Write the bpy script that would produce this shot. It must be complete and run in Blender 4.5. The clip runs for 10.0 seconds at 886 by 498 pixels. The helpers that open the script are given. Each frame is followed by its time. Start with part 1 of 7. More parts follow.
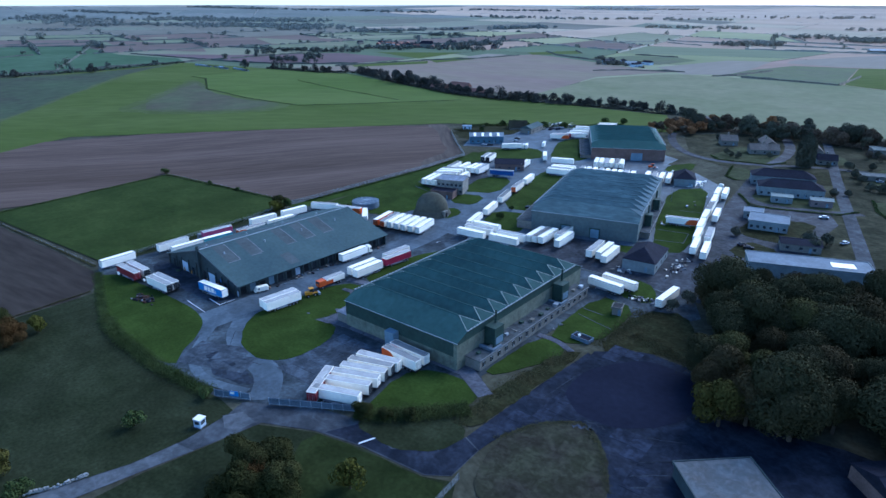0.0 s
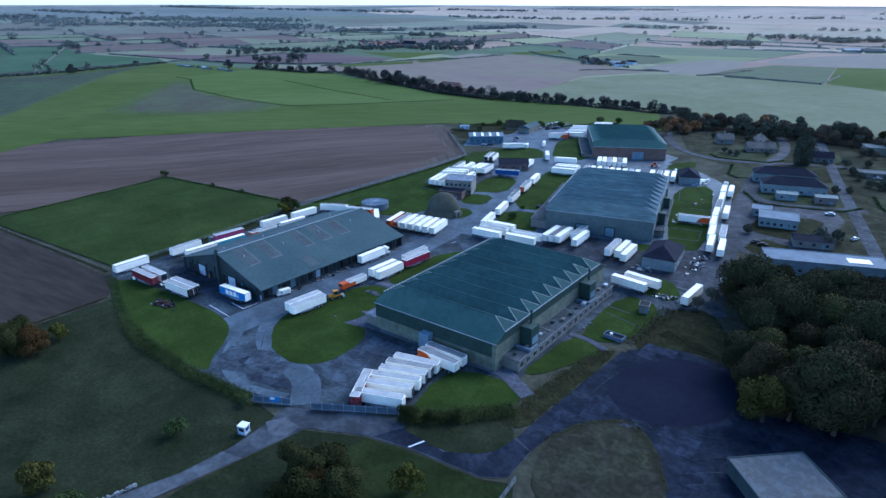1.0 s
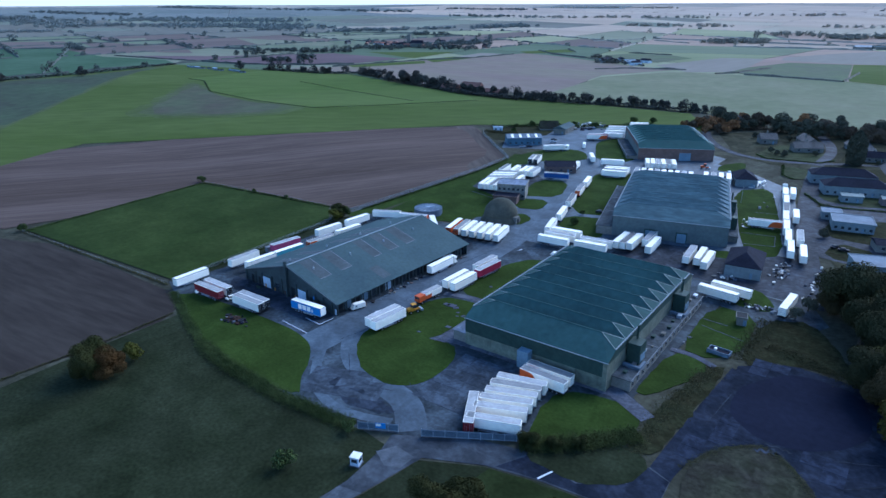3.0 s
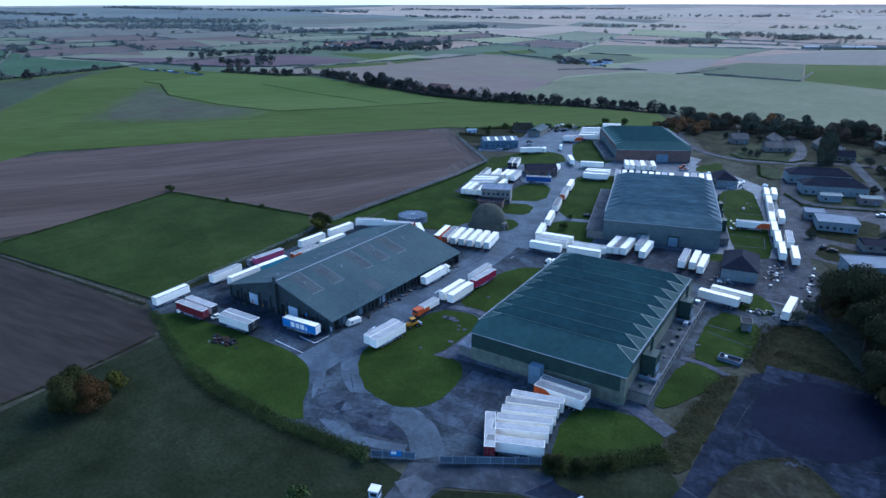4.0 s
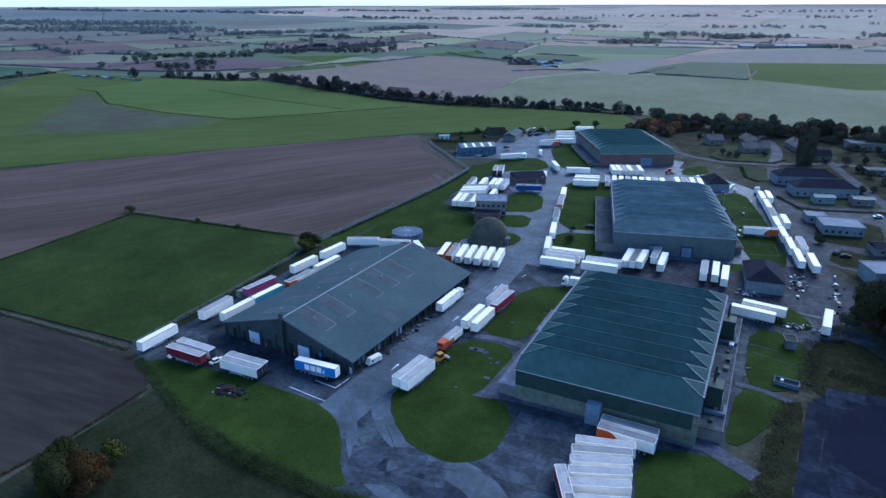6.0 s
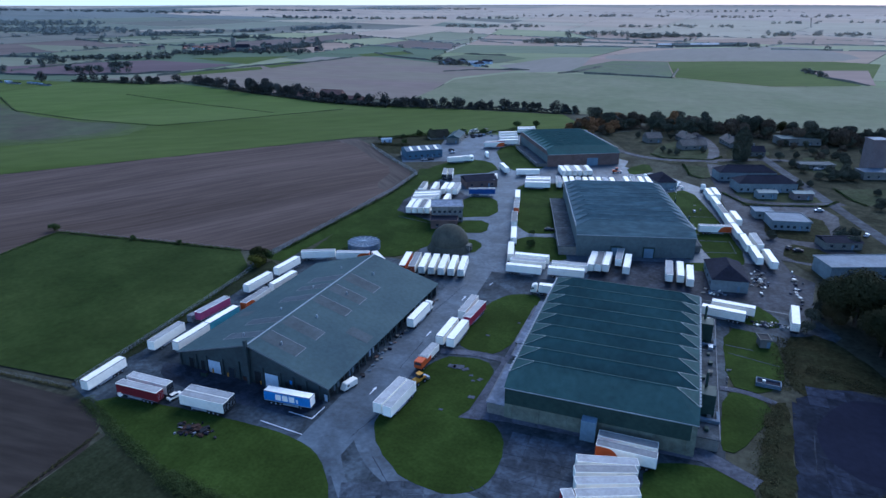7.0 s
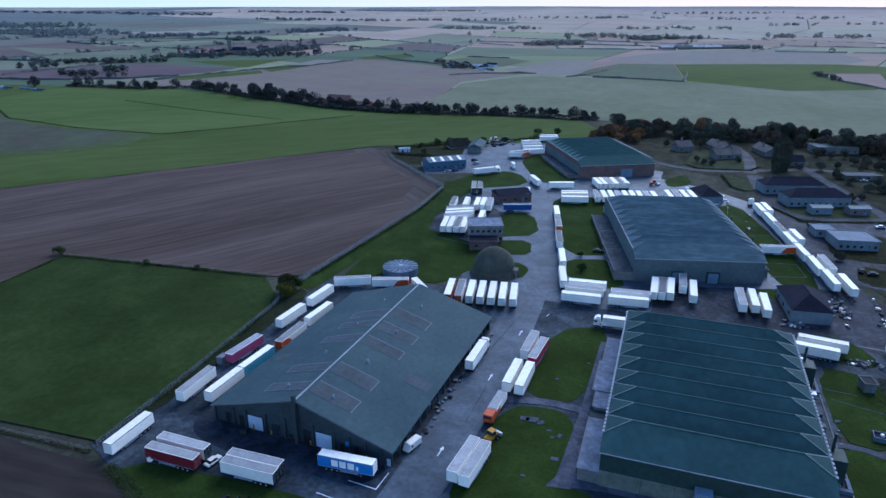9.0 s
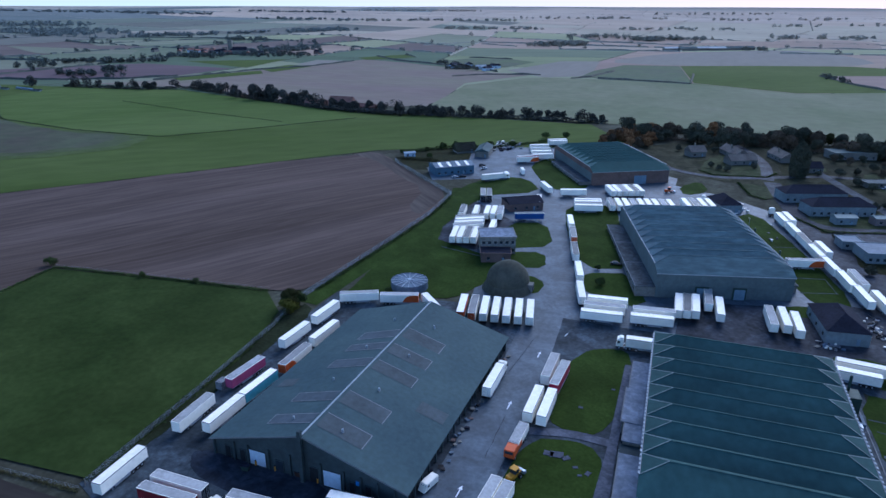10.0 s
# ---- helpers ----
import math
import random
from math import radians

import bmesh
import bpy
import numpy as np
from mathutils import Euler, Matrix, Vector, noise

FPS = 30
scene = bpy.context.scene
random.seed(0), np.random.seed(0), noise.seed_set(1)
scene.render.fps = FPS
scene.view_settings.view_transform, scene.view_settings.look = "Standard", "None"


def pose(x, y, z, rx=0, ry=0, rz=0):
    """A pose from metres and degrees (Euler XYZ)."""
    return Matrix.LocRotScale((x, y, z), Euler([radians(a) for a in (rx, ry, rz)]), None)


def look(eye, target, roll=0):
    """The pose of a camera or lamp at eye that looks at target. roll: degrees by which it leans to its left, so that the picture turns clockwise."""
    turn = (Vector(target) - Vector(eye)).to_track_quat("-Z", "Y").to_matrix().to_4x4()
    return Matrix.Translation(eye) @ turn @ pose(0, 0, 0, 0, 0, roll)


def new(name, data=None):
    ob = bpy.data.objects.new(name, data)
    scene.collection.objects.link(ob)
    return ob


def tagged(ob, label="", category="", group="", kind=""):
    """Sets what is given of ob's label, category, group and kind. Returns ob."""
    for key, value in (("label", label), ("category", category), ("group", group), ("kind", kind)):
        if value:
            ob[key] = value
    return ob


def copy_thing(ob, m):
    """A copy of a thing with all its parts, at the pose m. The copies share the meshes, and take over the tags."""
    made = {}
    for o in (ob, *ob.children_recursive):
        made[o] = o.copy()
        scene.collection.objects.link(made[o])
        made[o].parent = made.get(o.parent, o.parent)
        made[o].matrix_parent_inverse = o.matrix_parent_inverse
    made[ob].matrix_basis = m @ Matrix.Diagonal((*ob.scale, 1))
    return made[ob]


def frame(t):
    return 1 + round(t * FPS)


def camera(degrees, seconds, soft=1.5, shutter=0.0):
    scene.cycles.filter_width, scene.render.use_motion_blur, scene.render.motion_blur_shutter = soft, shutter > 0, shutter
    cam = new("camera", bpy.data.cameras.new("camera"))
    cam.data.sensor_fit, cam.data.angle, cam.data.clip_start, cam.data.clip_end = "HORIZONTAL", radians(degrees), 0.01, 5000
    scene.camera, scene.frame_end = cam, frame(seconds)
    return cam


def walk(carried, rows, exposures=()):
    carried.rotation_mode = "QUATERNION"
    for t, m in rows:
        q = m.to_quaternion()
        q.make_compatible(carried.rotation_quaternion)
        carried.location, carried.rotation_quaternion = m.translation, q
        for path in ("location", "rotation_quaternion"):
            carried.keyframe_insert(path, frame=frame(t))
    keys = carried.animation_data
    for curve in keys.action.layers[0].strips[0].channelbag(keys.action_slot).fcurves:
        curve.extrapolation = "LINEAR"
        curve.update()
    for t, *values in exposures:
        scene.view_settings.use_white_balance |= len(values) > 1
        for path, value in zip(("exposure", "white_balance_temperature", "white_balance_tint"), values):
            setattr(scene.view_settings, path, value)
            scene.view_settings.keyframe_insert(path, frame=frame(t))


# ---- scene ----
cam = camera(68.4, 10.0)
PATH = [
    (0, (-0.568, 0.987, 100.058), (-1.81, 2.383, 99.345), 0.0),
    (0.5, (-7.4, -4.344, 99.992), (-8.644, -2.95, 99.279), -0.0),
    (1, (-14.275, -9.365, 99.872), (-15.464, -7.923, 99.159), 0.1),
    (1.5, (-21.57, -13.548, 99.749), (-22.759, -12.107, 99.035), -0.0),
    (2, (-29.063, -16.46, 99.637), (-30.254, -15.021, 98.923), -0.0),
    (2.5, (-36.849, -18.176, 99.596), (-38.042, -16.739, 98.881), -0.2),
    (4, (-60.953, -19.91, 99.852), (-62.03, -18.383, 99.138), -0.1),
    (4.5, (-69.342, -19.675, 99.94), (-70.36, -18.108, 99.227), -0.2),
    (5, (-77.699, -18.897, 99.994), (-78.713, -17.327, 99.281), -0.2),
    (6.5, (-102.734, -14.693, 100.302), (-103.564, -13.019, 99.589), -0.1),
    (7, (-111.088, -12.837, 100.362), (-111.817, -11.116, 99.648), 0.0),
    (7.5, (-119.3, -10.498, 100.429), (-120.001, -8.766, 99.715), -0.0),
    (8, (-126.933, -7.326, 100.547), (-127.635, -5.594, 99.833), 0.0),
    (8.5, (-133.661, -3.123, 100.737), (-134.365, -1.392, 100.025), -0.0),
    (9, (-139.396, 1.849, 100.907), (-140.102, 3.581, 100.197), 0.0),
    (9.5, (-144.271, 7.246, 101.022), (-144.977, 8.978, 100.312), 0.1),
    (10, (-148.622, 12.746, 101.064), (-149.326, 14.478, 100.354), 0.2),
]
walk(cam, [(t, look(eye, target, roll)) for t, eye, target, roll in PATH], [(0.0, 2.09, 5650, 10), (5.0, 1.89, 5700, 12), (10.0, 1.63, 5780, 16)])

# ---- dusk light: a broad overcast sky, the sun low and veiled beyond the fields ----
world = bpy.data.worlds.new("dusk_sky")
scene.world = world
world.use_nodes = True
wn, wl = world.node_tree.nodes, world.node_tree.links
sky = wn.new("ShaderNodeTexSky")
sky.sky_type, sky.sun_disc = "NISHITA", False
sky.sun_elevation, sky.sun_rotation = radians(22.0), radians(20.0)
sky.air_density, sky.dust_density, sky.ozone_density = 1.0, 0.3, 3.5
veil = wn.new("ShaderNodeVectorMath")
veil.operation = "MULTIPLY"
veil.inputs[1].default_value = (0.90, 1.0, 1.12)
wl.new(sky.outputs[0], veil.inputs[0])
wl.new(veil.outputs[0], wn["Background"].inputs[0])
wn["Background"].inputs[1].default_value = 0.085
sun_data = bpy.data.lights.new("sun", "SUN")
sun_data.energy, sun_data.angle, sun_data.color = 1.0, radians(45), (0.90, 0.98, 1.10)
sun = new("sun", sun_data)
sun.matrix_world = look((0, 0, 300), (-31, -208, 147))


# ---- materials ----
def mat(name, base, vary=0.25, fine=2.0, broad=0.05, rough=0.85, bump=0.3, metal=0.0, second=None, per_object=0.0, island=0.0, stretch=(1, 1, 1), spec=0.12, turn=0.0, local=False, stain=0.0, stain_size=0.16):
    """A surface with a base colour, fine grain and broad stains; sizes in cycles a metre."""
    m = bpy.data.materials.new(name)
    m.use_nodes = True
    n, l = m.node_tree.nodes, m.node_tree.links
    b = n["Principled BSDF"]
    b.inputs["Roughness"].default_value, b.inputs["Metallic"].default_value = rough, metal
    b.inputs["Specular IOR Level"].default_value = spec
    if local:
        where = n.new("ShaderNodeTexCoord").outputs["Object"]
    else:
        where = n.new("ShaderNodeNewGeometry").outputs["Position"]
    mapping = n.new("ShaderNodeMapping")
    mapping.vector_type = "TEXTURE"
    mapping.inputs["Scale"].default_value = [1 / k for k in stretch]
    mapping.inputs["Rotation"].default_value = (0, 0, radians(turn))
    l.new(where, mapping.inputs["Vector"])
    small, large = n.new("ShaderNodeTexNoise"), n.new("ShaderNodeTexNoise")
    small.inputs["Scale"].default_value, small.inputs["Detail"].default_value = fine, 5
    large.inputs["Scale"].default_value, large.inputs["Detail"].default_value = broad, 6
    large.inputs["Roughness"].default_value = 0.62
    l.new(mapping.outputs[0], small.inputs["Vector"])
    l.new(mapping.outputs[0], large.inputs["Vector"])
    ramp = n.new("ShaderNodeValToRGB")
    dark = [c * (1 - vary) for c in base]
    light = second if second else [min(1, c * (1 + vary)) for c in base]
    ramp.color_ramp.elements[0].position, ramp.color_ramp.elements[1].position = 0.34, 0.66
    ramp.color_ramp.elements[0].color, ramp.color_ramp.elements[1].color = (*dark, 1), (*light, 1)
    l.new(large.outputs["Fac"], ramp.inputs[0])
    grain = n.new("ShaderNodeMapRange")
    grain.inputs[1].default_value, grain.inputs[2].default_value = 0.3, 0.7
    grain.inputs[3].default_value, grain.inputs[4].default_value = 1 - vary * 0.8, 1 + vary * 0.8
    l.new(small.outputs["Fac"], grain.inputs[0])
    mix = n.new("ShaderNodeVectorMath")
    mix.operation = "SCALE"
    l.new(ramp.outputs[0], mix.inputs[0])
    l.new(grain.outputs[0], mix.inputs["Scale"])
    colour = mix.outputs[0]
    if stain:
        blot = n.new("ShaderNodeTexNoise")
        blot.inputs["Scale"].default_value, blot.inputs["Detail"].default_value = stain_size, 9
        blot.inputs["Roughness"].default_value, blot.inputs["Distortion"].default_value = 0.7, 0.8
        l.new(mapping.outputs[0], blot.inputs["Vector"])
        cut = n.new("ShaderNodeMapRange")
        cut.inputs[1].default_value, cut.inputs[2].default_value = 0.44, 0.58
        cut.inputs[3].default_value, cut.inputs[4].default_value = 1 - stain, 1.12
        l.new(blot.outputs["Fac"], cut.inputs[0])
        worn = n.new("ShaderNodeVectorMath")
        worn.operation = "SCALE"
        l.new(colour, worn.inputs[0])
        l.new(cut.outputs[0], worn.inputs["Scale"])
        colour = worn.outputs[0]
    for amount, source in ((per_object, "object"), (island, "island")):
        if amount:
            r = n.new("ShaderNodeObjectInfo").outputs["Random"] if source == "object" else n.new("ShaderNodeNewGeometry").outputs["Random Per Island"]
            span = n.new("ShaderNodeMapRange")
            span.inputs[3].default_value, span.inputs[4].default_value = 1 - amount, 1 + amount
            l.new(r, span.inputs[0])
            more = n.new("ShaderNodeVectorMath")
            more.operation = "SCALE"
            l.new(colour, more.inputs[0])
            l.new(span.outputs[0], more.inputs["Scale"])
            colour = more.outputs[0]
    l.new(colour, b.inputs["Base Color"])
    if bump:
        bp = n.new("ShaderNodeBump")
        bp.inputs["Strength"].default_value, bp.inputs["Distance"].default_value = bump, 0.1
        l.new(small.outputs["Fac"], bp.inputs["Height"])
        l.new(bp.outputs[0], b.inputs["Normal"])
    return m


M_GROUND = mat("rough_pasture", (0.057, 0.055, 0.037), 0.3, 0.6, 0.03, second=(0.077, 0.076, 0.054), spec=0.03, rough=1.0, stain=0.25, stain_size=0.05)
M_LAWN = mat("mown_grass", (0.026, 0.043, 0.009), 0.22, 1.2, 0.06, spec=0.03, rough=1.0, stain=0.12, stain_size=0.1)
M_PADDOCK = mat("grazed_grass", (0.024, 0.039, 0.010), 0.18, 0.5, 0.03, second=(0.033, 0.048, 0.013), spec=0.03, rough=1.0, stain=0.1, stain_size=0.04)
M_PASTURE = mat("dull_pasture", (0.0212, 0.0276, 0.0129), 0.34, 1.1, 0.045, second=(0.0276, 0.0331, 0.0175), spec=0.03, rough=1.0, stain=0.18, stain_size=0.06)
M_MEADOW = mat("green_crop", (0.064, 0.092, 0.021), 0.16, 0.12, 0.009, stretch=(0.35, 1, 1), turn=40, second=(0.076, 0.099, 0.029), spec=0.03, rough=1.0)
M_PLOUGH = mat("ploughed_soil", (0.082, 0.057, 0.045), 0.16, 0.9, 0.02, stretch=(0.05, 1.0, 1), turn=56, second=(0.108, 0.077, 0.064), spec=0.03, rough=1.0, stain=0.14, stain_size=0.25)
M_HEADLAND = mat("turned_headland_soil", (0.074, 0.057, 0.048), 0.2, 0.6, 0.05, stretch=(0.08, 1.0, 1), turn=-44, second=(0.094, 0.076, 0.064), spec=0.03, rough=1.0, stain=0.12)
M_SOIL = mat("tilled_soil", (0.0370, 0.0295, 0.0250), 0.18, 0.4, 0.05, stretch=(0.15, 1, 1), turn=6, second=(0.0465, 0.0380, 0.0318), spec=0.03, rough=1.0)
M_FALLOW = mat("fallow_stubble", (0.1140, 0.1176, 0.0828), 0.12, 0.1, 0.02, second=(0.1032, 0.1260, 0.0660), spec=0.03, rough=1.0)
# stubble, wheat and fleece colours include a lift for sunlit haze
M_STUBBLE = mat("stubble", (0.204, 0.152, 0.130), 0.12, 0.1, 0.01, second=(0.178, 0.152, 0.110), stretch=(0.3, 1, 1), spec=0.03, rough=1.0)
M_PALEGREEN = mat("winter_wheat", (0.140, 0.155, 0.086), 0.1, 0.1, 0.008, second=(0.172, 0.168, 0.106), spec=0.03, rough=1.0)
M_FLEECE = mat("fleece_covered_crop", (0.2195, 0.1949, 0.1590), 0.08, 0.08, 0.01, second=(0.1893, 0.1658, 0.1346), stretch=(1, 0.2, 1), spec=0.03, rough=1.0)


def crop(name, colour, turn=0):
    return mat(name, colour, 0.1, 0.03, 0.005, bump=0.0, second=[min(1, c * 1.1) for c in colour], stretch=(0.3, 1, 1), turn=turn, spec=0.03, rough=1.0)


# the crops of the distance, belt by belt, with haze painted into their colours: paler farther off and eastwards, the
# western ones greener and duller
HAZED_CROPS = {
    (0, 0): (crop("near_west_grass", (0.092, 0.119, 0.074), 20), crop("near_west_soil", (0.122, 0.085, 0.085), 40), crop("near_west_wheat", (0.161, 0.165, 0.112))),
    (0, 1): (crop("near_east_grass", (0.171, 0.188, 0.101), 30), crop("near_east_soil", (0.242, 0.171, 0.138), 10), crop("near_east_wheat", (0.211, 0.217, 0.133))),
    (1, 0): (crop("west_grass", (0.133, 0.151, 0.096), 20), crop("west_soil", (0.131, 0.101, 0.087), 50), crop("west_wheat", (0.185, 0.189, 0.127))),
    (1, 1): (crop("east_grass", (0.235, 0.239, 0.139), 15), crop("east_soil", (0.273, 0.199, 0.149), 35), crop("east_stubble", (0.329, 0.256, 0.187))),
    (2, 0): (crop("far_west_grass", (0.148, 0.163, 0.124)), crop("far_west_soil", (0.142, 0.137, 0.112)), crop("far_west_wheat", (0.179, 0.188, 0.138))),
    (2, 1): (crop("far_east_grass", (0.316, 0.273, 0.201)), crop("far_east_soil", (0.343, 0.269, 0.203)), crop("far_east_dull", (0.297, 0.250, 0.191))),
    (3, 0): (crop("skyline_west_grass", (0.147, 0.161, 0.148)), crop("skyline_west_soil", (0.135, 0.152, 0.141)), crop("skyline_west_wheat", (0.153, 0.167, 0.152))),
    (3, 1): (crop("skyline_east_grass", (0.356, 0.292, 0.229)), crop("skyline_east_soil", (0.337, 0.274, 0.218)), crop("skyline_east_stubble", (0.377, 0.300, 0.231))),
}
# far land and hills, their pale tone painted in for haze
M_HAZEHILLS = crop("hazed_hills", (0.290, 0.262, 0.215))
M_DARKLAWN = mat("dark_rank_grass", (0.017, 0.026, 0.008), 0.25, 0.9, 0.06, second=(0.023, 0.031, 0.011), spec=0.03, rough=1.0, stain=0.2, stain_size=0.1)
M_SCRUB = mat("rough_scrub_grass", (0.0368, 0.0344, 0.0160), 0.35, 0.9, 0.12, second=(0.0280, 0.0312, 0.0144), spec=0.03, rough=1.0, stain=0.3, stain_size=0.25)
M_BROWN = mat("bare_rough_ground", (0.044, 0.039, 0.031), 0.3, 0.8, 0.09, second=(0.039, 0.041, 0.025), spec=0.03, rough=1.0, stain=0.3, stain_size=0.2)
M_ASPHALT = mat("worn_asphalt", (0.0459, 0.0594, 0.0694), 0.36, 0.8, 0.11, rough=0.75, bump=0.15, second=(0.0650, 0.0821, 0.0959), stain=0.42, stain_size=0.085, spec=0.06)
M_ROAD = mat("site_road", (0.0598, 0.0792, 0.0974), 0.22, 0.8, 0.09, rough=0.6, bump=0.15, second=(0.0782, 0.1021, 0.1235), stain=0.22, stain_size=0.1, spec=0.14)
M_WET = mat("old_tarmac_apron", (0.017, 0.023, 0.036), 0.3, 0.7, 0.06, rough=0.95, bump=0.15, second=(0.027, 0.032, 0.046), stain=0.3, stain_size=0.15, spec=0.02)
M_DARKTAR = mat("resurfaced_tarmac", (0.012, 0.014, 0.025), 0.15, 0.6, 0.05, rough=0.95, bump=0.1, spec=0.02)
M_CONCRETE = mat("pale_concrete", (0.088, 0.093, 0.111), 0.2, 1.2, 0.12, rough=0.90, bump=0.2, stain=0.25, stain_size=0.3, spec=0.03)
M_PAINT = mat("road_paint", (0.55, 0.57, 0.6), 0.25, 3.0, 0.4, rough=0.7, bump=0.0)
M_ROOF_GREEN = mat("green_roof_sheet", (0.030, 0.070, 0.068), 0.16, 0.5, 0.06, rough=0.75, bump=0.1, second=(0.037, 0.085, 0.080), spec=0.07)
# hip ends: same sheet, shade put into the colour against the light they catch
M_ROOF_HIP = mat("shaded_hip_sheet", (0.018, 0.052, 0.052), 0.15, 0.6, 0.1, rough=0.75, bump=0.1, spec=0.07)
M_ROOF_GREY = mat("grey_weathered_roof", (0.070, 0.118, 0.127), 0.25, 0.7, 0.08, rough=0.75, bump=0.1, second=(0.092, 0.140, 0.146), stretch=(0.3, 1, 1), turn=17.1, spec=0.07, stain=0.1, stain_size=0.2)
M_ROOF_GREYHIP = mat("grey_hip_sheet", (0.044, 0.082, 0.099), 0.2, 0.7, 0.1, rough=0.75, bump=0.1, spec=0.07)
M_ROOF_DGREEN = mat("far_green_roof_sheet", (0.022, 0.068, 0.064), 0.1, 0.3, 0.04, rough=0.75, bump=0.05, spec=0.07)
M_ROOF_DHIP = mat("far_hip_sheet", (0.025, 0.088, 0.083), 0.1, 0.3, 0.05, rough=0.7, bump=0.05)
M_ROOF_SHED = mat("corrugated_cement_roof", (0.043, 0.073, 0.080), 0.14, 0.8, 0.07, rough=0.75, bump=0.15, second=(0.053, 0.084, 0.085), spec=0.07)
M_PATCH = mat("renewed_roof_sheets", (0.0586, 0.0713, 0.0748), 0.16, 0.9, 0.12, rough=0.85, bump=0.15, spec=0.12)
M_PATCHW = mat("replaced_roof_sheets", (0.057, 0.072, 0.082), 0.14, 0.8, 0.1, rough=0.8, bump=0.1, spec=0.12)
M_EDGE = mat("sheet_edge_flashing", (0.146, 0.155, 0.164), 0.15, 2, 0.3, rough=0.7, bump=0.0, spec=0.12)
M_RIDGE = mat("pale_ridge_flashing", (0.259, 0.288, 0.302), 0.15, 2, 0.3, rough=0.6, bump=0.0)
M_CLAD = mat("dark_green_cladding", (0.027, 0.050, 0.042), 0.15, 0.8, 0.1, rough=0.6, bump=0.1)
M_KHAKI = mat("khaki_rendered_wall", (0.132, 0.145, 0.111), 0.15, 0.7, 0.12, rough=0.9, bump=0.15, stain=0.15, stain_size=0.4)
M_GREYWALL = mat("grey_green_cladding", (0.094, 0.118, 0.118), 0.12, 0.8, 0.1, rough=0.7, bump=0.1)
M_SHEDWALL = mat("shed_wall_boarding", (0.039, 0.054, 0.057), 0.15, 1, 0.2, rough=0.8, bump=0.1)
M_BRICK = mat("dull_red_brick", (0.134, 0.089, 0.076), 0.2, 2, 0.2, rough=0.9, bump=0.2)
M_BLOCK = mat("grey_block_wall", (0.151, 0.145, 0.128), 0.18, 1.2, 0.2, rough=0.9, bump=0.2)
M_PALEBLOCK = mat("pale_block_wall", (0.205, 0.195, 0.172), 0.18, 1.2, 0.2, rough=0.9, bump=0.2, stain=0.2, stain_size=0.5)
M_BLUEWALL = mat("pale_blue_render", (0.166, 0.198, 0.206), 0.15, 0.8, 0.12, rough=0.85, bump=0.1)
M_BLUEROOF = mat("blue_sheet_roof", (0.104, 0.174, 0.239), 0.14, 0.8, 0.15, rough=0.5, bump=0.1)
M_SLATE = mat("dark_slate_roof", (0.0184, 0.0192, 0.0280), 0.2, 1.2, 0.15, rough=0.9, bump=0.2, spec=0.04)
M_TILE = mat("red_tile_roof", (0.180, 0.092, 0.071), 0.2, 1.2, 0.15, rough=0.85, bump=0.2)
M_DOOR = mat("pale_door_sheet", (0.38, 0.46, 0.54), 0.12, 1.5, 0.3, rough=0.5, bump=0.05)
M_BLUEDOOR = mat("blue_grey_door", (0.137, 0.202, 0.252), 0.12, 1.5, 0.3, rough=0.5, bump=0.05)
# near-black paint for the shade inside openings
M_DARK = mat("shadowed_opening", (0.015, 0.017, 0.020), 0.2, 1, 0.2, rough=0.8, bump=0.0)
M_GLASS = mat("window_glass", (0.026, 0.032, 0.040), 0.2, 1, 0.3, rough=0.12, bump=0.0, spec=0.6)
M_WHITE = mat("white_trailer_panel", (0.867, 0.810, 0.695), 0.06, 1.2, 0.25, rough=0.45, bump=0.0, per_object=0.12, local=True)
M_GREYTOP = mat("dirty_trailer_roof", (0.258, 0.253, 0.241), 0.16, 1.4, 0.3, rough=0.7, bump=0.0, per_object=0.45, local=True)
M_WHITETOP = mat("clean_trailer_roof", (0.926, 0.849, 0.724), 0.07, 1.0, 0.25, rough=0.55, bump=0.0, per_object=0.1, local=True)
M_RED = mat("dark_red_curtain", (0.171, 0.018, 0.024), 0.15, 1, 0.3, rough=0.5, bump=0.0, local=True)
M_CRIMSON = mat("crimson_curtain", (0.291, 0.021, 0.055), 0.12, 1, 0.3, rough=0.5, bump=0.0, local=True)
M_PINK = mat("faded_magenta_curtain", (0.326, 0.059, 0.126), 0.12, 1, 0.3, rough=0.5, bump=0.0, local=True)
M_TEAL = mat("teal_curtain", (0.069, 0.286, 0.336), 0.12, 1, 0.3, rough=0.5, bump=0.0, local=True)
M_BLUE = mat("bright_blue_panel", (0.034, 0.193, 0.470), 0.1, 1, 0.3, rough=0.4, bump=0.0, local=True)
M_NAVY = mat("deep_blue_curtain", (0.021, 0.071, 0.218), 0.1, 1, 0.3, rough=0.5, bump=0.0, local=True)
M_ORANGE = mat("orange_panel", (0.531, 0.092, 0.025), 0.1, 1, 0.3, rough=0.45, bump=0.0, local=True)
M_YELLOW = mat("machine_yellow", (0.471, 0.218, 0.025), 0.15, 2, 0.3, rough=0.5, bump=0.0, local=True)
M_CHASSIS = mat("black_chassis", (0.019, 0.018, 0.020), 0.2, 2, 0.4, rough=0.6, bump=0.0, local=True)
M_TYRE = mat("tyre_rubber", (0.014, 0.013, 0.014), 0.2, 3, 0.5, rough=0.9, bump=0.1, local=True)
M_STEEL = mat("galvanised_steel", (0.32, 0.36, 0.40), 0.15, 2, 0.4, rough=0.45, bump=0.0, metal=0.4)
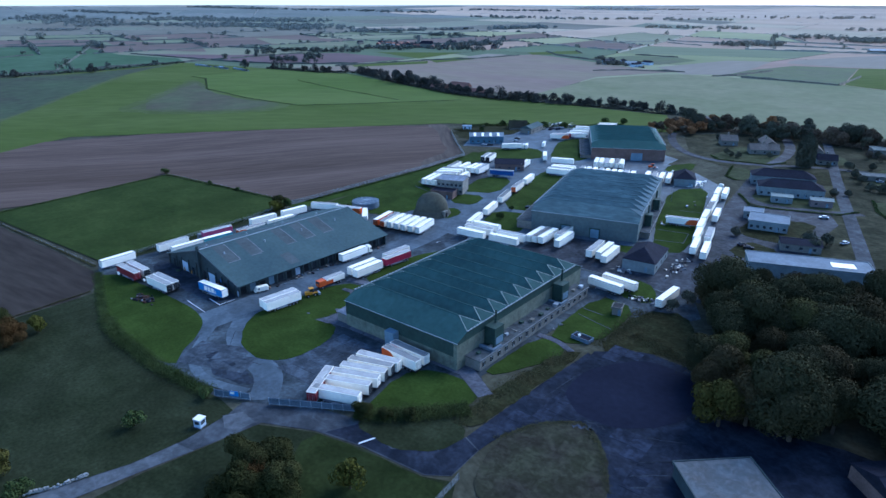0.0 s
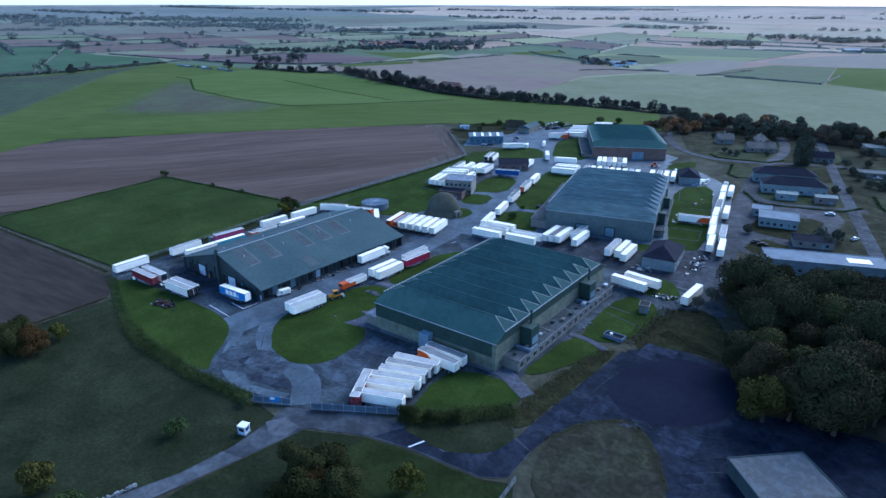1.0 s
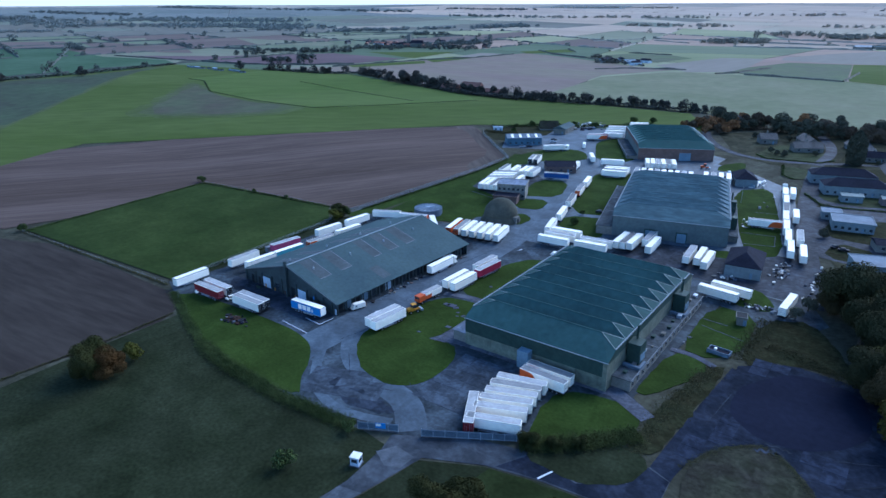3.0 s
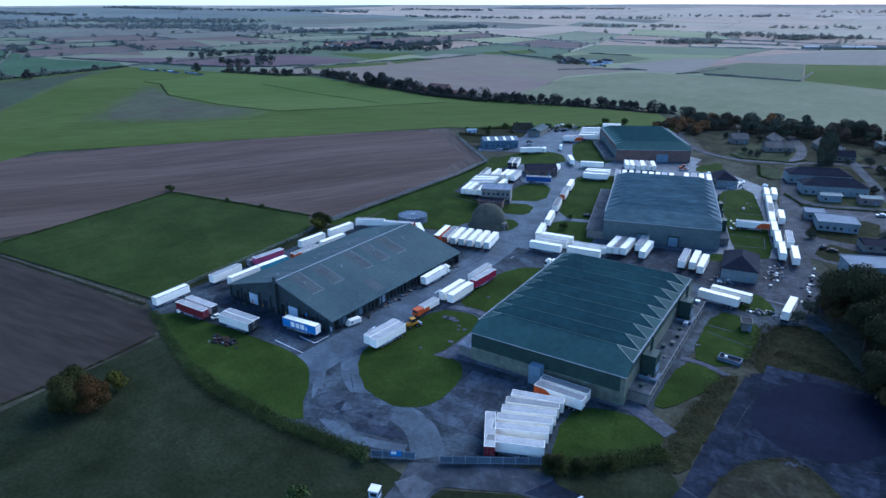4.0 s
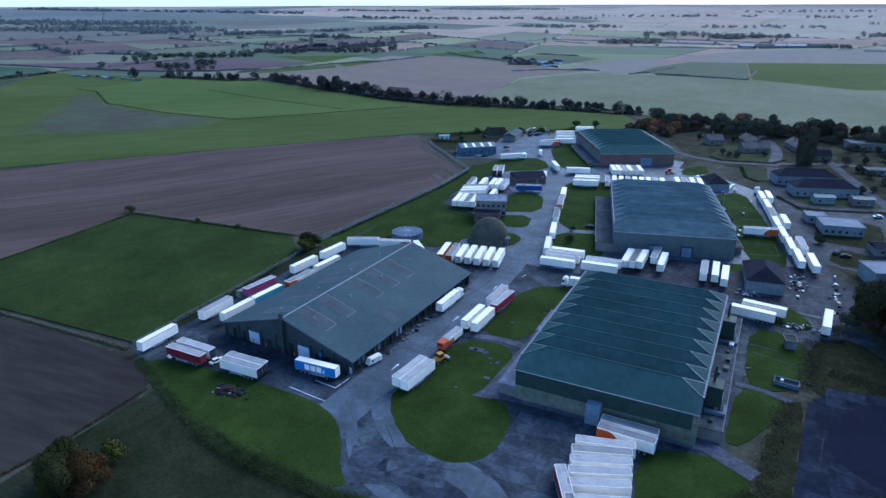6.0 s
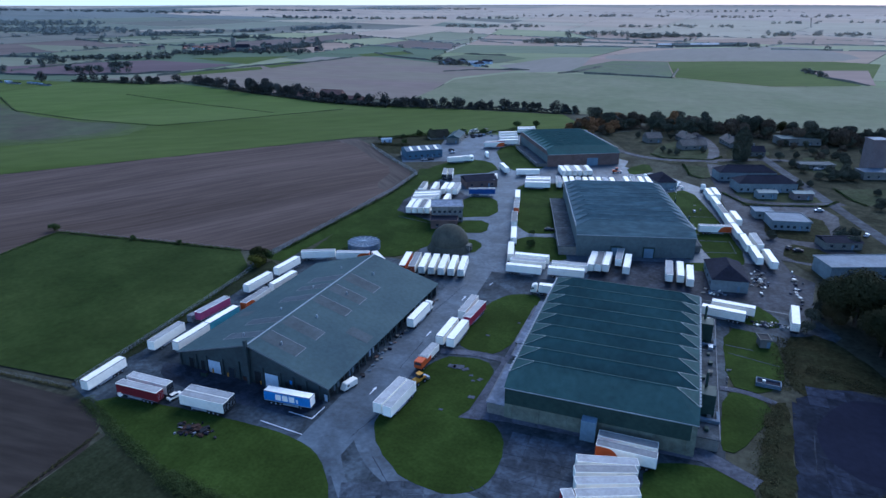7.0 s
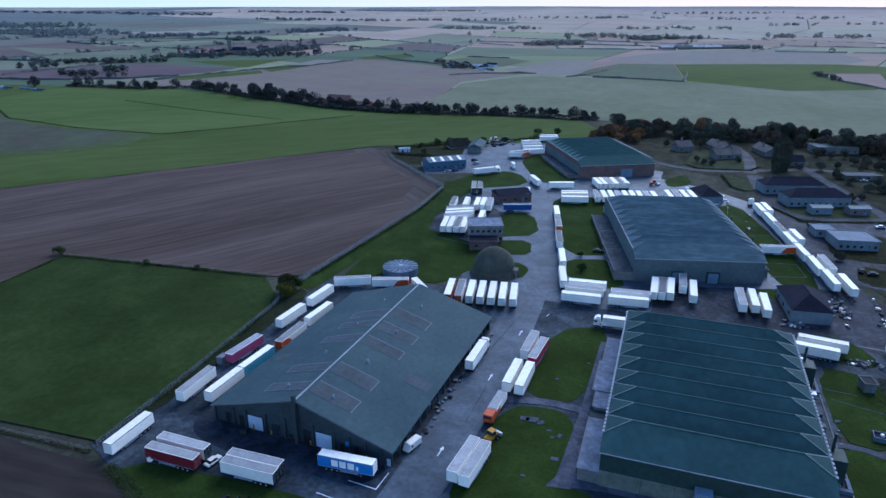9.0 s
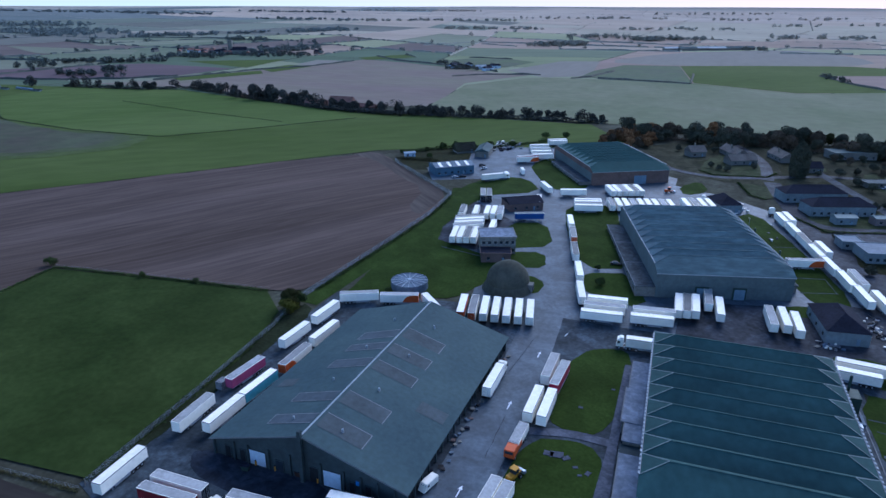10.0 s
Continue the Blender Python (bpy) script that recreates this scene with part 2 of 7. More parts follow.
M_STEELBLUE = mat("blue_grey_steel_panel", (0.094, 0.126, 0.160), 0.2, 1.2, 0.2, rough=0.7, bump=0.05)
M_DOME = mat("mossy_dome_render", (0.058, 0.060, 0.045), 0.2, 0.8, 0.12, rough=0.95, bump=0.25, second=(0.079, 0.077, 0.060))
M_WALLSTONE = mat("pale_field_stone", (0.257, 0.260, 0.252), 0.2, 3, 0.5, rough=0.9, bump=0.3, per_object=0.25)
M_BARK = mat("bark", (0.060, 0.046, 0.035), 0.25, 3, 0.5, rough=0.95, bump=0.4)


def leaf(name, base, second, island=0.12):
    return mat(name, base, 0.22, 0.5, 0.12, rough=0.9, bump=0.0, second=second, island=island, per_object=0.2, spec=0.03)


M_LEAF = leaf("dark_green_leaves", (0.034, 0.038, 0.018), (0.052, 0.048, 0.023), 0.1)
M_LEAFB = leaf("brown_green_leaves", (0.046, 0.038, 0.018), (0.058, 0.044, 0.021), 0.1)
M_LEAFOL = leaf("olive_leaves", (0.056, 0.058, 0.021), (0.074, 0.066, 0.024), 0.1)
M_LEAFY = leaf("yellow_green_leaves", (0.086, 0.074, 0.019), (0.062, 0.060, 0.017))
M_LEAFGOLD = leaf("bright_yellow_leaves", (0.098, 0.092, 0.016), (0.069, 0.070, 0.017))
M_LEAFO = leaf("russet_leaves", (0.082, 0.042, 0.015), (0.060, 0.040, 0.016))
M_HEDGE = leaf("hedge_leaves", (0.043, 0.064, 0.021), (0.064, 0.084, 0.029), 0.14)
# distant trees, greyed and lightened in colour for haze
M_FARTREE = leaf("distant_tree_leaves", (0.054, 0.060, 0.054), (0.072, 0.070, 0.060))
# wood leaves with haze painted in, paler by belt and towards the east
HAZED_WOODS = [leaf("wood_leaves", (0.087, 0.097, 0.083), (0.101, 0.108, 0.092), 0.05), leaf("far_wood_leaves", (0.134, 0.151, 0.134), (0.149, 0.163, 0.144), 0.04), leaf("hazed_wood_leaves", (0.177, 0.195, 0.179), (0.192, 0.208, 0.190), 0.03), leaf("skyline_wood_leaves", (0.182, 0.200, 0.188), (0.195, 0.210, 0.195), 0.02),
         leaf("east_wood_leaves", (0.120, 0.115, 0.092), (0.138, 0.128, 0.103), 0.05), leaf("far_east_wood_leaves", (0.235, 0.221, 0.176), (0.252, 0.235, 0.188), 0.04), leaf("hazed_east_wood_leaves", (0.354, 0.318, 0.252), (0.372, 0.330, 0.264), 0.03), leaf("skyline_east_wood_leaves", (0.420, 0.358, 0.287), (0.437, 0.370, 0.297), 0.02)]
M_SLAB = mat("concrete_slab", (0.050, 0.062, 0.077), 0.3, 0.8, 0.15, rough=0.75, bump=0.15, spec=0.06, per_object=0.1, stain=0.35, stain_size=0.22)
M_TARMAC = mat("dark_patched_tarmac", (0.0306, 0.0365, 0.0459), 0.4, 0.7, 0.1, rough=0.75, bump=0.15, second=(0.0501, 0.0561, 0.0680), spec=0.06, stain=0.3)
M_PLOT = mat("rough_plot_grass", (0.0400, 0.0520, 0.0224), 0.25, 0.5, 0.07, second=(0.0536, 0.0584, 0.0312), spec=0.03, rough=1.0, stain=0.2, stain_size=0.12)
M_ESTATE = mat("dull_estate_grass", (0.036, 0.038, 0.022), 0.3, 0.5, 0.05, second=(0.050, 0.049, 0.029), spec=0.03, rough=1.0, stain=0.3, stain_size=0.1)
M_PALEROOF = mat("pale_green_sheet_roof", (0.146, 0.185, 0.176), 0.12, 1, 0.2, rough=0.6, bump=0.05)
M_PINKWALL = mat("faded_pink_render", (0.163, 0.126, 0.122), 0.12, 1, 0.2, rough=0.9, bump=0.1)
M_SHRUB = leaf("dull_shrub_leaves", (0.030, 0.042, 0.014), (0.048, 0.056, 0.018))
M_WEEDS = leaf("dead_weeds", (0.070, 0.062, 0.029), (0.054, 0.055, 0.025))
M_RUST = mat("rusty_scrap", (0.051, 0.029, 0.022), 0.4, 3, 0.6, rough=0.9, bump=0.2, spec=0.06)
M_DULL = mat("dull_grey_scrap", (0.163, 0.168, 0.176), 0.35, 2, 0.5, rough=0.8, bump=0.1, spec=0.1)
M_OLDSLAB = mat("dark_old_slab", (0.021, 0.026, 0.040), 0.3, 0.8, 0.15, rough=0.95, bump=0.15, spec=0.02, per_object=0.25, stain=0.3, stain_size=0.2)
M_FELT = mat("patched_roof_felt", (0.103, 0.122, 0.134), 0.12, 0.8, 0.12, rough=0.8, bump=0.1, second=(0.084, 0.079, 0.076), spec=0.1, stain=0.2, stain_size=0.3)
M_ROUGHFALLOW = mat("brown_fallow", (0.084, 0.074, 0.054), 0.15, 0.1, 0.02, second=(0.075, 0.087, 0.049), spec=0.03, rough=1.0)
M_LEAFG = leaf("dull_green_leaves", (0.030, 0.036, 0.012), (0.048, 0.046, 0.016))
M_DARKPATCH = mat("dark_patch_tarmac", (0.026, 0.034, 0.048), 0.35, 0.7, 0.1, rough=0.8, bump=0.1, second=(0.040, 0.050, 0.068), stain=0.35, stain_size=0.12, spec=0.05)
M_MIDGREEN = mat("dark_green_pasture", (0.051, 0.094, 0.050), 0.12, 0.06, 0.008, second=(0.066, 0.106, 0.063), spec=0.03, rough=1.0)
M_INNER = mat("lush_green_crop", (0.073, 0.111, 0.026), 0.14, 0.12, 0.01, second=(0.085, 0.114, 0.034), stretch=(0.35, 1, 1), turn=40, spec=0.03, rough=1.0)
M_FADE_A = mat("thin_green_crop", (0.068, 0.088, 0.029), 0.16, 0.12, 0.012, second=(0.074, 0.094, 0.034), spec=0.03, rough=1.0)
M_FADE_B = mat("failing_crop", (0.072, 0.082, 0.038), 0.16, 0.12, 0.012, second=(0.074, 0.088, 0.041), spec=0.03, rough=1.0)
M_PINKTOP = mat("stained_grey_trailer_roof", (0.30, 0.30, 0.30), 0.2, 1.2, 0.3, rough=0.7, bump=0.0, per_object=0.15, local=True)
M_HOUSEROOF = mat("weathered_tile_roof", (0.1309, 0.1105, 0.0952), 0.2, 1.2, 0.2, rough=0.85, bump=0.15, spec=0.05)


def glow(name, west, east):
    """The pale evening sky low over the horizon, bluish in the west and rosier where the sun went."""
    m = bpy.data.materials.new(name)
    m.use_nodes = True
    n, l = m.node_tree.nodes, m.node_tree.links
    n.remove(n["Principled BSDF"])
    shine, ramp, span, split = n.new("ShaderNodeEmission"), n.new("ShaderNodeValToRGB"), n.new("ShaderNodeMapRange"), n.new("ShaderNodeSeparateXYZ")
    span.inputs[1].default_value, span.inputs[2].default_value = -3600, 600
    ramp.color_ramp.elements[0].color, ramp.color_ramp.elements[1].color = (*west, 1), (*east, 1)
    l.new(n.new("ShaderNodeNewGeometry").outputs["Position"], split.inputs[0])
    l.new(split.outputs["X"], span.inputs[0])
    l.new(span.outputs[0], ramp.inputs[0])
    l.new(ramp.outputs[0], shine.inputs[0])
    shine.inputs[1].default_value = 0.37
    l.new(shine.outputs[0], n["Material Output"].inputs[0])
    return m


M_FLASH = mat("pale_hip_flashing", (0.125, 0.165, 0.160), 0.2, 1, 0.2, rough=0.7, bump=0.0)
M_BANK = leaf("bank_weeds", (0.050, 0.066, 0.034), (0.064, 0.076, 0.044))
M_GLOW = glow("low_evening_sky", (0.62, 0.80, 0.98), (0.98, 0.84, 0.86))
M_LANE = mat("lane_tarmac", (0.0450, 0.0522, 0.0612), 0.25, 0.7, 0.12, rough=0.85, bump=0.1, second=(0.0648, 0.0729, 0.0828), stain=0.25, stain_size=0.15, spec=0.05)
M_PALELANE = mat("pale_lane_concrete", (0.0712, 0.0810, 0.0915), 0.2, 0.7, 0.12, rough=0.9, bump=0.1, second=(0.0931, 0.1012, 0.1109), stain=0.2, stain_size=0.2, spec=0.04)
M_ANNEXROOF = mat("felted_annex_roof", (0.0561, 0.0680, 0.0765), 0.25, 0.9, 0.2, rough=0.85, bump=0.1, second=(0.0808, 0.0918, 0.0986), stain=0.25, stain_size=0.3, spec=0.05)
M_DARKFALLOW = mat("dark_rough_fallow", (0.063, 0.068, 0.049), 0.2, 0.1, 0.012, second=(0.056, 0.077, 0.043), spec=0.03, rough=1.0)
M_TEALWALL = mat("teal_blue_cladding", (0.060, 0.115, 0.160), 0.15, 0.8, 0.15, rough=0.6, bump=0.1)
M_GREYROOF = mat("grey_blue_sheet_roof", (0.130, 0.170, 0.200), 0.18, 0.8, 0.15, rough=0.7, bump=0.1, stain=0.15, stain_size=0.3)
M_PALEFELT = mat("pale_felt_roof", (0.1721, 0.1972, 0.2394), 0.18, 0.9, 0.2, rough=0.9, bump=0.1, stain=0.2, stain_size=0.3, spec=0.05)
M_WIRE = mat("dull_fence_wire", (0.204, 0.221, 0.231), 0.2, 2, 0.3, rough=0.8, bump=0.0, spec=0.1)
# belt leaves paler than the near wood's, haze put into the colour
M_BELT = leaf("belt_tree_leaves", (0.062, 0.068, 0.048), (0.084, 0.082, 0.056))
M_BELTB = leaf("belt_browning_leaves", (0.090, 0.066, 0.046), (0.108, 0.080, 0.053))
M_BELTR = leaf("belt_russet_leaves", (0.254, 0.123, 0.052), (0.189, 0.104, 0.052))


# ---- geometry helpers ----
def box(bm, x0, x1, y0, y1, z0, z1):
    v = [bm.verts.new((x, y, z)) for z in (z0, z1) for x, y in ((x0, y0), (x1, y0), (x1, y1), (x0, y1))]
    for f in ((3, 2, 1, 0), (4, 5, 6, 7), (0, 1, 5, 4), (1, 2, 6, 5), (2, 3, 7, 6), (3, 0, 4, 7)):
        bm.faces.new([v[i] for i in f])
    return v


def boxed(*sizes, bevel=0.0):
    bm = bmesh.new()
    for s in sizes:
        box(bm, *s)
    if bevel:
        bmesh.ops.bevel(bm, geom=bm.edges[:], offset=bevel, segments=1, affect="EDGES")
    return bm


def faces(bm, points, *rings):
    v = [bm.verts.new(p) for p in points]
    for r in rings:
        bm.faces.new([v[i] for i in r])
    return v


def cylinder(bm, centre, radius, axis, length, sides=12, top=None):
    """A closed drum from centre along axis (0, 1, 2)."""
    top = radius if top is None else top
    ring = []
    for k, r in ((0, radius), (1, top)):
        row = []
        for i in range(sides):
            a = 2 * math.pi * i / sides
            p = [r * math.cos(a), r * math.sin(a)]
            p.insert(axis, k * length)
            row.append(bm.verts.new([c + d for c, d in zip(centre, p)]))
        ring.append(row)
    for i in range(sides):
        j = (i + 1) % sides
        bm.faces.new((ring[0][i], ring[0][j], ring[1][j], ring[1][i]))
    bm.faces.new(ring[0][::-1])
    bm.faces.new(ring[1])
    bmesh.ops.recalc_face_normals(bm, faces=bm.faces[:])


def mesh_of(name, bm, material):
    me = bpy.data.meshes.new(name)
    bm.to_mesh(me)
    bm.free()
    me.materials.append(material)
    return me


def part(name, bm, material, parent, label=""):
    me = bm if isinstance(bm, bpy.types.Mesh) else mesh_of(name, bm, material)
    ob = new(name, me)
    ob.parent = parent
    return tagged(ob, label) if label else ob


# The land climbs gently northwards behind the first yards. All is laid out on a level plan and then lifted onto the
# slope:
# each place is drawn towards a mean camera point, so it keeps its place in the view while it moves up and inwards.
MEAN_EYE = Vector((-80, -8, 100))
STEPS = [200 + 15 * k for k in range(17)]


def rise(y):
    return 0.0 if y < 200 else 3.4 * (y - 200) / 90 if y < 290 else 3.4 + 0.8 * min(1.0, (y - 290) / 150)


def lie(x, y, z=0.0):
    return MEAN_EYE + (Vector((x, y, z)) - MEAN_EYE) * (1 - rise(y) / 100)


def lifted(m, tilt=False):
    """A pose on the level plan, brought onto the slope."""
    p = m.translation
    lean = math.atan((rise(p.y + 5) - rise(p.y - 5)) / 10) if tilt else 0.0
    turn = m.copy()
    turn.translation = (0, 0, 0)
    return Matrix.Translation(lie(*p)) @ Matrix.Rotation(lean, 4, "X") @ turn


def drape(bm):
    """Cuts a level sheet along the slope's steps and lays it on the slope."""
    for y in STEPS:
        if any(v.co.y < y for v in bm.verts) and any(v.co.y > y for v in bm.verts):
            bmesh.ops.bisect_plane(bm, geom=bm.verts[:] + bm.edges[:] + bm.faces[:], plane_co=(0, y, 0), plane_no=(0, 1, 0))
    for v in bm.verts:
        v.co = lie(*v.co)


def thing(name, label, category, m=None, group="", kind="", tilt=False):
    ob = new(name)
    ob.empty_display_size = 0.5
    if m is not None:
        ob.matrix_world = lifted(m, tilt)
    return tagged(ob, label, category, group, kind)


CAMP = Vector((-80, 0))


def land(x, y):
    """Height of the land: level near by, raised far off to fit the horizon in the camera's view."""
    d = math.hypot(x - CAMP.x, y - CAMP.y)
    if d < 2000:
        return 0.0
    k = min(1.0, (d - 2000) / 2800)
    return 64 * k ** 1.15


def sheet(name, points, material, z, label, category, kind="structure", thick=0.0):
    """A flat patch of ground; corners in plan order."""
    bm = bmesh.new()
    top = [bm.verts.new((x, y, z + land(x, y))) for x, y in points]
    f = bm.faces.new(top)
    f.normal_update()
    if f.normal.z < 0:
        f.normal_flip()
    if thick:
        r = bmesh.ops.extrude_face_region(bm, geom=[f])
        for v in r["geom"]:
            if isinstance(v, bmesh.types.BMVert):
                v.co.z -= thick
        bmesh.ops.recalc_face_normals(bm, faces=bm.faces[:])
    bmesh.ops.triangulate(bm, faces=bm.faces[:])
    drape(bm)
    ob = new(name, mesh_of(name, bm, material))
    return tagged(ob, label, category, "", kind)


def soft(points, step=3.0, wobble=0.5, seed=0, rounds=2):
    """Rounds the corners of an outline and lets its edge wander."""
    rnd = random.Random(seed)
    p = [Vector(q) for q in points]
    for _ in range(rounds):
        p = [q for a, b in zip(p, p[1:] + p[:1]) for q in (a * 0.78 + b * 0.22, a * 0.22 + b * 0.78)]
    out = []
    for a, b in zip(p, p[1:] + p[:1]):
        n = max(1, int((b - a).length / step))
        for i in range(n):
            q = a.lerp(b, i / n)
            out.append((q.x + rnd.uniform(-wobble, wobble), q.y + rnd.uniform(-wobble, wobble)))
    return out


def strip(points, width, step=6.0):
    """The outline of a band of that width along a line."""
    p = [Vector(q) for q in points]
    for _ in range(2):
        p = [p[0]] + [q for a, b in zip(p, p[1:]) for q in (a * 0.75 + b * 0.25, a * 0.25 + b * 0.75)] + [p[-1]]
    left, right = [], []
    for i, q in enumerate(p):
        d = (p[min(i + 1, len(p) - 1)] - p[max(i - 1, 0)]).normalized()
        n = Vector((-d.y, d.x)) * width / 2
        left.append(tuple(q + n))
        right.append(tuple(q - n))
    return left + right[::-1]


# ---- the land ----
def ground():
    bm = bmesh.new()
    rings = [0, 60, 150, 300, 500, 800, 1200, 1600, 2000, 2060, 2120, 2200, 2300, 2400, 2500, 2650, 2800, 3000, 3200, 3400, 3600, 3800, 4000, 4200, 4400, 4550, 4700, 4850]
    n = 96
    prev = None
    for r in rings:
        row = []
        for i in range(n if r else 1):
            a = 2 * math.pi * i / n
            x, y = CAMP.x + r * math.cos(a), CAMP.y + r * math.sin(a)
            row.append(bm.verts.new((x, y, land(x, y))))
        if prev:
            for i in range(n):
                j = (i + 1) % n
                if len(prev) == 1:
                    bm.faces.new((prev[0], row[i], row[j]))
                else:
                    bm.faces.new((prev[i], row[i], row[j], prev[j]))
        prev = row
    # outer ground takes the haze-pale colour of the hills
    for f in bm.faces:
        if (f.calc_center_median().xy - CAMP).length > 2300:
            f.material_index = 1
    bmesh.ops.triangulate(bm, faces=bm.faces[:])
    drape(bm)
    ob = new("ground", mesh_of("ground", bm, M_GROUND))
    ob.data.materials.append(M_HAZEHILLS)
    tagged(ob, "wide level farmland with rough grey-green grass", "ground", "", "structure")


ground()


def hazed_hills():
    """Low hills that close the view all round, as high as the horizon seen, with haze in their colour."""
    rnd = random.Random(2)
    bm = bmesh.new()
    n, prev = 160, None
    for i in range(n + 1):
        a = 2 * math.pi * (i % n) / n
        top = 69 + 2.2 * math.sin(a * 5) + 1.2 * math.sin(a * 17 + 1)
        rows = [bm.verts.new(lie(CAMP.x + r * math.cos(a), CAMP.y + r * math.sin(a), z)) for r, z in ((4560, 48), (4840, top), (4870, 20))]
        if prev:
            for k in range(2):
                bm.faces.new((prev[k], rows[k], rows[k + 1], prev[k + 1]))
        prev = rows
    tagged(new("hills", mesh_of("hills", bm, M_HAZEHILLS)), "low hills on the horizon, paled by painted haze", "hills", "", "structure")


hazed_hills()


def low_sky():
    """A far ring of pale evening sky behind the hills."""
    bm = bmesh.new()
    n, prev = 96, None
    for i in range(n + 1):
        a = 2 * math.pi * (i % n) / n
        pair = [bm.verts.new((CAMP.x + 4885 * math.cos(a), CAMP.y + 4885 * math.sin(a), z)) for z in (10, 330)]
        if prev:
            bm.faces.new((prev[0], pair[0], pair[1], prev[1]))
        prev = pair
    tagged(new("backdrop", mesh_of("backdrop", bm, M_GLOW)), "pale evening sky low over the horizon", "sky", "", "structure")


low_sky()
sheet("field_ploughed", soft([(-557, 183), (-372, 426), (-345, 402), (-338, 393), (-305, 362), (-281, 341), (-274, 300), (-275, 246), (-277, 200), (-292, 193.5), (-386, 179), (-376, 80), (-420, 60), (-500, 60), (-520, 110)], 12, 0.8, 1, 1), M_PLOUGH, 0.3, "large bare ploughed field of grey-brown soil", "field")
sheet("headland", soft([(-371, 424), (-345, 402), (-306, 363), (-282, 342), (-279, 300), (-290, 305), (-298, 345), (-330, 372), (-360, 402), (-384, 408)], 8, 0.8, 6, 1), M_HEADLAND, 0.36, "paler turned soil at the ploughed field's edge", "field")
sheet("field_paddock", [(-385, 178), (-292, 192.5), (-278, 180), (-270, 150), (-266, 93), (-374, 81)], M_PADDOCK, 0.33, "fenced green paddock of short grazed grass", "field")
sheet("field_tilled", soft([(-373, 77.5), (-265, 88), (-240, 79), (-239, 50), (-242, 20), (-300, -30), (-420, 20)], 12, 0.6, 2, 1), M_SOIL, 0.06, "small bare brown tilled field", "field")
sheet("field_pasture", [(-257, 86), (-234, 77), (-200, 69), (-174, 69), (-147, 73), (-136, 72), (-132, 58), (-134, 46), (-139, 22), (-150, -30), (-235, 0), (-239, 50), (-240, 78)], M_PASTURE, 0.05, "dull green rough sheep pasture", "field")
sheet("field_meadow", [(-1095, 572), (-900, 606), (-745, 640), (-600, 600), (-500, 577), (-360, 588), (-248, 596), (-205, 520), (-250, 490), (-300, 470), (-372, 428), (-556, 186), (-520, 110), (-640, 40), (-1000, 40), (-1050, 300)], M_MEADOW, 0.25, "broad bright green grass field", "field")
def faded(points, k):
    """An outline drawn in or out about its middle."""
    mid = sum((Vector(p) for p in points), Vector((0, 0))) / len(points)
    return [tuple(mid + (Vector(p) - mid) * k) for p in points]


DARK = [(-1060, 281), (-1036, 399), (-1090, 566), (-1008, 445), (-846, 310), (-742, 226), (-660, 160), (-760, 60), (-1000, 100)]
for k, (grow, m) in enumerate(((1.05, M_FADE_A), (1.0, M_FADE_B), (0.94, M_DARKFALLOW))):
    sheet("field_dark", soft(faded(DARK, grow), 30, 3, 3 + k, 1), m, 0.31 + 0.02 * k, "dull grey-green fallow field on the slope", "field")
FALLOW = [(-651, 262), (-704, 312), (-813, 413), (-856, 460), (-719, 402), (-634, 397), (-551, 405), (-543, 356), (-583, 298)]
for k, (grow, m) in enumerate(((1.0, M_FADE_A), (0.9, M_FADE_B), (0.78, M_ROUGHFALLOW))):
    sheet("field_fallow", soft(faded(FALLOW, grow), 12, 4, 4 + k, 2), m, 0.4 + 0.04 * k, "grey-green fallow patch in the meadow", "field")
sheet("field_north_west", [(-1764, 483), (-1692, 624), (-1360, 575), (-1190, 608), (-1104, 578), (-1062, 400), (-1075, 300), (-1500, 250)], M_MIDGREEN, 0.3, "green field behind a long hedge", "field")
sheet("field_stubble", [(-900, 640), (-850, 704), (-813, 878), (-755, 1118), (-666, 1090), (-472, 991), (-404, 982), (-458, 842), (-433, 713), (-420, 640), (-500, 600), (-640, 620), (-745, 660)], M_STUBBLE, 0.3, "wide pale brown stubble field", "field")
sheet("field_wheat", [(-450, 823), (-400, 940), (-376, 954), (-293, 961), (-178, 963), (-60, 900), (40, 950), (150, 900), (150, 600), (-84, 600), (-235, 606), (-380, 600), (-424, 640), (-433, 713)], M_PALEGREEN, 0.33, "wide grey-green field of young wheat", "field")
sheet("field_fleece", [(-457, 1030), (-417, 1230), (-351, 1259), (-331, 1081), (-334, 992), (-379, 953)], M_FLEECE, 0.3, "pale field under crop fleece", "field")
sheet("field_fleece_far", soft([(-353, 1245), (-252, 1517), (-95, 1683), (47, 1749), (120, 1446), (56, 1333), (-69, 1289), (-211, 1224)], 60, 2, 5, 1), M_FLEECE, 0.3, "pale lilac-grey field under crop fleece", "field")
sheet("field_square", [(-331, 1080), (-300, 1200), (-212, 1222), (-180, 964), (-293, 963), (-333, 990)], M_FALLOW, 0.3, "square grey-green fallow field", "field")
sheet("field_east", [(-211, 1222), (-69, 1286), (56, 1330), (120, 1300), (60, 1000), (40, 952), (-60, 904), (-178, 966)], M_MEADOW, 0.3, "green field of young crop", "field")

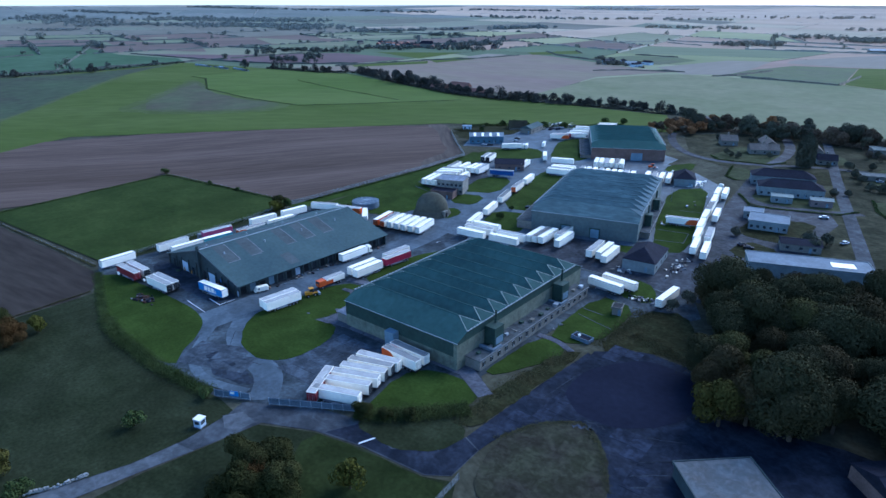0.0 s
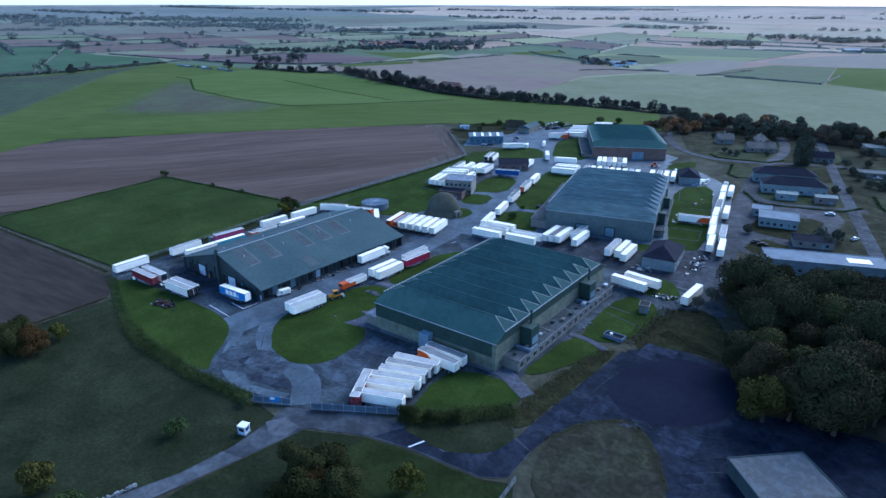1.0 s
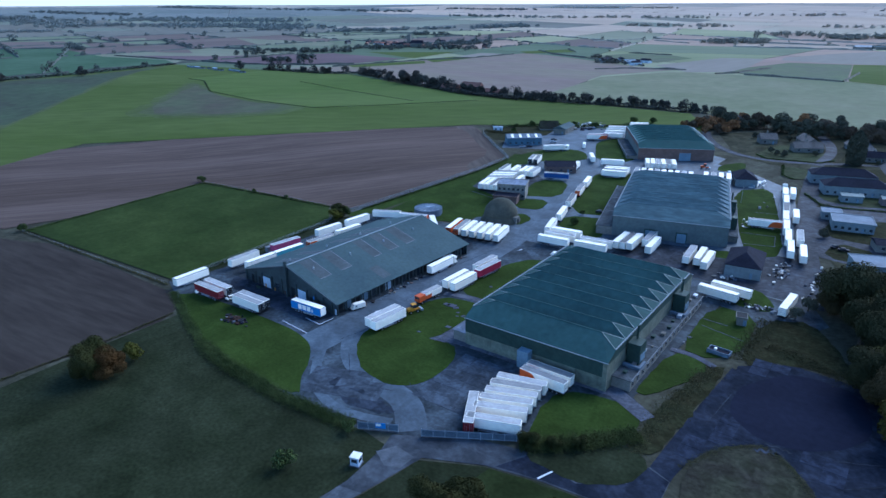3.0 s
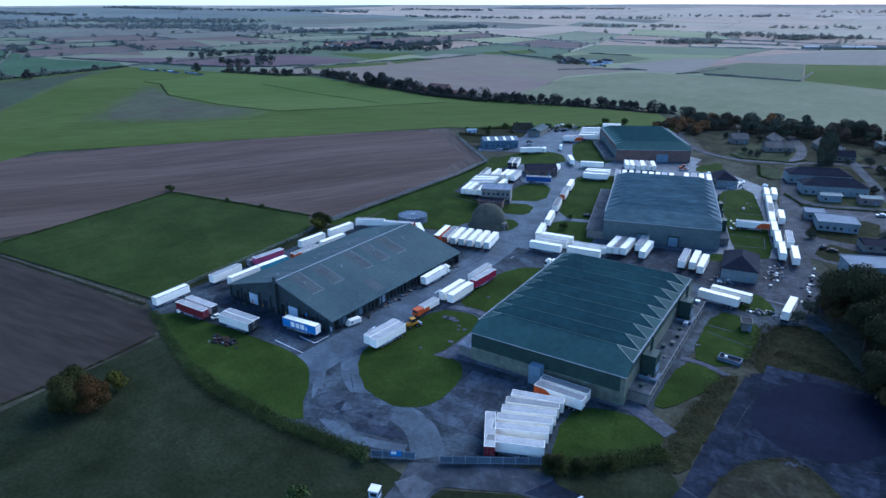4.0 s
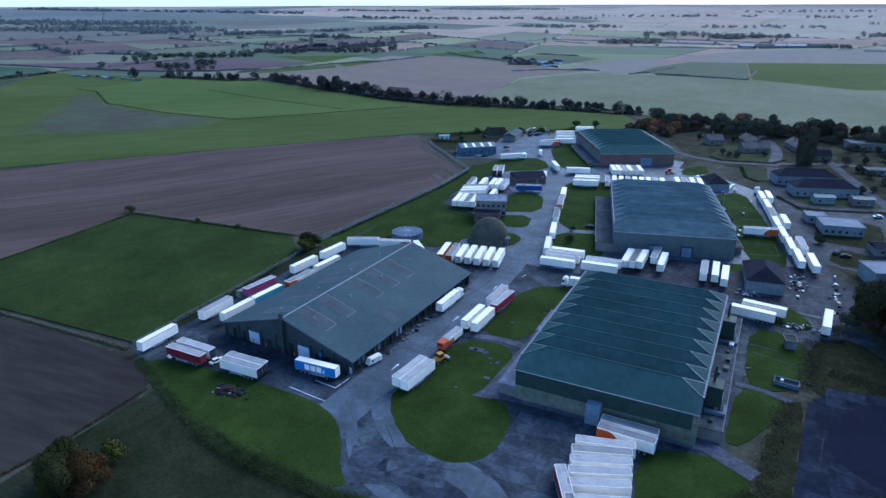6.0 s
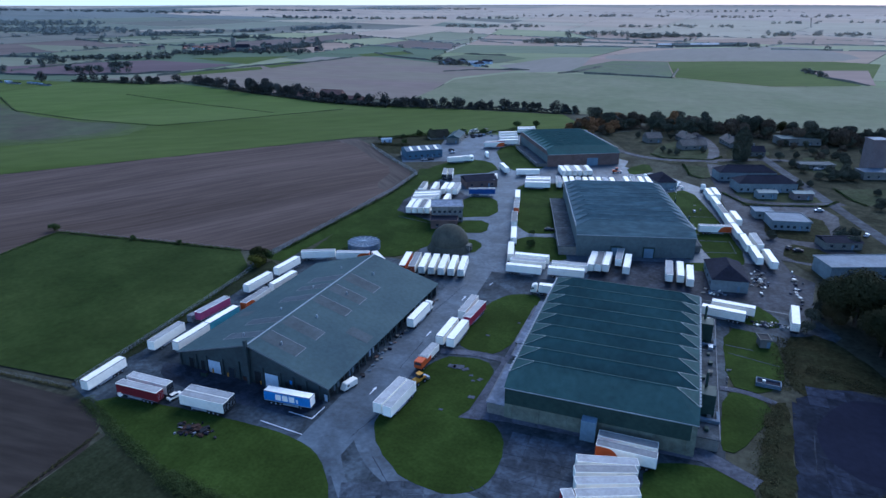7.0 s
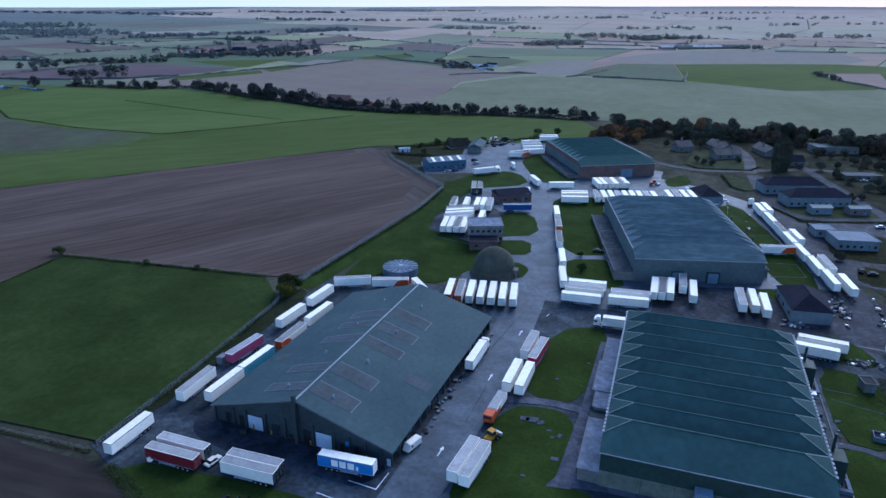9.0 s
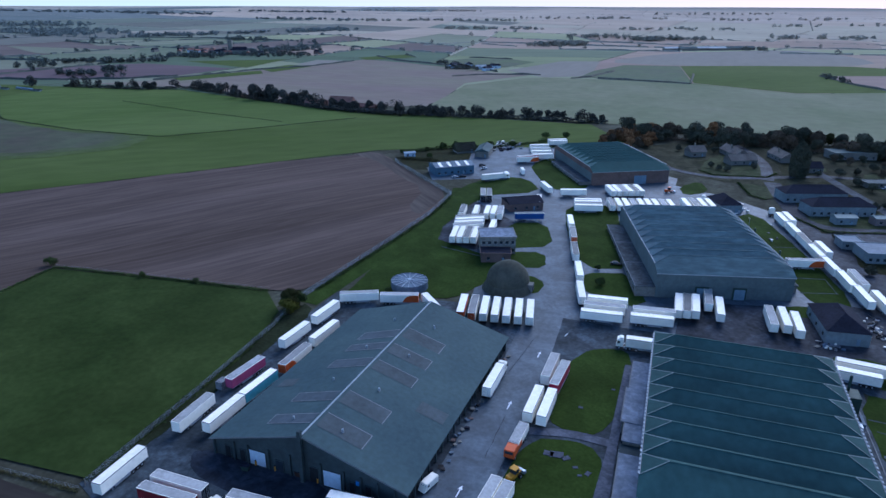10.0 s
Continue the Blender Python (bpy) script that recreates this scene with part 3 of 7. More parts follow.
sheet("field_inner", [(-885, 472), (-845, 470), (-745, 415), (-640, 402), (-555, 407), (-517, 455), (-457, 545), (-500, 574), (-600, 597), (-745, 636), (-895, 600)], M_INNER, 0.33, "lush green crop inside a low bank", "field")
for points, m, label in (
    ([(-855, 736), (-805, 870), (-774, 835), (-818, 713)], M_MEADOW, "narrow green field beyond the stubble"),
    ([(-1030, 955), (-925, 1030), (-890, 1066), (-854, 898)], M_MEADOW, "small green field by the village"),
    ([(-821, 889), (-821, 970), (-771, 958), (-773, 856)], M_MEADOW, "small bright green field"),
    ([(-817, 985), (-832, 1074), (-760, 1078), (-773, 962)], M_FLEECE, "small pale stubble field"),
    ([(-790, 1152), (-740, 1260), (-690, 1200), (-750, 1110)], M_MEADOW, "small green field with hedges"),
    ([(-628, 1120), (-590, 1215), (-510, 1235), (-455, 1190), (-472, 1075), (-560, 1040)], M_FALLOW, "green paddocks round a far farm"),
    ([(-1360, 600), (-1180, 720), (-1060, 890), (-868, 880), (-868, 760), (-906, 700), (-1010, 645), (-1245, 622)], HAZED_CROPS[0, 0][1], "long dark brown ploughed field"),
    ([(-1900, 766), (-1515, 835), (-1293, 724), (-1511, 643)], HAZED_CROPS[1, 0][1], "dull brown ploughed field"),
    ([(-2108, 581), (-1955, 751), (-1651, 644), (-1782, 488)], HAZED_CROPS[1, 0][1], "brown field behind the green one"),
    ([(-2302, 638), (-2154, 813), (-1978, 760), (-2108, 581)], HAZED_CROPS[1, 0][2], "pale green strip of young wheat"),
    ([(-1770, 1350), (-1570, 1730), (-1370, 1520), (-1420, 1285), (-1520, 1200)], HAZED_CROPS[1, 0][2], "pale green field before the woods"),
    ([(-1695, 1101), (-1311, 1123), (-1238, 1030), (-1428, 975)], HAZED_CROPS[0, 0][2], "pale green field beside the village"),
    ([(-2250, 870), (-2040, 1020), (-1830, 910), (-2030, 780)], HAZED_CROPS[1, 0][2], "pale green field below the woods"),
    ([(-245, 1900), (260, 2300), (200, 1880), (95, 1790), (-81, 1815)], HAZED_CROPS[1, 1][1], "broad brown field beyond the farm sheds"),
    ([(-10, 1137), (83, 1174), (60, 960), (15, 1031)], HAZED_CROPS[0, 1][1], "brown corner of bare soil by a hedge"),
):
    sheet("field_far", points, m, 0.45, label, "field")


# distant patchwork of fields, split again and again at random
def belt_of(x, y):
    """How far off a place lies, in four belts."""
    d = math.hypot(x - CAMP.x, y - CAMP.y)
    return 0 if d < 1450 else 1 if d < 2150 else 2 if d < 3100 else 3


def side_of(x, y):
    """Which haze tint of the wood colours a place gets: its belt, then west or east."""
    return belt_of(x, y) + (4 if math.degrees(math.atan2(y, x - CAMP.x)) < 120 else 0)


def patchwork():
    rnd = random.Random(7)
    quads, borders = [], []

    def split(q, depth):
        a, b, c, d = q
        u, v = (b - a).length, (d - a).length
        mid = (a + c) / 2
        size = 150 + math.hypot(mid.x - CAMP.x, mid.y - CAMP.y) * 0.08
        if depth == 0 or (max(u, v) < size * rnd.uniform(1.0, 1.7)):
            quads.append(q)
            return
        s, t = rnd.uniform(0.35, 0.65), rnd.uniform(0.35, 0.65)
        if u > v * rnd.uniform(0.7, 1.3):
            p, r = a.lerp(b, s), d.lerp(c, t)
            split((a, p, r, d), depth - 1)
            split((p, b, c, r), depth - 1)
        else:
            p, r = a.lerp(d, s), b.lerp(c, t)
            split((a, b, r, p), depth - 1)
            split((p, r, c, d), depth - 1)

    split((Vector((-5300, -1800)), Vector((2500, -1800)), Vector((2500, 5300)), Vector((-5300, 5300))), 11)
    kinds = {(key, k): bmesh.new() for key in HAZED_CROPS for k in range(3)}
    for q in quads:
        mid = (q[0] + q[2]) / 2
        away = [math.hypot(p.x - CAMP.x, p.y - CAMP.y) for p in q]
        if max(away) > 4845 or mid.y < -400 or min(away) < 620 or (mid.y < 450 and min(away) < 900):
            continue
        # western or eastern haze tint, by the bearing of the field
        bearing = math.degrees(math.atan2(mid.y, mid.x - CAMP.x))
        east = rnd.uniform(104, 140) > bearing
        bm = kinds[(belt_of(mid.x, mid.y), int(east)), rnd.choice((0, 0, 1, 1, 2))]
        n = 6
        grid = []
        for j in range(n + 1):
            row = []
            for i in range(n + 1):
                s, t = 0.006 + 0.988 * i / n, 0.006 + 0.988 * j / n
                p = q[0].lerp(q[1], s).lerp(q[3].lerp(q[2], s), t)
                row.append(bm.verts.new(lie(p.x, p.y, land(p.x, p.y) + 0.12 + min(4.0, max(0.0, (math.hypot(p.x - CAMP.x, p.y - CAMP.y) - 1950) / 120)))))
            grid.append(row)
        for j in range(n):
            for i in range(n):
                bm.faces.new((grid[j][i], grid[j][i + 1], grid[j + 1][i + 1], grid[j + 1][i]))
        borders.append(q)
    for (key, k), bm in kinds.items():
        tagged(new("far_fields", mesh_of("far_fields", bm, HAZED_CROPS[key][k])), "patchwork of distant hedged farm fields", "fields", "", "stuff")
    return borders


BORDERS = patchwork()

# ---- the site's own ground ----
sheet("yard_south", [(-268, 91), (-268, 203), (-240, 209), (-205, 214), (-150, 214), (-100, 218), (-72, 216), (-66, 205), (-76, 186), (-99, 200), (-99, 128), (-93, 123), (-107, 110), (-113, 93), (-132, 80), (-146, 72.5), (-175, 71), (-235, 79)], M_ASPHALT, 0.10, "worn patched grey asphalt lorry yard", "yard")
sheet("yard_north", [(-206, 213), (-150, 214.5), (-100, 218.5), (-74, 216), (-70, 250), (-82, 262), (-95, 305), (-112, 372), (-140, 398), (-150, 402), (-165, 410), (-165, 428), (-245, 470), (-262, 512), (-300, 505), (-312, 470), (-300, 425), (-318, 395), (-302, 366), (-268, 385), (-262, 345), (-262, 270), (-242, 262), (-226, 240), (-220, 213)], M_ROAD, 0.12, "worn grey asphalt between the hangars", "yard")
sheet("trailer_stand", [(-262.5, 271), (-241, 263.5), (-225, 271), (-217, 279), (-234, 309), (-262.5, 334)], M_TARMAC, 0.129, "dark broken hardstanding under parked trailers", "yard")
sheet("road", strip([(-189, 84), (-189, 130), (-190, 190), (-194, 225), (-205, 270), (-222, 330), (-246, 390), (-275, 455), (-282, 490)], 13), M_ROAD, 0.135, "pale worn asphalt road through the depot", "road")
sheet("road_loop", strip([(-186, 112), (-181, 104), (-172, 95), (-160, 90.5), (-151, 90), (-143.5, 88), (-135.5, 80)], 8), M_ROAD, 0.15, "worn asphalt drive curving to the gates", "road")
sheet("road_rim", strip([(-187, 98), (-183, 92), (-178, 86), (-172, 80), (-165, 76.4), (-158, 75), (-151, 76), (-142, 79.5)], 3.0), M_ROAD, 0.146, "pale worn concrete rim of the turning circle", "road")
sheet("damp_patch", soft([(-173, 88), (-168, 87), (-158, 85.4), (-146, 84), (-144, 82), (-149, 79.5), (-156, 78), (-164, 80), (-171, 84)], 2.5, 0.6, 74, 2), M_DARKPATCH, 0.1535, "dark stained tarmac in the turning circle", "stain")
sheet("lane", [(-172, -60), (-143, 22), (-136, 45), (-135, 58), (-136.5, 70), (-138.5, 76), (-120, 88), (-110, 91), (-95, 89), (-86, 96), (-84.5, 104), (-79, 102), (-78, 91), (-83, 87), (-101, 84.5), (-114, 81), (-127, 74), (-129, 61), (-131.5, 46), (-136, 20), (-164, -63)], M_LANE, 0.125, "narrow grey lane outside the gates", "road")
sheet("lane_concrete", [(-171, -58), (-142.6, 22), (-135.8, 45), (-135.2, 55.5), (-129.6, 57), (-131.6, 46), (-136.2, 20), (-164.5, -60)], M_PALELANE, 0.133, "pale concrete stretch of the lane", "road")
sheet("lane_patch", [(-137, 69), (-134.5, 73.5), (-128.5, 73), (-128.6, 68), (-132, 66.5)], M_PALELANE, 0.134, "pale concrete patch before the gates", "road")
sheet("lane_broken", [(-108, 90.6), (-95, 88.6), (-86.2, 95.6), (-84.7, 103.6), (-79.2, 101.8), (-78.2, 91), (-83, 87.4), (-101, 84.9), (-112, 82.2)], M_WET, 0.131, "dark broken end of the lane", "road")
sheet("track", [(-84.5, 104), (-84.5, 113), (-84, 136), (-83, 160), (-78, 158), (-76, 136), (-79, 104), (-79, 102)], M_WET, 0.14, "narrow dark broken track beside the apron", "road")
sheet("apron", [(-81, 110), (-80, 139), (-82, 162), (-70, 172), (-50, 171), (-43, 152), (-14, 160), (30, 160), (30, 70), (-20, 70), (-48, 107), (-56, 121), (-66, 126)], M_WET, 0.13, "old blue-grey tarmac apron with cracked patches", "apron")
sheet("apron_disc", soft([(-78, 137), (-78, 154), (-67, 169), (-50, 166), (-46, 147), (-55, 133), (-68, 129)], 3, 0.3, 8, 2), M_DARKTAR, 0.19, "smooth dark round of resurfaced tarmac", "apron")
sheet("rough_patch", soft([(-79, 110), (-74, 122), (-66, 129), (-57, 123), (-47, 108), (-55, 92), (-72, 88)], 3, 0.35, 9, 3), M_BROWN, 0.20, "rough patch of brown dying grass", "ground")
sheet("verge_south", [(-127, 73), (-114, 80.5), (-101, 84), (-83, 86.5), (-76, 90), (-70, 80), (-95, 40), (-131, 30), (-131, 45)], M_PASTURE, 0.09, "dark rough grass by the lane", "lawn")

sheet("verge_lawn", soft([(-116, 80), (-101, 83.6), (-83, 86), (-76.5, 89), (-73.5, 70), (-72, 50), (-100, 50), (-104, 62)], 3, 0.4, 33, 1), M_DARKLAWN, 0.105, "dark green grass beside the fence", "lawn")


def lawn(points, seed, material=M_LAWN, wobble=0.25, rounds=2, label="mown green lawn between the yards", z=0.165):
    return sheet("lawn", soft(points, 3, wobble, seed, rounds), material, z, label, "lawn", thick=0.12)


lawn([(-260, 90), (-219, 95.5), (-196, 95.5), (-186, 91), (-181, 86), (-176, 78), (-169, 73), (-185, 69.5), (-208, 71), (-237, 78)], 11, rounds=1)
lawn([(-177, 101), (-182, 109), (-181, 125), (-179.5, 146.5), (-160.5, 149), (-160.5, 120), (-152, 120), (-147, 110), (-147, 97), (-154, 91), (-166, 92)], 12, rounds=2)
lawn([(-174, 151.5), (-178, 157), (-178.5, 170), (-178, 186), (-172, 197), (-160, 199.5), (-160.5, 153)], 13)
lawn([(-117, 113), (-112, 122), (-94, 124), (-92, 110), (-103, 98), (-112, 94)], 14, rounds=1)
lawn([(-110, 89), (-106, 96), (-92, 109), (-84.5, 105), (-86, 95), (-95, 88.5)], 15, M_PASTURE, rounds=1, label="dark rough grass between lane and shrubs")
lawn([(-100.5, 131), (-96, 131), (-89, 148), (-88, 154), (-92, 160), (-100, 158)], 16, rounds=1)
lawn([(-99.5, 162), (-101, 199), (-86, 198), (-83, 174), (-89, 160)], 17, rounds=1)
lawn([(-104, 253), (-120, 294), (-138, 352), (-123, 371), (-108, 322), (-92, 262)], 18, rounds=1)
lawn([(-216, 347), (-191, 355), (-184, 320), (-171, 268), (-190, 261), (-207, 305)], 19, rounds=1)
lawn([(-190, 256), (-170, 263), (-160, 231), (-184, 236)], 20, rounds=1)
lawn([(-258, 427), (-250, 456), (-236, 432), (-212, 394), (-214, 376), (-232, 374), (-244, 396)], 21, rounds=1)
lawn([(-267, 203), (-273, 335), (-281, 357), (-270, 391), (-249, 392), (-234, 366), (-264, 345), (-262, 272), (-241, 264), (-224, 256), (-216, 246), (-222, 228), (-226, 214), (-238, 209), (-256, 206)], 22, rounds=1)
lawn([(-236, 306), (-218, 313), (-207, 281), (-226, 271)], 23, rounds=1)
lawn([(-200, 228), (-199, 240), (-207, 246), (-213, 240), (-205, 232)], 24, rounds=1)
lawn([(-163, 408), (-152, 427), (-146, 402), (-159, 390)], 25, rounds=1)
lawn([(-96, 204), (-108, 218), (-92, 222), (-84, 212), (-84, 203)], 26, rounds=1)
lawn([(-122, 250), (-107, 257), (-104, 248), (-116, 244)], 27, rounds=1)
lawn([(-224, 267), (-209, 273), (-203, 255), (-217, 251)], 30, rounds=1)
for k, p in enumerate(([(-154, 457), (-145, 446), (-114, 453), (-109, 464), (-119, 490), (-140, 512), (-150, 490)], [(-106, 370), (-93, 350), (-56, 363), (-50, 374), (-56, 388), (-66, 394)], [(-131, 432), (-125, 404), (-117, 398), (-107, 411), (-107, 427)], [(-48, 403), (-10, 416), (-15, 375), (-36, 372), (-42, 381)], [(-101, 500), (-84, 476), (-76, 486), (-84, 512)], [(-62, 460), (-50, 430), (-30, 440), (-30, 480), (-56, 490)], [(-76, 545), (-70, 528), (-20, 545), (-30, 566)])):
    lawn(p, 60 + k, M_PLOT, 0.4, 1, "rough dull green plot among the houses", 0.205)
sheet("scrub_band", soft([(-90, 106), (-92, 122), (-89, 156), (-83.5, 160), (-84, 136), (-84.5, 108)], 2, 0.7, 28, 1), M_SCRUB, 0.21, "strip of tall rough grass and weeds", "scrub")
sheet("scrub_corner", soft([(-83, 161), (-84, 198), (-70, 205), (-62, 190), (-52, 174), (-70, 173)], 2, 0.7, 29, 1), M_SCRUB, 0.15, "rough weedy ground at the edge of the wood", "scrub")
# the warehouse's shade painted on its forecourt, together with damp
sheet("damp_patch", soft([(-254, 110), (-240, 113), (-222, 112), (-212, 110), (-206, 112), (-197, 112), (-200, 102), (-214, 102), (-232, 101), (-247, 103)], 2.5, 0.6, 71, 2), M_DARKPATCH, 0.112, "damp stain and the warehouse's shade painted on the yard", "stain")
sheet("damp_patch", soft([(-140, 96), (-133, 108), (-128, 116), (-134, 118), (-146, 116), (-147, 100)], 2.5, 0.6, 72, 2), M_DARKPATCH, 0.1125, "dark damp stain on the yard", "stain")
lawn([(-267.6, 92), (-264.2, 98), (-264.6, 130), (-265.6, 160), (-267, 186), (-275, 190), (-272.4, 150), (-269, 105)], 73, M_PASTURE, 0.4, 1, "rough grass verge under the boundary fence")
sheet("path", strip([(-180, 148), (-170, 151), (-159, 150.5)], 3), M_CONCRETE, 0.22, "pale concrete path across the lawns", "path")
sheet("path_west", [(-162.6, 118.6), (-161.0, 122.6), (-160.8, 150), (-162.0, 190), (-159.2, 190), (-158.6, 150), (-156.9, 119.6)], M_CONCRETE, 0.226, "concrete path beside the low range", "path")
sheet("path_east", strip([(-101, 159.5), (-94, 160), (-87, 157)], 2.2), M_CONCRETE, 0.23, "narrow concrete path across the grass", "path")
sheet("hangar_apron", [(-161, 119.5), (-150, 121.5), (-104, 124.5), (-93, 119), (-91, 123), (-104, 130), (-150, 127), (-161, 124)], M_CONCRETE, 0.225, "stained concrete strip before the hangar", "apron")
sheet("fence_track", strip([(-280, 356), (-275, 340), (-271.5, 300), (-271.5, 245), (-272, 205), (-273, 190)], 8), M_LAWN, 0.14, "green grass strip along the boundary fence", "track")
sheet("estate_ground", soft([(-205, 532), (-170, 456), (-146, 432), (-112, 425), (-104, 372), (-96, 344), (-76, 258), (-40, 252), (40, 270), (110, 560), (-60, 585)], 10, 1.0, 81, 1), M_ESTATE, 0.115, "dull rough ground of the old estate", "ground")
sheet("yard_east", [(-150, 215), (-100, 219), (-74, 217), (-70, 250), (-82, 262), (-95, 262), (-118, 252), (-150, 243)], M_TARMAC, 0.127, "dark patched tarmac before the grey hangar", "yard")
sheet("north_scrub", soft([(-346, 402), (-318, 384), (-306, 404), (-300, 430), (-292, 470), (-262, 515), (-235, 560), (-290, 548), (-345, 470)], 6, 1.2, 82, 1), M_SCRUB, 0.11, "dark rough scrub behind the workshop", "scrub")
sheet("east_road", strip([(-112, 580), (-98, 533), (-70, 428), (-43, 335), (-22, 262)], 6), M_LANE, 0.222, "straight pale road past the houses", "road")
sheet("estate_road", strip([(-212, 530), (-196, 486), (-172, 452), (-150, 441), (-128, 443), (-84, 468), (-62, 470)], 6), M_TARMAC, 0.214, "curving grey estate road", "road")
sheet("loop_road", strip([(-113, 434), (-108, 384), (-97, 356), (-76, 358), (-52, 368), (-47, 372)], 6), M_TARMAC, 0.212, "dark service road round the barracks", "road")
sheet("house_drive", strip([(-114, 444), (-113, 500), (-135, 560)], 7), M_TARMAC, 0.216, "short grey estate road", "road")
sheet("link_road", strip([(-112, 440), (-108, 400), (-100, 345), (-88, 280), (-80, 250), (-74, 216)], 9), M_TARMAC, 0.15, "rough dark service road beside the trailers", "road")
sheet("car_park", [(-100, 345), (-60, 363), (-52, 345), (-55, 300), (-50, 290), (-64, 268), (-86, 272)], M_TARMAC, 0.13, "dark worn car park", "yard")
for k, p in enumerate(([(-98, 350), (-100, 375), (-60, 392), (-56, 370)], [(-86, 300), (-86, 330), (-60, 342), (-58, 318), (-60, 300)], [(-140, 455), (-160, 485), (-118, 500), (-116, 450)], [(-104, 452), (-106, 500), (-76, 505), (-78, 466)], [(-88, 410), (-88, 455), (-72, 455), (-66, 425)], [(-80, 272), (-78, 295), (-62, 290), (-60, 272)])):
    lawn(p, 40 + k, M_SCRUB, 0.4, 1, "dry rough grass round the old buildings")


# ---- hangars ----
def hangar(label, centre, turn, W, L, bays, roof, hip, lower, upper, split, floor=0.1, group="hangars on the depot"):
    """A wide hangar with a row of hipped roof bays across it. Local x is its width, y its length, from the middle."""
    h = thing("hangar", label, "hangar", None, group)
    h.matrix_world = pose(centre[0], centre[1], floor, 0, 0, turn)
    x0, x1, y0, y1 = -W / 2, W / 2, -L / 2, L / 2
    zf, zv, zr, skirt, inset = 9.0, 11.0, 13.15, 4.5, 5.5
    b = (L - 2 * skirt) / bays
    t = 0.35
    # end walls: sliding door leaves below, cladding above
    for y, s in ((y0, 1), (y1, -1)):
        bm = boxed((x0, x1 - 1.2, min(y - s * 0.02, y + s * t), max(y - s * 0.02, y + s * t), split, zf - 0.2))
        part("upper_wall", bm, upper, h)
        n = 6
        for i in range(n):
            a, c = x0 + 2 + (W - 4) * i / n, x0 + 2 + (W - 4) * (i + 1) / n
            off = 0.12 if i % 2 else 0.0
            bm = boxed((a + 0.04, c - 0.04, min(y + s * off, y + s * (t + off)), max(y + s * off, y + s * (t + off)), -2.2, split - 0.02))
            part("door_leaf", bm, lower, h)
        for a in (x0, x1 - 2):
            bm = boxed((a, a + 2, min(y, y + s * 2), max(y, y + s * 2), -2.2, zf - 0.25), bevel=0.06)
            part("corner_pier", bm, lower, h)
        bm = boxed((x0 - 0.25, x1 + 0.25, min(y - s * 0.3, y + s * 0.1), max(y - s * 0.3, y + s * 0.1), zf - 0.2, zf + 0.02))
        part("eaves_trim", bm, M_RIDGE, h)
    # side walls
    for x, s in ((x0, 1), (x1, -1)):
        lo, hi = min(x, x + s * t), max(x, x + s * t)
        part("side_wall", boxed((lo, hi, y0 + 2, y1 - 2, -2.2, 8.2)), lower, h)
        bm = bmesh.new()
        pts = [(y0 + 0.2, 8.2), (y1 - 0.2, 8.2), (y1 - 0.2, zf - 0.05), (y1 - skirt, zv - 0.1), (y0 + skirt, zv - 0.1), (y0 + 0.2, zf - 0.05)]
        v = faces(bm, [(lo - 0.02, p, q) for p, q in pts] + [(hi + 0.02, p, q) for p, q in pts], (0, 1, 2, 3, 4, 5), (11, 10, 9, 8, 7, 6), *[(i, i + 6, (i + 1) % 6 + 6, (i + 1) % 6) for i in range(6)])
        bmesh.ops.recalc_face_normals(bm, faces=bm.faces[:])
        part("upper_side_wall", bm, upper, h)
        gx = x - s * 0.25
        part("gutter", boxed((min(gx, gx + s * 0.3), max(gx, gx + s * 0.3), y0 + skirt, y1 - skirt, zv - 0.1, zv + 0.12)), M_EDGE, h)
        # broken pale pieces stand in for sunlight along the gutter upstand
        n = int((L - 2 * skirt) / 1.5)
        tagged(part("gutter_capping", boxed(*[(gx - 0.2, gx + 0.2, y0 + skirt + 1.5 * i, y0 + skirt + 1.5 * i + 0.8, zv + 0.1, zv + 0.28) for i in range(n)]), M_RIDGE, h), kind="stuff")
    # roof bays
    for i in range(bays):
        a, c = y0 + skirt + b * i, y0 + skirt + b * (i + 1)
        r = (a + c) / 2
        bm = bmesh.new()
        e = 0.25
        if i == 0:
            faces(bm, [(x0 - e, y0 - e, zf), (x1 + e, y0 - e, zf), (x1 + e, a, zv), (x1 - inset, r, zr), (x0 + inset, r, zr), (x0 - e, a, zv)], (0, 1, 3, 4), (1, 2, 3), (0, 4, 5))
        else:
            faces(bm, [(x0 - e, a, zv), (x1 + e, a, zv), (x1 - inset, r, zr), (x0 + inset, r, zr)], (0, 1, 2, 3))
        if i == bays - 1:
            faces(bm, [(x1 + e, y1 + e, zf), (x0 - e, y1 + e, zf), (x0 - e, c, zv), (x0 + inset, r, zr), (x1 - inset, r, zr), (x1 + e, c, zv)], (0, 1, 3, 4), (1, 2, 3), (0, 4, 5))
        else:
            faces(bm, [(x1 + e, c, zv), (x0 - e, c, zv), (x0 + inset, r, zr), (x1 - inset, r, zr)], (0, 1, 2, 3))
        part("roof_bay", bm, roof, h)
        for s, x in ((1, x0), (-1, x1)):
            bm = bmesh.new()
            ring = (0, 1, 2) if s < 0 else (2, 1, 0)
            faces(bm, [(x - s * e, a, zv + 0.01), (x - s * e, c, zv + 0.01), (x + s * inset, r, zr + 0.01)], ring)
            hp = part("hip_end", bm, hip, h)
            bm = bmesh.new()
            for yy in (a, c):
                w = 0.16 if yy == c else -0.16
                faces(bm, [(x - s * e, yy - w, zv + 0.06), (x - s * e, yy + w, zv + 0.06), (x + s * inset, r + w, zr + 0.06), (x + s * inset, r - w, zr + 0.06)], (0, 1, 2, 3))
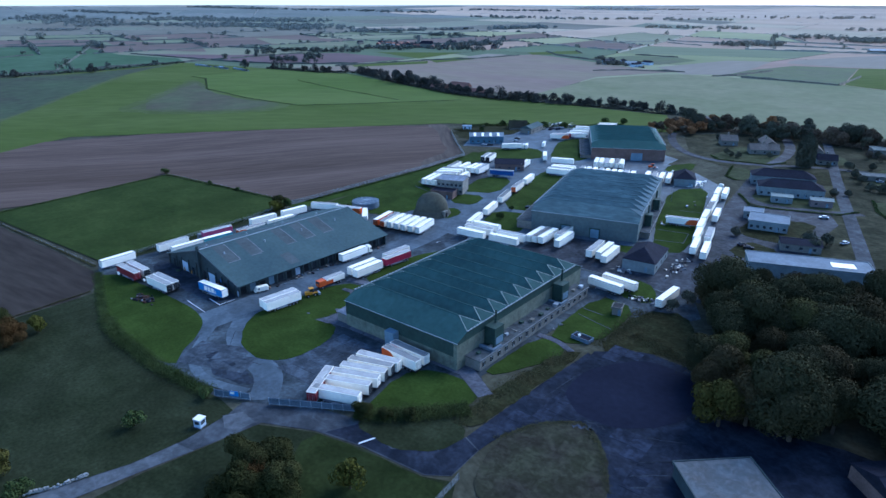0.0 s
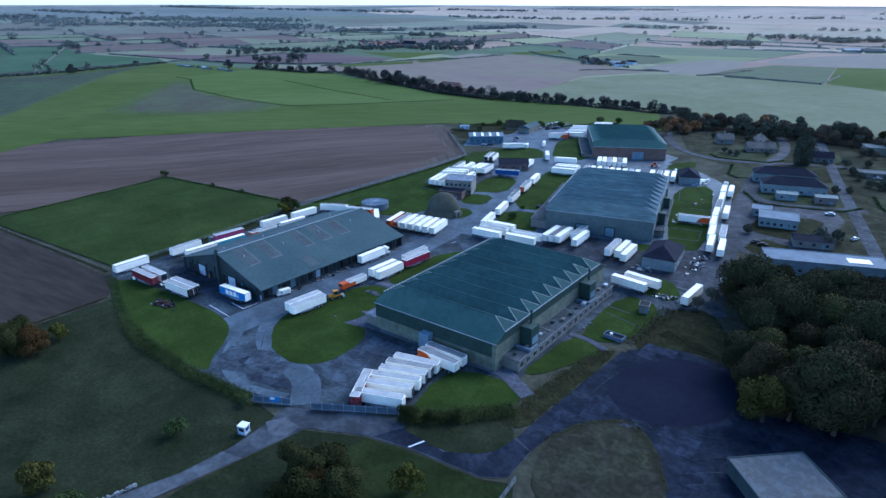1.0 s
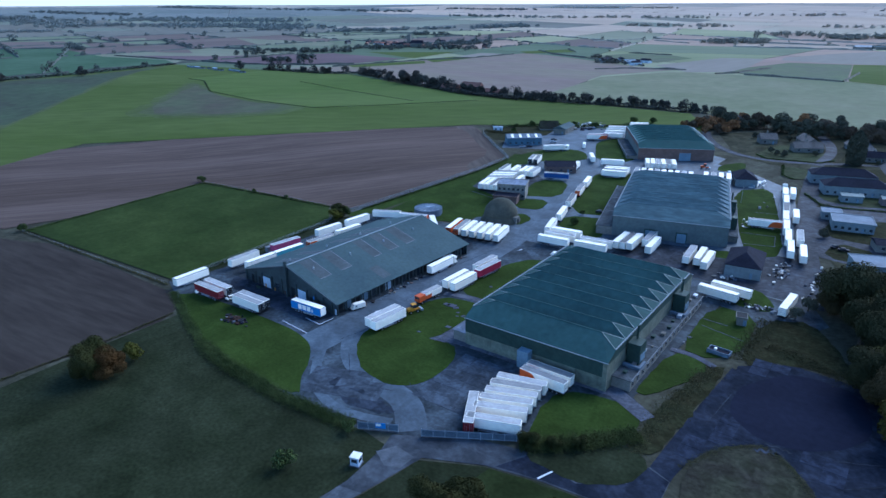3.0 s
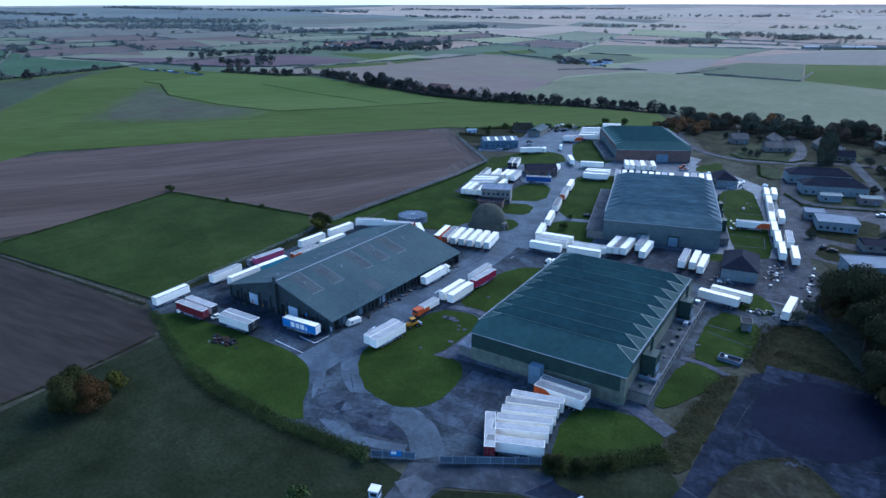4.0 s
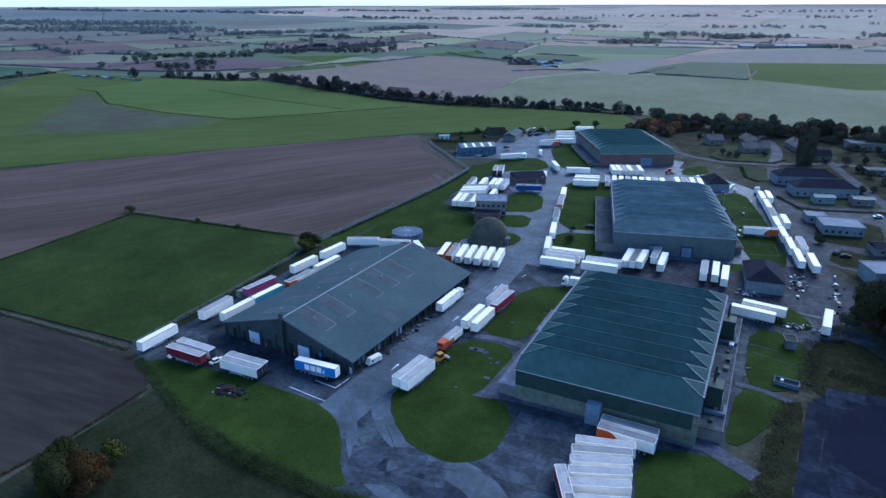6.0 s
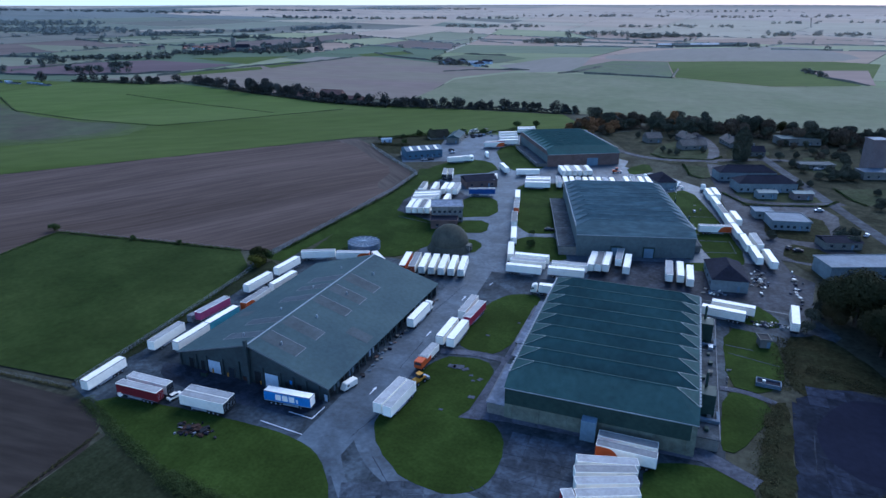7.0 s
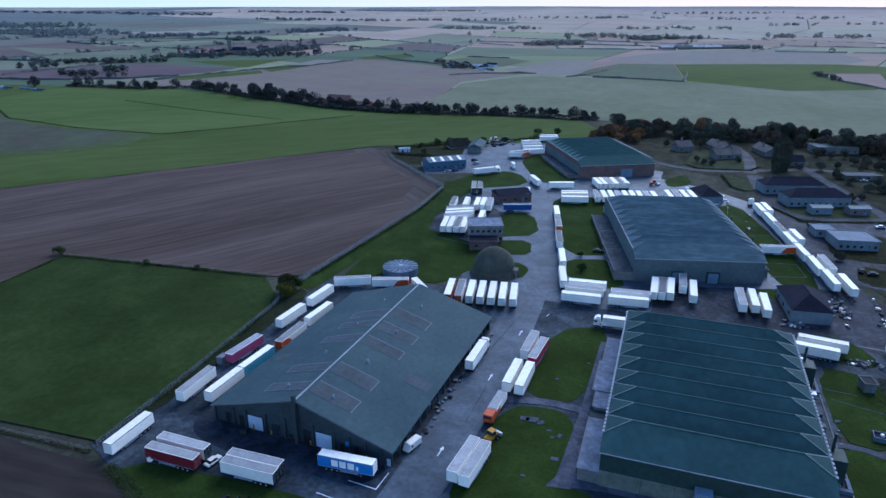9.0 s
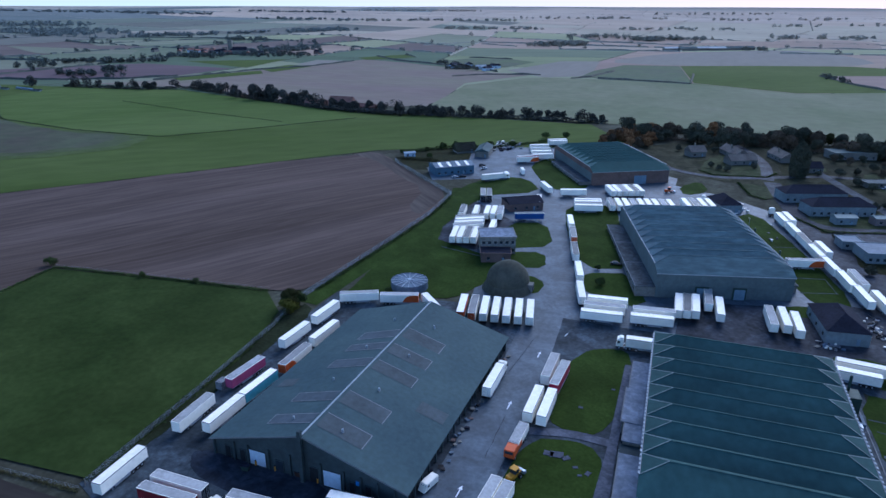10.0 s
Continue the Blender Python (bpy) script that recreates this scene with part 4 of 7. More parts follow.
            part("flashing", bm, M_FLASH if hip is M_ROOF_HIP else hip, hp)
        part("ridge_cap", boxed((x0 + inset, x1 - inset, r - 0.14, r + 0.14, zr - 0.04, zr + 0.07)), roof, h)
    return h


def annex(h, x0, x1, y0, y1, z, wall, roof, windows, side):
    """A low flat-roofed range along a hangar's side, with a row of windows."""
    part("annex", boxed((x0, x1, y0, y1, -1.8, z), bevel=0.04), wall, h)
    part("annex_roof", boxed((x0 - 0.3, x1 + 0.3, y0 - 0.3, y1 + 0.3, z, z + 0.22)), roof, h)
    outer = (x1 + 0.1, x1 + 0.32) if side > 0 else (x0 - 0.32, x0 - 0.1)
    part("roof_rim", boxed((*outer, y0 - 0.32, y1 + 0.32, z + 0.1, z + 0.4)), M_EDGE, h)
    for i in range(1, 3 if y1 - y0 > 30 else 1):
        yc = y0 + (y1 - y0) * i / 3
        part("roof_joint", boxed((x0, x1, yc - 0.12, yc + 0.12, z + 0.2, z + 0.34)), M_EDGE, h)
    x = x1 + 0.03 if side > 0 else x0 - 0.03
    for i in range(windows):
        yc = y0 + (y1 - y0) * (i + 0.5) / windows
        w = part("window", boxed((x - 0.05, x + 0.05, yc - 0.7, yc + 0.7, 1.0, z - 0.7)), M_GLASS, h)
        part("window_frame", boxed((x - 0.07, x + 0.07, yc - 0.78, yc + 0.78, z - 0.7, z - 0.6), (x - 0.07, x + 0.07, yc - 0.78, yc + 0.78, 0.9, 1.0), (x - 0.07, x + 0.07, yc - 0.05, yc + 0.05, 1.0, z - 0.7)), M_RIDGE, w)


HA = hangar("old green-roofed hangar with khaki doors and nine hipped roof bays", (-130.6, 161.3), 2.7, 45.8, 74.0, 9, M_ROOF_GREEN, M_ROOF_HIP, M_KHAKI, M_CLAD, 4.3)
annex(HA, 22.9, 28.2, -33, 33, 3.3, M_BLOCK, M_ANNEXROOF, 17, 1)
annex(HA, -27.6, -22.9, -36.6, -17, 3.3, M_BLOCK, M_PALEFELT, 4, -1)
part("annex_porch", boxed((-28.0, -22.9, -16.9, -11.8, 0, 2.5), bevel=0.05), M_SHEDWALL, HA)
part("porch_window", boxed((-28.06, -27.98, -15.2, -13.4, 1.0, 2.0)), M_RIDGE, HA)
annex(HA, -27.4, -22.9, -11.6, -4.6, 3.3, M_BLOCK, M_PALEFELT, 2, -1)
annex(HA, -28.3, -22.9, -4.0, 11.4, 3.5, M_BLOCK, M_PALEFELT, 4, -1)
annex(HA, -27.6, -22.9, 12.2, 27, 3.2, M_BLOCK, M_PALEFELT, 4, -1)
for y in (-24.0, 16.0):
    tower = part("plant_tower", boxed((23.2, 27.0, y, y + 4.8, 3.3, 9.6), bevel=0.08), M_CLAD, HA)
    bm = bmesh.new()
    cylinder(bm, (24.6, y + 3.8, 9.6), 0.35, 2, 4.2)
    part("flue", bm, M_CLAD, tower)
    part("duct", boxed((23.2, 28.4, y - 2.8, y - 1.8, 3.5, 4.4), (27.6, 28.4, y - 1.8, y + 2, 3.5, 4.3), bevel=0.1), M_STEELBLUE, tower)
    part("louvre", boxed((27.0, 27.12, y + 0.6, y + 4.2, 4.2, 6.4)), M_BLUEDOOR, tower)
part("link_box", boxed((-3.2, 0.4, -39.6, -37.0, 0, 5.6), bevel=0.08), M_BLUEDOOR, HA)
rnd = random.Random(3)
for i in range(14):
    y = -30 + 60 * i / 13 + rnd.uniform(-1, 1)
    s = rnd.uniform(0.5, 1.4)
    x = rnd.uniform(24.0, 26.4)
    part("roof_plant", boxed((x, x + s, y, y + s * 1.4, 3.52, 3.52 + s * 0.7), bevel=0.05), rnd.choice((M_STEEL, M_BLOCK, M_CLAD)), HA)

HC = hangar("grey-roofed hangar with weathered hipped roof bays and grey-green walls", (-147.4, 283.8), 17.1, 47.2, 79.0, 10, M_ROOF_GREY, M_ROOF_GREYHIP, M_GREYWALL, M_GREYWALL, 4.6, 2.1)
annex(HC, -30.6, -23.6, -39, 30, 3.4, M_BLOCK, M_ANNEXROOF, 10, -1)
annex(HC, 23.6, 27.7, -33, 19, 3.2, M_BLOCK, M_ANNEXROOF, 10, 1)
for y in (-24.0, 2.0):
    tower = part("plant_tower", boxed((24.0, 27.0, y, y + 4.6, 3.2, 8.6), bevel=0.08), M_CLAD, HC)
    bm = bmesh.new()
    cylinder(bm, (25.0, y + 3.6, 8.6), 0.35, 2, 3.6)
    part("flue", bm, M_CLAD, tower)
for x in (-7.6, 5.4):
    d = part("sliding_door", boxed((x - 1.9, x + 1.9, -40.0, -39.6, -2.0, 4.0), bevel=0.03), M_BLUEDOOR, HC)
    part("door_frame", boxed((x - 2.3, x - 1.9, -40.1, -39.55, -2.0, 4.4), (x + 1.9, x + 2.3, -40.1, -39.55, -2.0, 4.4), (x - 1.9, x + 1.9, -40.1, -39.55, 4.0, 4.4)), M_CLAD, d)

HD = hangar("far hangar with a green hipped roof over brick walls", (-203.4, 416.6), 31.0, 45.8, 69.0, 9, M_ROOF_DGREEN, M_ROOF_DHIP, M_BRICK, M_BRICK, 4.6, 2.6)
for wall in HD.children:
    if wall.name.startswith("side_wall"):
        wall.data.materials[0] = M_GREYWALL
annex(HD, -29.6, -22.9, -33, 19, 3.4, M_BLOCK, M_ANNEXROOF, 9, -1)
d = part("sliding_door", boxed((2, 9, -35.0, -34.6, -1.0, 6.3), bevel=0.03), M_BLUEDOOR, HD)


# ---- the wide shed ----
def shed():
    h = thing("warehouse", "wide grey corrugated-roofed warehouse with open loading bays", "warehouse", pose(-222.4, 148.0, 0.1, 0, 0, 0.4))
    W, L, ze, zr = 50.2, 73.0, 4.6, 12.0
    x0, x1, y0, y1 = -W / 2, W / 2, -L / 2, L / 2
    for s, x in ((1, x0), (-1, x1)):
        bm = bmesh.new()
        e = 0.8
        k = (zr - ze) / (W / 2)
        pts = [(x - s * e, y0 - 0.6, ze - e * k), (x - s * e, y1 + 0.6, ze - e * k), (0, y1 + 0.6, zr), (0, y0 - 0.6, zr)]
        v = faces(bm, pts + [(a, b, c - 0.25) for a, b, c in pts], (0, 1, 2, 3), (7, 6, 5, 4), (0, 4, 5, 1), (1, 5, 6, 2), (2, 6, 7, 3), (3, 7, 4, 0))
        bmesh.ops.recalc_face_normals(bm, faces=bm.faces[:])
        rf = part("roof_slope", bm, M_ROOF_SHED, h)
        # renewed sheet panels beside the ridge, two groups of three on each side
        def on(xx, up):
            return zr - abs(xx) * k + up
        panels = ((-32.0, 5.2), (-22.0, 5.2), (-5.6, 4.6), (3.6, 5.0), (13.0, 5.4)) if s < 0 else ((-31.7, 3.8), (-22.0, 4.0), (-5.0, 4.4), (4.7, 3.9), (12.0, 4.6))
        for yc, deep in panels:
            a, c = -s * 0.9, -s * (12.2 if s < 0 else 12.8)
            bm = bmesh.new()
            faces(bm, [(a, yc, on(a, 0.05)), (c, yc, on(c, 0.05)), (c, yc + deep, on(c, 0.05)), (a, yc + deep, on(a, 0.05))], (0, 1, 2, 3))
            bmesh.ops.recalc_face_normals(bm, faces=bm.faces[:])
            part("sheet_panel", bm, M_PATCH if s < 0 else M_PATCHW, rf)
            bm = bmesh.new()
            for ya, yb in ((yc - 0.12, yc + 0.1), (yc + deep - 0.1, yc + deep + 0.12)):
                if s < 0 and ya < yc:
                    continue
                faces(bm, [(a, ya, on(a, 0.09)), (c, ya, on(c, 0.09)), (c, yb, on(c, 0.09)), (a, yb, on(a, 0.09))], (0, 1, 2, 3))
            e = c - s * 0.22
            faces(bm, [(c, yc, on(c, 0.09)), (e, yc, on(e, 0.09)), (e, yc + deep, on(e, 0.09)), (c, yc + deep, on(c, 0.09))], (0, 1, 2, 3))
            bmesh.ops.recalc_face_normals(bm, faces=bm.faces[:])
            part("sheet_edge", bm, M_EDGE, rf)
        for xx, yy, ww, ll in (((16.6, -12.6, 7.2, 4.4),) if s < 0 else ((18.0, -14.0, 5.0, 4.0),)):
            a, c = -s * xx, -s * (xx + ww)
            bm = bmesh.new()
            faces(bm, [(a, yy, on(a, 0.06)), (c, yy, on(c, 0.06)), (c, yy + ll, on(c, 0.06)), (a, yy + ll, on(a, 0.06))], (0, 1, 2, 3))
            bmesh.ops.recalc_face_normals(bm, faces=bm.faces[:])
            part("sheet_panel", bm, M_PATCH, rf)
        for yy in (-30, -12, 6, 24):
            xx = -s * 6.5
            bm = bmesh.new()
            cylinder(bm, (xx, yy, on(xx, -0.1)), 0.35, 2, 0.9, 10, 0.25)
            part("roof_vent", bm, M_RIDGE, rf)
    part("ridge_cap", boxed((-0.2, 0.2, y0 - 0.6, y1 + 0.6, zr - 0.08, zr + 0.1)), M_RIDGE, h)
    for y in (y0, y1 - 0.3):
        bm = bmesh.new()
        pts = [(x0, y, 0), (x1, y, 0), (x1, y, ze - 0.3), (0, y, zr - 0.3), (x0, y, ze - 0.3)]
        faces(bm, pts + [(a, b + 0.3, c) for a, b, c in pts], (0, 1, 2, 3, 4), (9, 8, 7, 6, 5), *[(i, i + 5, (i + 1) % 5 + 5, (i + 1) % 5) for i in range(5)])
        bmesh.ops.recalc_face_normals(bm, faces=bm.faces[:])
        part("gable_wall", bm, M_SHEDWALL, h)
    for s in (1, -1):
        bm = bmesh.new()
        e = 0.8
        k = (zr - ze) / (W / 2)
        faces(bm, [(-s * (W / 2 + e), y0 - 0.7, ze - e * k - 0.3), (0, y0 - 0.7, zr - 0.3), (0, y0 - 0.7, zr + 0.08), (-s * (W / 2 + e), y0 - 0.7, ze - e * k + 0.08)], (0, 1, 2, 3))
        bmesh.ops.recalc_face_normals(bm, faces=bm.faces[:])
        part("barge_board", bm, M_EDGE, h)
    # gable end doors and piers
    for xx, w, hgt, m in ((-12.6, 4.4, 4.0, M_DOOR), (-6.6, 2.0, 3.0, M_GLASS), (2.6, 2.2, 4.0, M_DARK), (7.2, 4.4, 4.2, M_DOOR), (12.2, 1.2, 3.0, M_DARK), (-21, 1.6, 3.2, M_DARK), (-16.8, 1.4, 3.2, M_DARK), (16.2, 1.4, 3.0, M_DARK), (24.5, 1.0, 2.1, M_DOOR)):
        dd = part("loading_door" if w > 3 else "doorway", boxed((xx - w / 2, xx + w / 2, y0 - 0.12, y0 + 0.1, 0, hgt)), m, h)
        part("door_frame", boxed((xx - w / 2 - 0.15, xx - w / 2, y0 - 0.2, y0 + 0.05, 0, hgt + 0.2), (xx + w / 2, xx + w / 2 + 0.15, y0 - 0.2, y0 + 0.05, 0, hgt + 0.2), (xx - w / 2, xx + w / 2, y0 - 0.2, y0 + 0.05, hgt, hgt + 0.2)), M_SHEDWALL, dd)
    for xx in (-24.8, -19, -15.2, -9.4, -3.6, 4.4, 10.2, 14.4, 18.5, 22.5):
        part("pier", boxed((xx - 0.22, xx + 0.22, y0 - 0.5, y0 - 0.02, 0, 4.4 + (26 - abs(xx)) * 0.06), bevel=0.03), M_SHEDWALL, h)
    part("gable_column", boxed((-0.45, 0.45, y0 - 1.3, y0 - 0.4, 0, 13.6), bevel=0.05), M_SHEDWALL, h)
    part("sign_board", boxed((13.2, 14.6, y0 - 0.2, y0 - 0.05, 2.6, 3.7)), M_BLUE, h, "small blue notice board")
    # open bays along both sides
    for s, x in ((-1, x1), (1, x0)):
        part("side_wall", boxed((x + s * 1.6 - 0.15, x + s * 1.6 + 0.15, y0 + 0.3, y1 - 0.3, 0, ze - 0.5)), M_SHEDWALL, h)
        rr = random.Random(5 + s)
        for i in range(19):
            yy = y0 + 0.3 + (L - 0.6) * i / 18
            part("bay_post", boxed((x - 0.2, x + 0.2, yy - 0.2, yy + 0.2, 0, ze - 0.3)), M_SHEDWALL, h)
            if i < 18:
                m = rr.choice((M_DARK, M_DARK, M_GLASS, M_BLUEDOOR, M_DOOR))
                part("bay_panel", boxed((x + s * 1.3 - 0.05, x + s * 1.3 + 0.05, yy + 0.6, yy + 3.4, 0, 3.0 + rr.uniform(-0.6, 0.6))), m, h)
        part("eaves_beam", boxed((x - 0.3, x + 0.3, y0, y1, ze - 0.55, ze - 0.25)), M_SHEDWALL, h)


shed()


# ---- smaller buildings ----
def building(name, label, category, x, y, turn, w, l, eave, ridge, wall, roof, along="x", windows=0, hipped=False, storeys=1, base=0.1, chimney=False, door=True):
    """A plain building of w by l, with a gabled, hipped or flat roof, windows on both long sides."""
    h = thing(name, label, category, pose(x, y, base, 0, 0, turn))
    part("wall", boxed((-w / 2, w / 2, -l / 2, l / 2, -0.6, eave)), wall, h)
    e = 0.4
    a, b = w / 2 + e, l / 2 + e
    bm = bmesh.new()
    if ridge <= eave:
        box(bm, -a + 0.15, a - 0.15, -b + 0.15, b - 0.15, eave, eave + 0.3)
        part("roof", bm, roof, h)
        part("parapet", boxed((-a, a, -b, -b + 0.25, eave - 0.1, eave + 0.5), (-a, a, b - 0.25, b, eave - 0.1, eave + 0.5), (-a, -a + 0.25, -b + 0.25, b - 0.25, eave - 0.1, eave + 0.5), (a - 0.25, a, -b + 0.25, b - 0.25, eave - 0.1, eave + 0.5)), wall, h)
    else:
        k = min(a, b) if hipped else 0
        if along == "x":
            top = [(-a + k, 0, ridge), (a - k, 0, ridge)]
            faces(bm, [(-a, -b, eave - 0.1), (a, -b, eave - 0.1), (a, b, eave - 0.1), (-a, b, eave - 0.1)] + top, (0, 1, 5, 4), (2, 3, 4, 5), (1, 2, 5), (3, 0, 4), (3, 2, 1, 0))
        else:
            top = [(0, -b + k, ridge), (0, b - k, ridge)]
            faces(bm, [(-a, -b, eave - 0.1), (a, -b, eave - 0.1), (a, b, eave - 0.1), (-a, b, eave - 0.1)] + top, (1, 2, 5, 4), (3, 0, 4, 5), (0, 1, 4), (2, 3, 5), (3, 2, 1, 0))
        bmesh.ops.recalc_face_normals(bm, faces=bm.faces[:])
        rf = part("roof", bm, roof, h)
        if along == "x":
            part("ridge_cap", boxed((top[0][0], top[1][0] + 0.01, -0.15, 0.15, ridge - 0.06, ridge + 0.1)), roof, rf)
        else:
            part("ridge_cap", boxed((-0.15, 0.15, top[0][1], top[1][1] + 0.01, ridge - 0.06, ridge + 0.1)), roof, rf)
        if chimney:
            part("chimney", boxed((-0.5, 0.5, b * 0.3, b * 0.3 + 0.9, ridge - 1.0, ridge + 1.3), bevel=0.05), wall, rf)
    for s in (-1, 1):
        for f in range(storeys):
            z = 1.0 + f * (eave - 0.3) / storeys
            for i in range(windows):
                if along == "x":
                    c = -w / 2 + w * (i + 0.5) / windows
                    sz = (c - 0.6, c + 0.6, s * l / 2 - 0.04, s * l / 2 + 0.04, z, z + 1.2)
                    fr = (c - 0.7, c + 0.7, s * l / 2 - 0.07, s * l / 2 + 0.07, z - 0.12, z)
                else:
                    c = -l / 2 + l * (i + 0.5) / windows
                    sz = (s * w / 2 - 0.04, s * w / 2 + 0.04, c - 0.6, c + 0.6, z, z + 1.2)
                    fr = (s * w / 2 - 0.07, s * w / 2 + 0.07, c - 0.7, c + 0.7, z - 0.12, z)
                wd = part("window", boxed(sz), M_GLASS, h)
                part("sill", boxed(fr), M_RIDGE, wd)
    if door:
        part("door", boxed((w * 0.2, w * 0.2 + 1.0, -l / 2 - 0.05, -l / 2 + 0.05, 0, 2.1)), M_BLUEDOOR, h)
    return h


building("gatehouse_store", "square hip-roofed brick store among scrap", "building", -101.6, 239.8, 10, 12.5, 20, 4.2, 8.0, M_BLUEWALL, M_SLATE, "y", 3, True)
building("old_store", "small hip-roofed store behind the hangar", "building", -138.5, 372, 25, 11, 16, 4.2, 7.6, M_BLUEWALL, M_SLATE, "y", 3, True)
building("block_house", "two-storey flat-roofed blockhouse with small windows", "building", -229.0, 268.5, 24, 14.5, 11.5, 7.2, 0, M_PALEBLOCK, M_PALEFELT, "x", 6, storeys=2)
building("low_store", "low dark flat store beside the dome", "building", -225.5, 257.0, 20, 12, 7, 3.6, 0, M_BRICK, M_SLATE, "x", 2)
building("blue_workshop", "long blue sheet-metal workshop with rooflights", "building", -298.5, 389.0, 41, 24, 14, 5.2, 6.8, M_TEALWALL, M_GREYROOF, "x", 6)
for k in range(4):
    tagged(new("rooflight", mesh_of("rooflight", boxed((-0.9, 0.9, -3.0, 3.0, 0, 0.08)), M_WHITETOP)), "pale translucent rooflight on the blue workshop", "rooflight", "workshop rooflights").matrix_world = lifted(pose(-298.5, 389, 6.1, 0, 0, 41)) @ pose(-8.4 + 5.6 * k, -3.6, 0.24, 12.3, 0, 0)
building("brick_shed", "low brown brick shed with a dull roof", "building", -236.5, 333.5, 36, 17.5, 13, 3.8, 5.8, M_BRICK, M_SLATE, "x", 3)
building("lean_to", "narrow pitched store with a grey sheet roof", "building", -296.5, 447, 10, 9, 22, 4.0, 6.0, M_BLOCK, M_ROOF_SHED, "y", 3)
building("old_shelter", "old earth-covered shelter with a grey gable", "building", -312, 449, 40, 14, 10, 1.5, 6.5, M_BLOCK, M_BROWN, "x", 0)
building("portable_cabin", "small white portable cabin", "cabin", -341, 418, 40, 7, 3, 2.8, 0, M_DOOR, M_RIDGE, "x", 2)
building("long_barrack", "long pale-blue building with a dark hipped roof", "building", -85.0, 386.0, 21, 31, 12, 5.0, 8.2, M_BLUEWALL, M_SLATE, "x", 9, True)
building("rear_barrack", "pale-blue building with a dark hipped roof", "building", -95.0, 408.0, 21, 32, 11.5, 5.0, 8.2, M_BLUEWALL, M_SLATE, "x", 9, True)
building("small_hut", "small pale blue hut with a pale green roof", "building", -84.2, 368.5, 21, 9.6, 5.6, 3.6, 4.4, M_BLUEWALL, M_PALEROOF, "x", 2)
building("small_hut", "small pinkish hut with a pale shallow roof", "building", -66.6, 374.0, 21, 9.8, 5.6, 3.6, 4.4, M_PINKWALL, M_PALEROOF, "x", 2)
building("flat_office", "flat-roofed pale blue office with rooflights", "building", -76.6, 320.5, 14, 16, 13, 4.0, 0, M_BLUEWALL, M_STEELBLUE, "x", 6)
building("flat_office_wing", "low flat-roofed wing with a grey roof", "building", -87.0, 332.0, 14, 8, 8, 3.2, 0, M_BLUEWALL, M_STEELBLUE, "x", 2)
building("garage_block", "low pale garage with a brown roof", "building", -57.5, 299.0, 20, 15, 9, 3.2, 4.4, M_BLOCK, M_SLATE, "x", 3)
building("long_store", "long flat-roofed store with pale roof sheets", "building", -48.0, 269.0, 24, 42, 12, 5.2, 0, M_BLUEWALL, M_STEELBLUE, "x", 9)
for x, y, w in ((-63.0, 262.2, 7), (-47.0, 268.5, 9), (-37.0, 274.0, 8), (-55, 265.5, 3)):
    tagged(new("roof_sheet", mesh_of("roof_sheet", boxed((-w / 2, w / 2, -2.4, 2.4, 0, 0.06)), M_WHITETOP)), "pale new sheet lying on the flat roof", "sheet", "sheets on the store roof").matrix_world = lifted(pose(x, y, 5.62, 0, 0, 24))
building("house", "semi-detached house with a grey pitched roof", "house", -129, 486, 30, 18, 9, 3.2, 6.4, M_BLOCK, M_HOUSEROOF, "x", 3, chimney=True)
building("house", "semi-detached house with a grey pitched roof", "house", -103, 510, 112, 20, 9, 3.2, 6.4, M_BLOCK, M_HOUSEROOF, "x", 4, chimney=True)
building("house", "long house with a pale grey pitched roof", "house", -133, 510, 118, 22, 9, 3.2, 6.4, M_BLOCK, M_HOUSEROOF, "x", 4, chimney=True)
building("house", "house with a slate roof beside the tall conifer", "house", -88, 480, 22, 11, 9, 3.2, 6.2, M_BLOCK, M_SLATE, "x", 3, chimney=True)
building("house", "small house with a slate roof", "house", -158, 500, 32, 11, 9, 3.6, 7.0, M_BLOCK, M_HOUSEROOF, "x", 2, chimney=True)
building("house", "house with a grey pitched roof among trees", "house", -196, 556, 30, 18, 12, 3.5, 9.0, M_BLOCK, M_HOUSEROOF, "y", 3)
hall = building("flat_hall", "flat-roofed hall with a grey roof and a small mast", "building", -58, 534, 22, 28, 13, 4.6, 0, M_BLOCK, M_ROOF_SHED, "x", 6)
part("mast", boxed((-0.8, 0.8, 2.2, 3.8, 4.6, 10.0), (-1.1, 1.1, 1.9, 4.1, 8.2, 8.8), bevel=0.05), M_SLATE, hall)
building("water_tower", "square grey concrete water tower", "tower", -22, 455, 20, 9.5, 9.5, 20.0, 0, M_PINKWALL, M_STEELBLUE, "x", 0, door=False)
building("tower_base", "low grey building below the tower", "building", -20, 442, 20, 22, 10, 4.0, 0, M_BLOCK, M_STEELBLUE, "x", 4)
building("garden_shed", "low roofless-looking shed with pale walls", "building", -53, 455, 20, 20, 8, 2.6, 0, M_BLOCK, M_PATCH, "x", 4)
building("corner_house", "flat-roofed building with a patched pale roof", "building", -29.8, 125.3, 46, 17.5, 14, 3.6, 0, M_SHEDWALL, M_FELT, "x", 4)
building("brick_hall", "brick building with a dark slate roof", "building", 2, 152, 46, 22, 16, 4.0, 7.0, M_BRICK, M_SLATE, "x", 5)
building("farmhouse", "farmhouse with a red tile roof", "house", -500, 597, 4, 24, 10, 6, 10.5, M_BLOCK, M_TILE, "x", 4, storeys=2)
building("farm_barn", "low barn with a red tile roof", "barn", -527, 592, 4, 22, 9, 3.5, 7, M_BRICK, M_TILE, "x", 2)
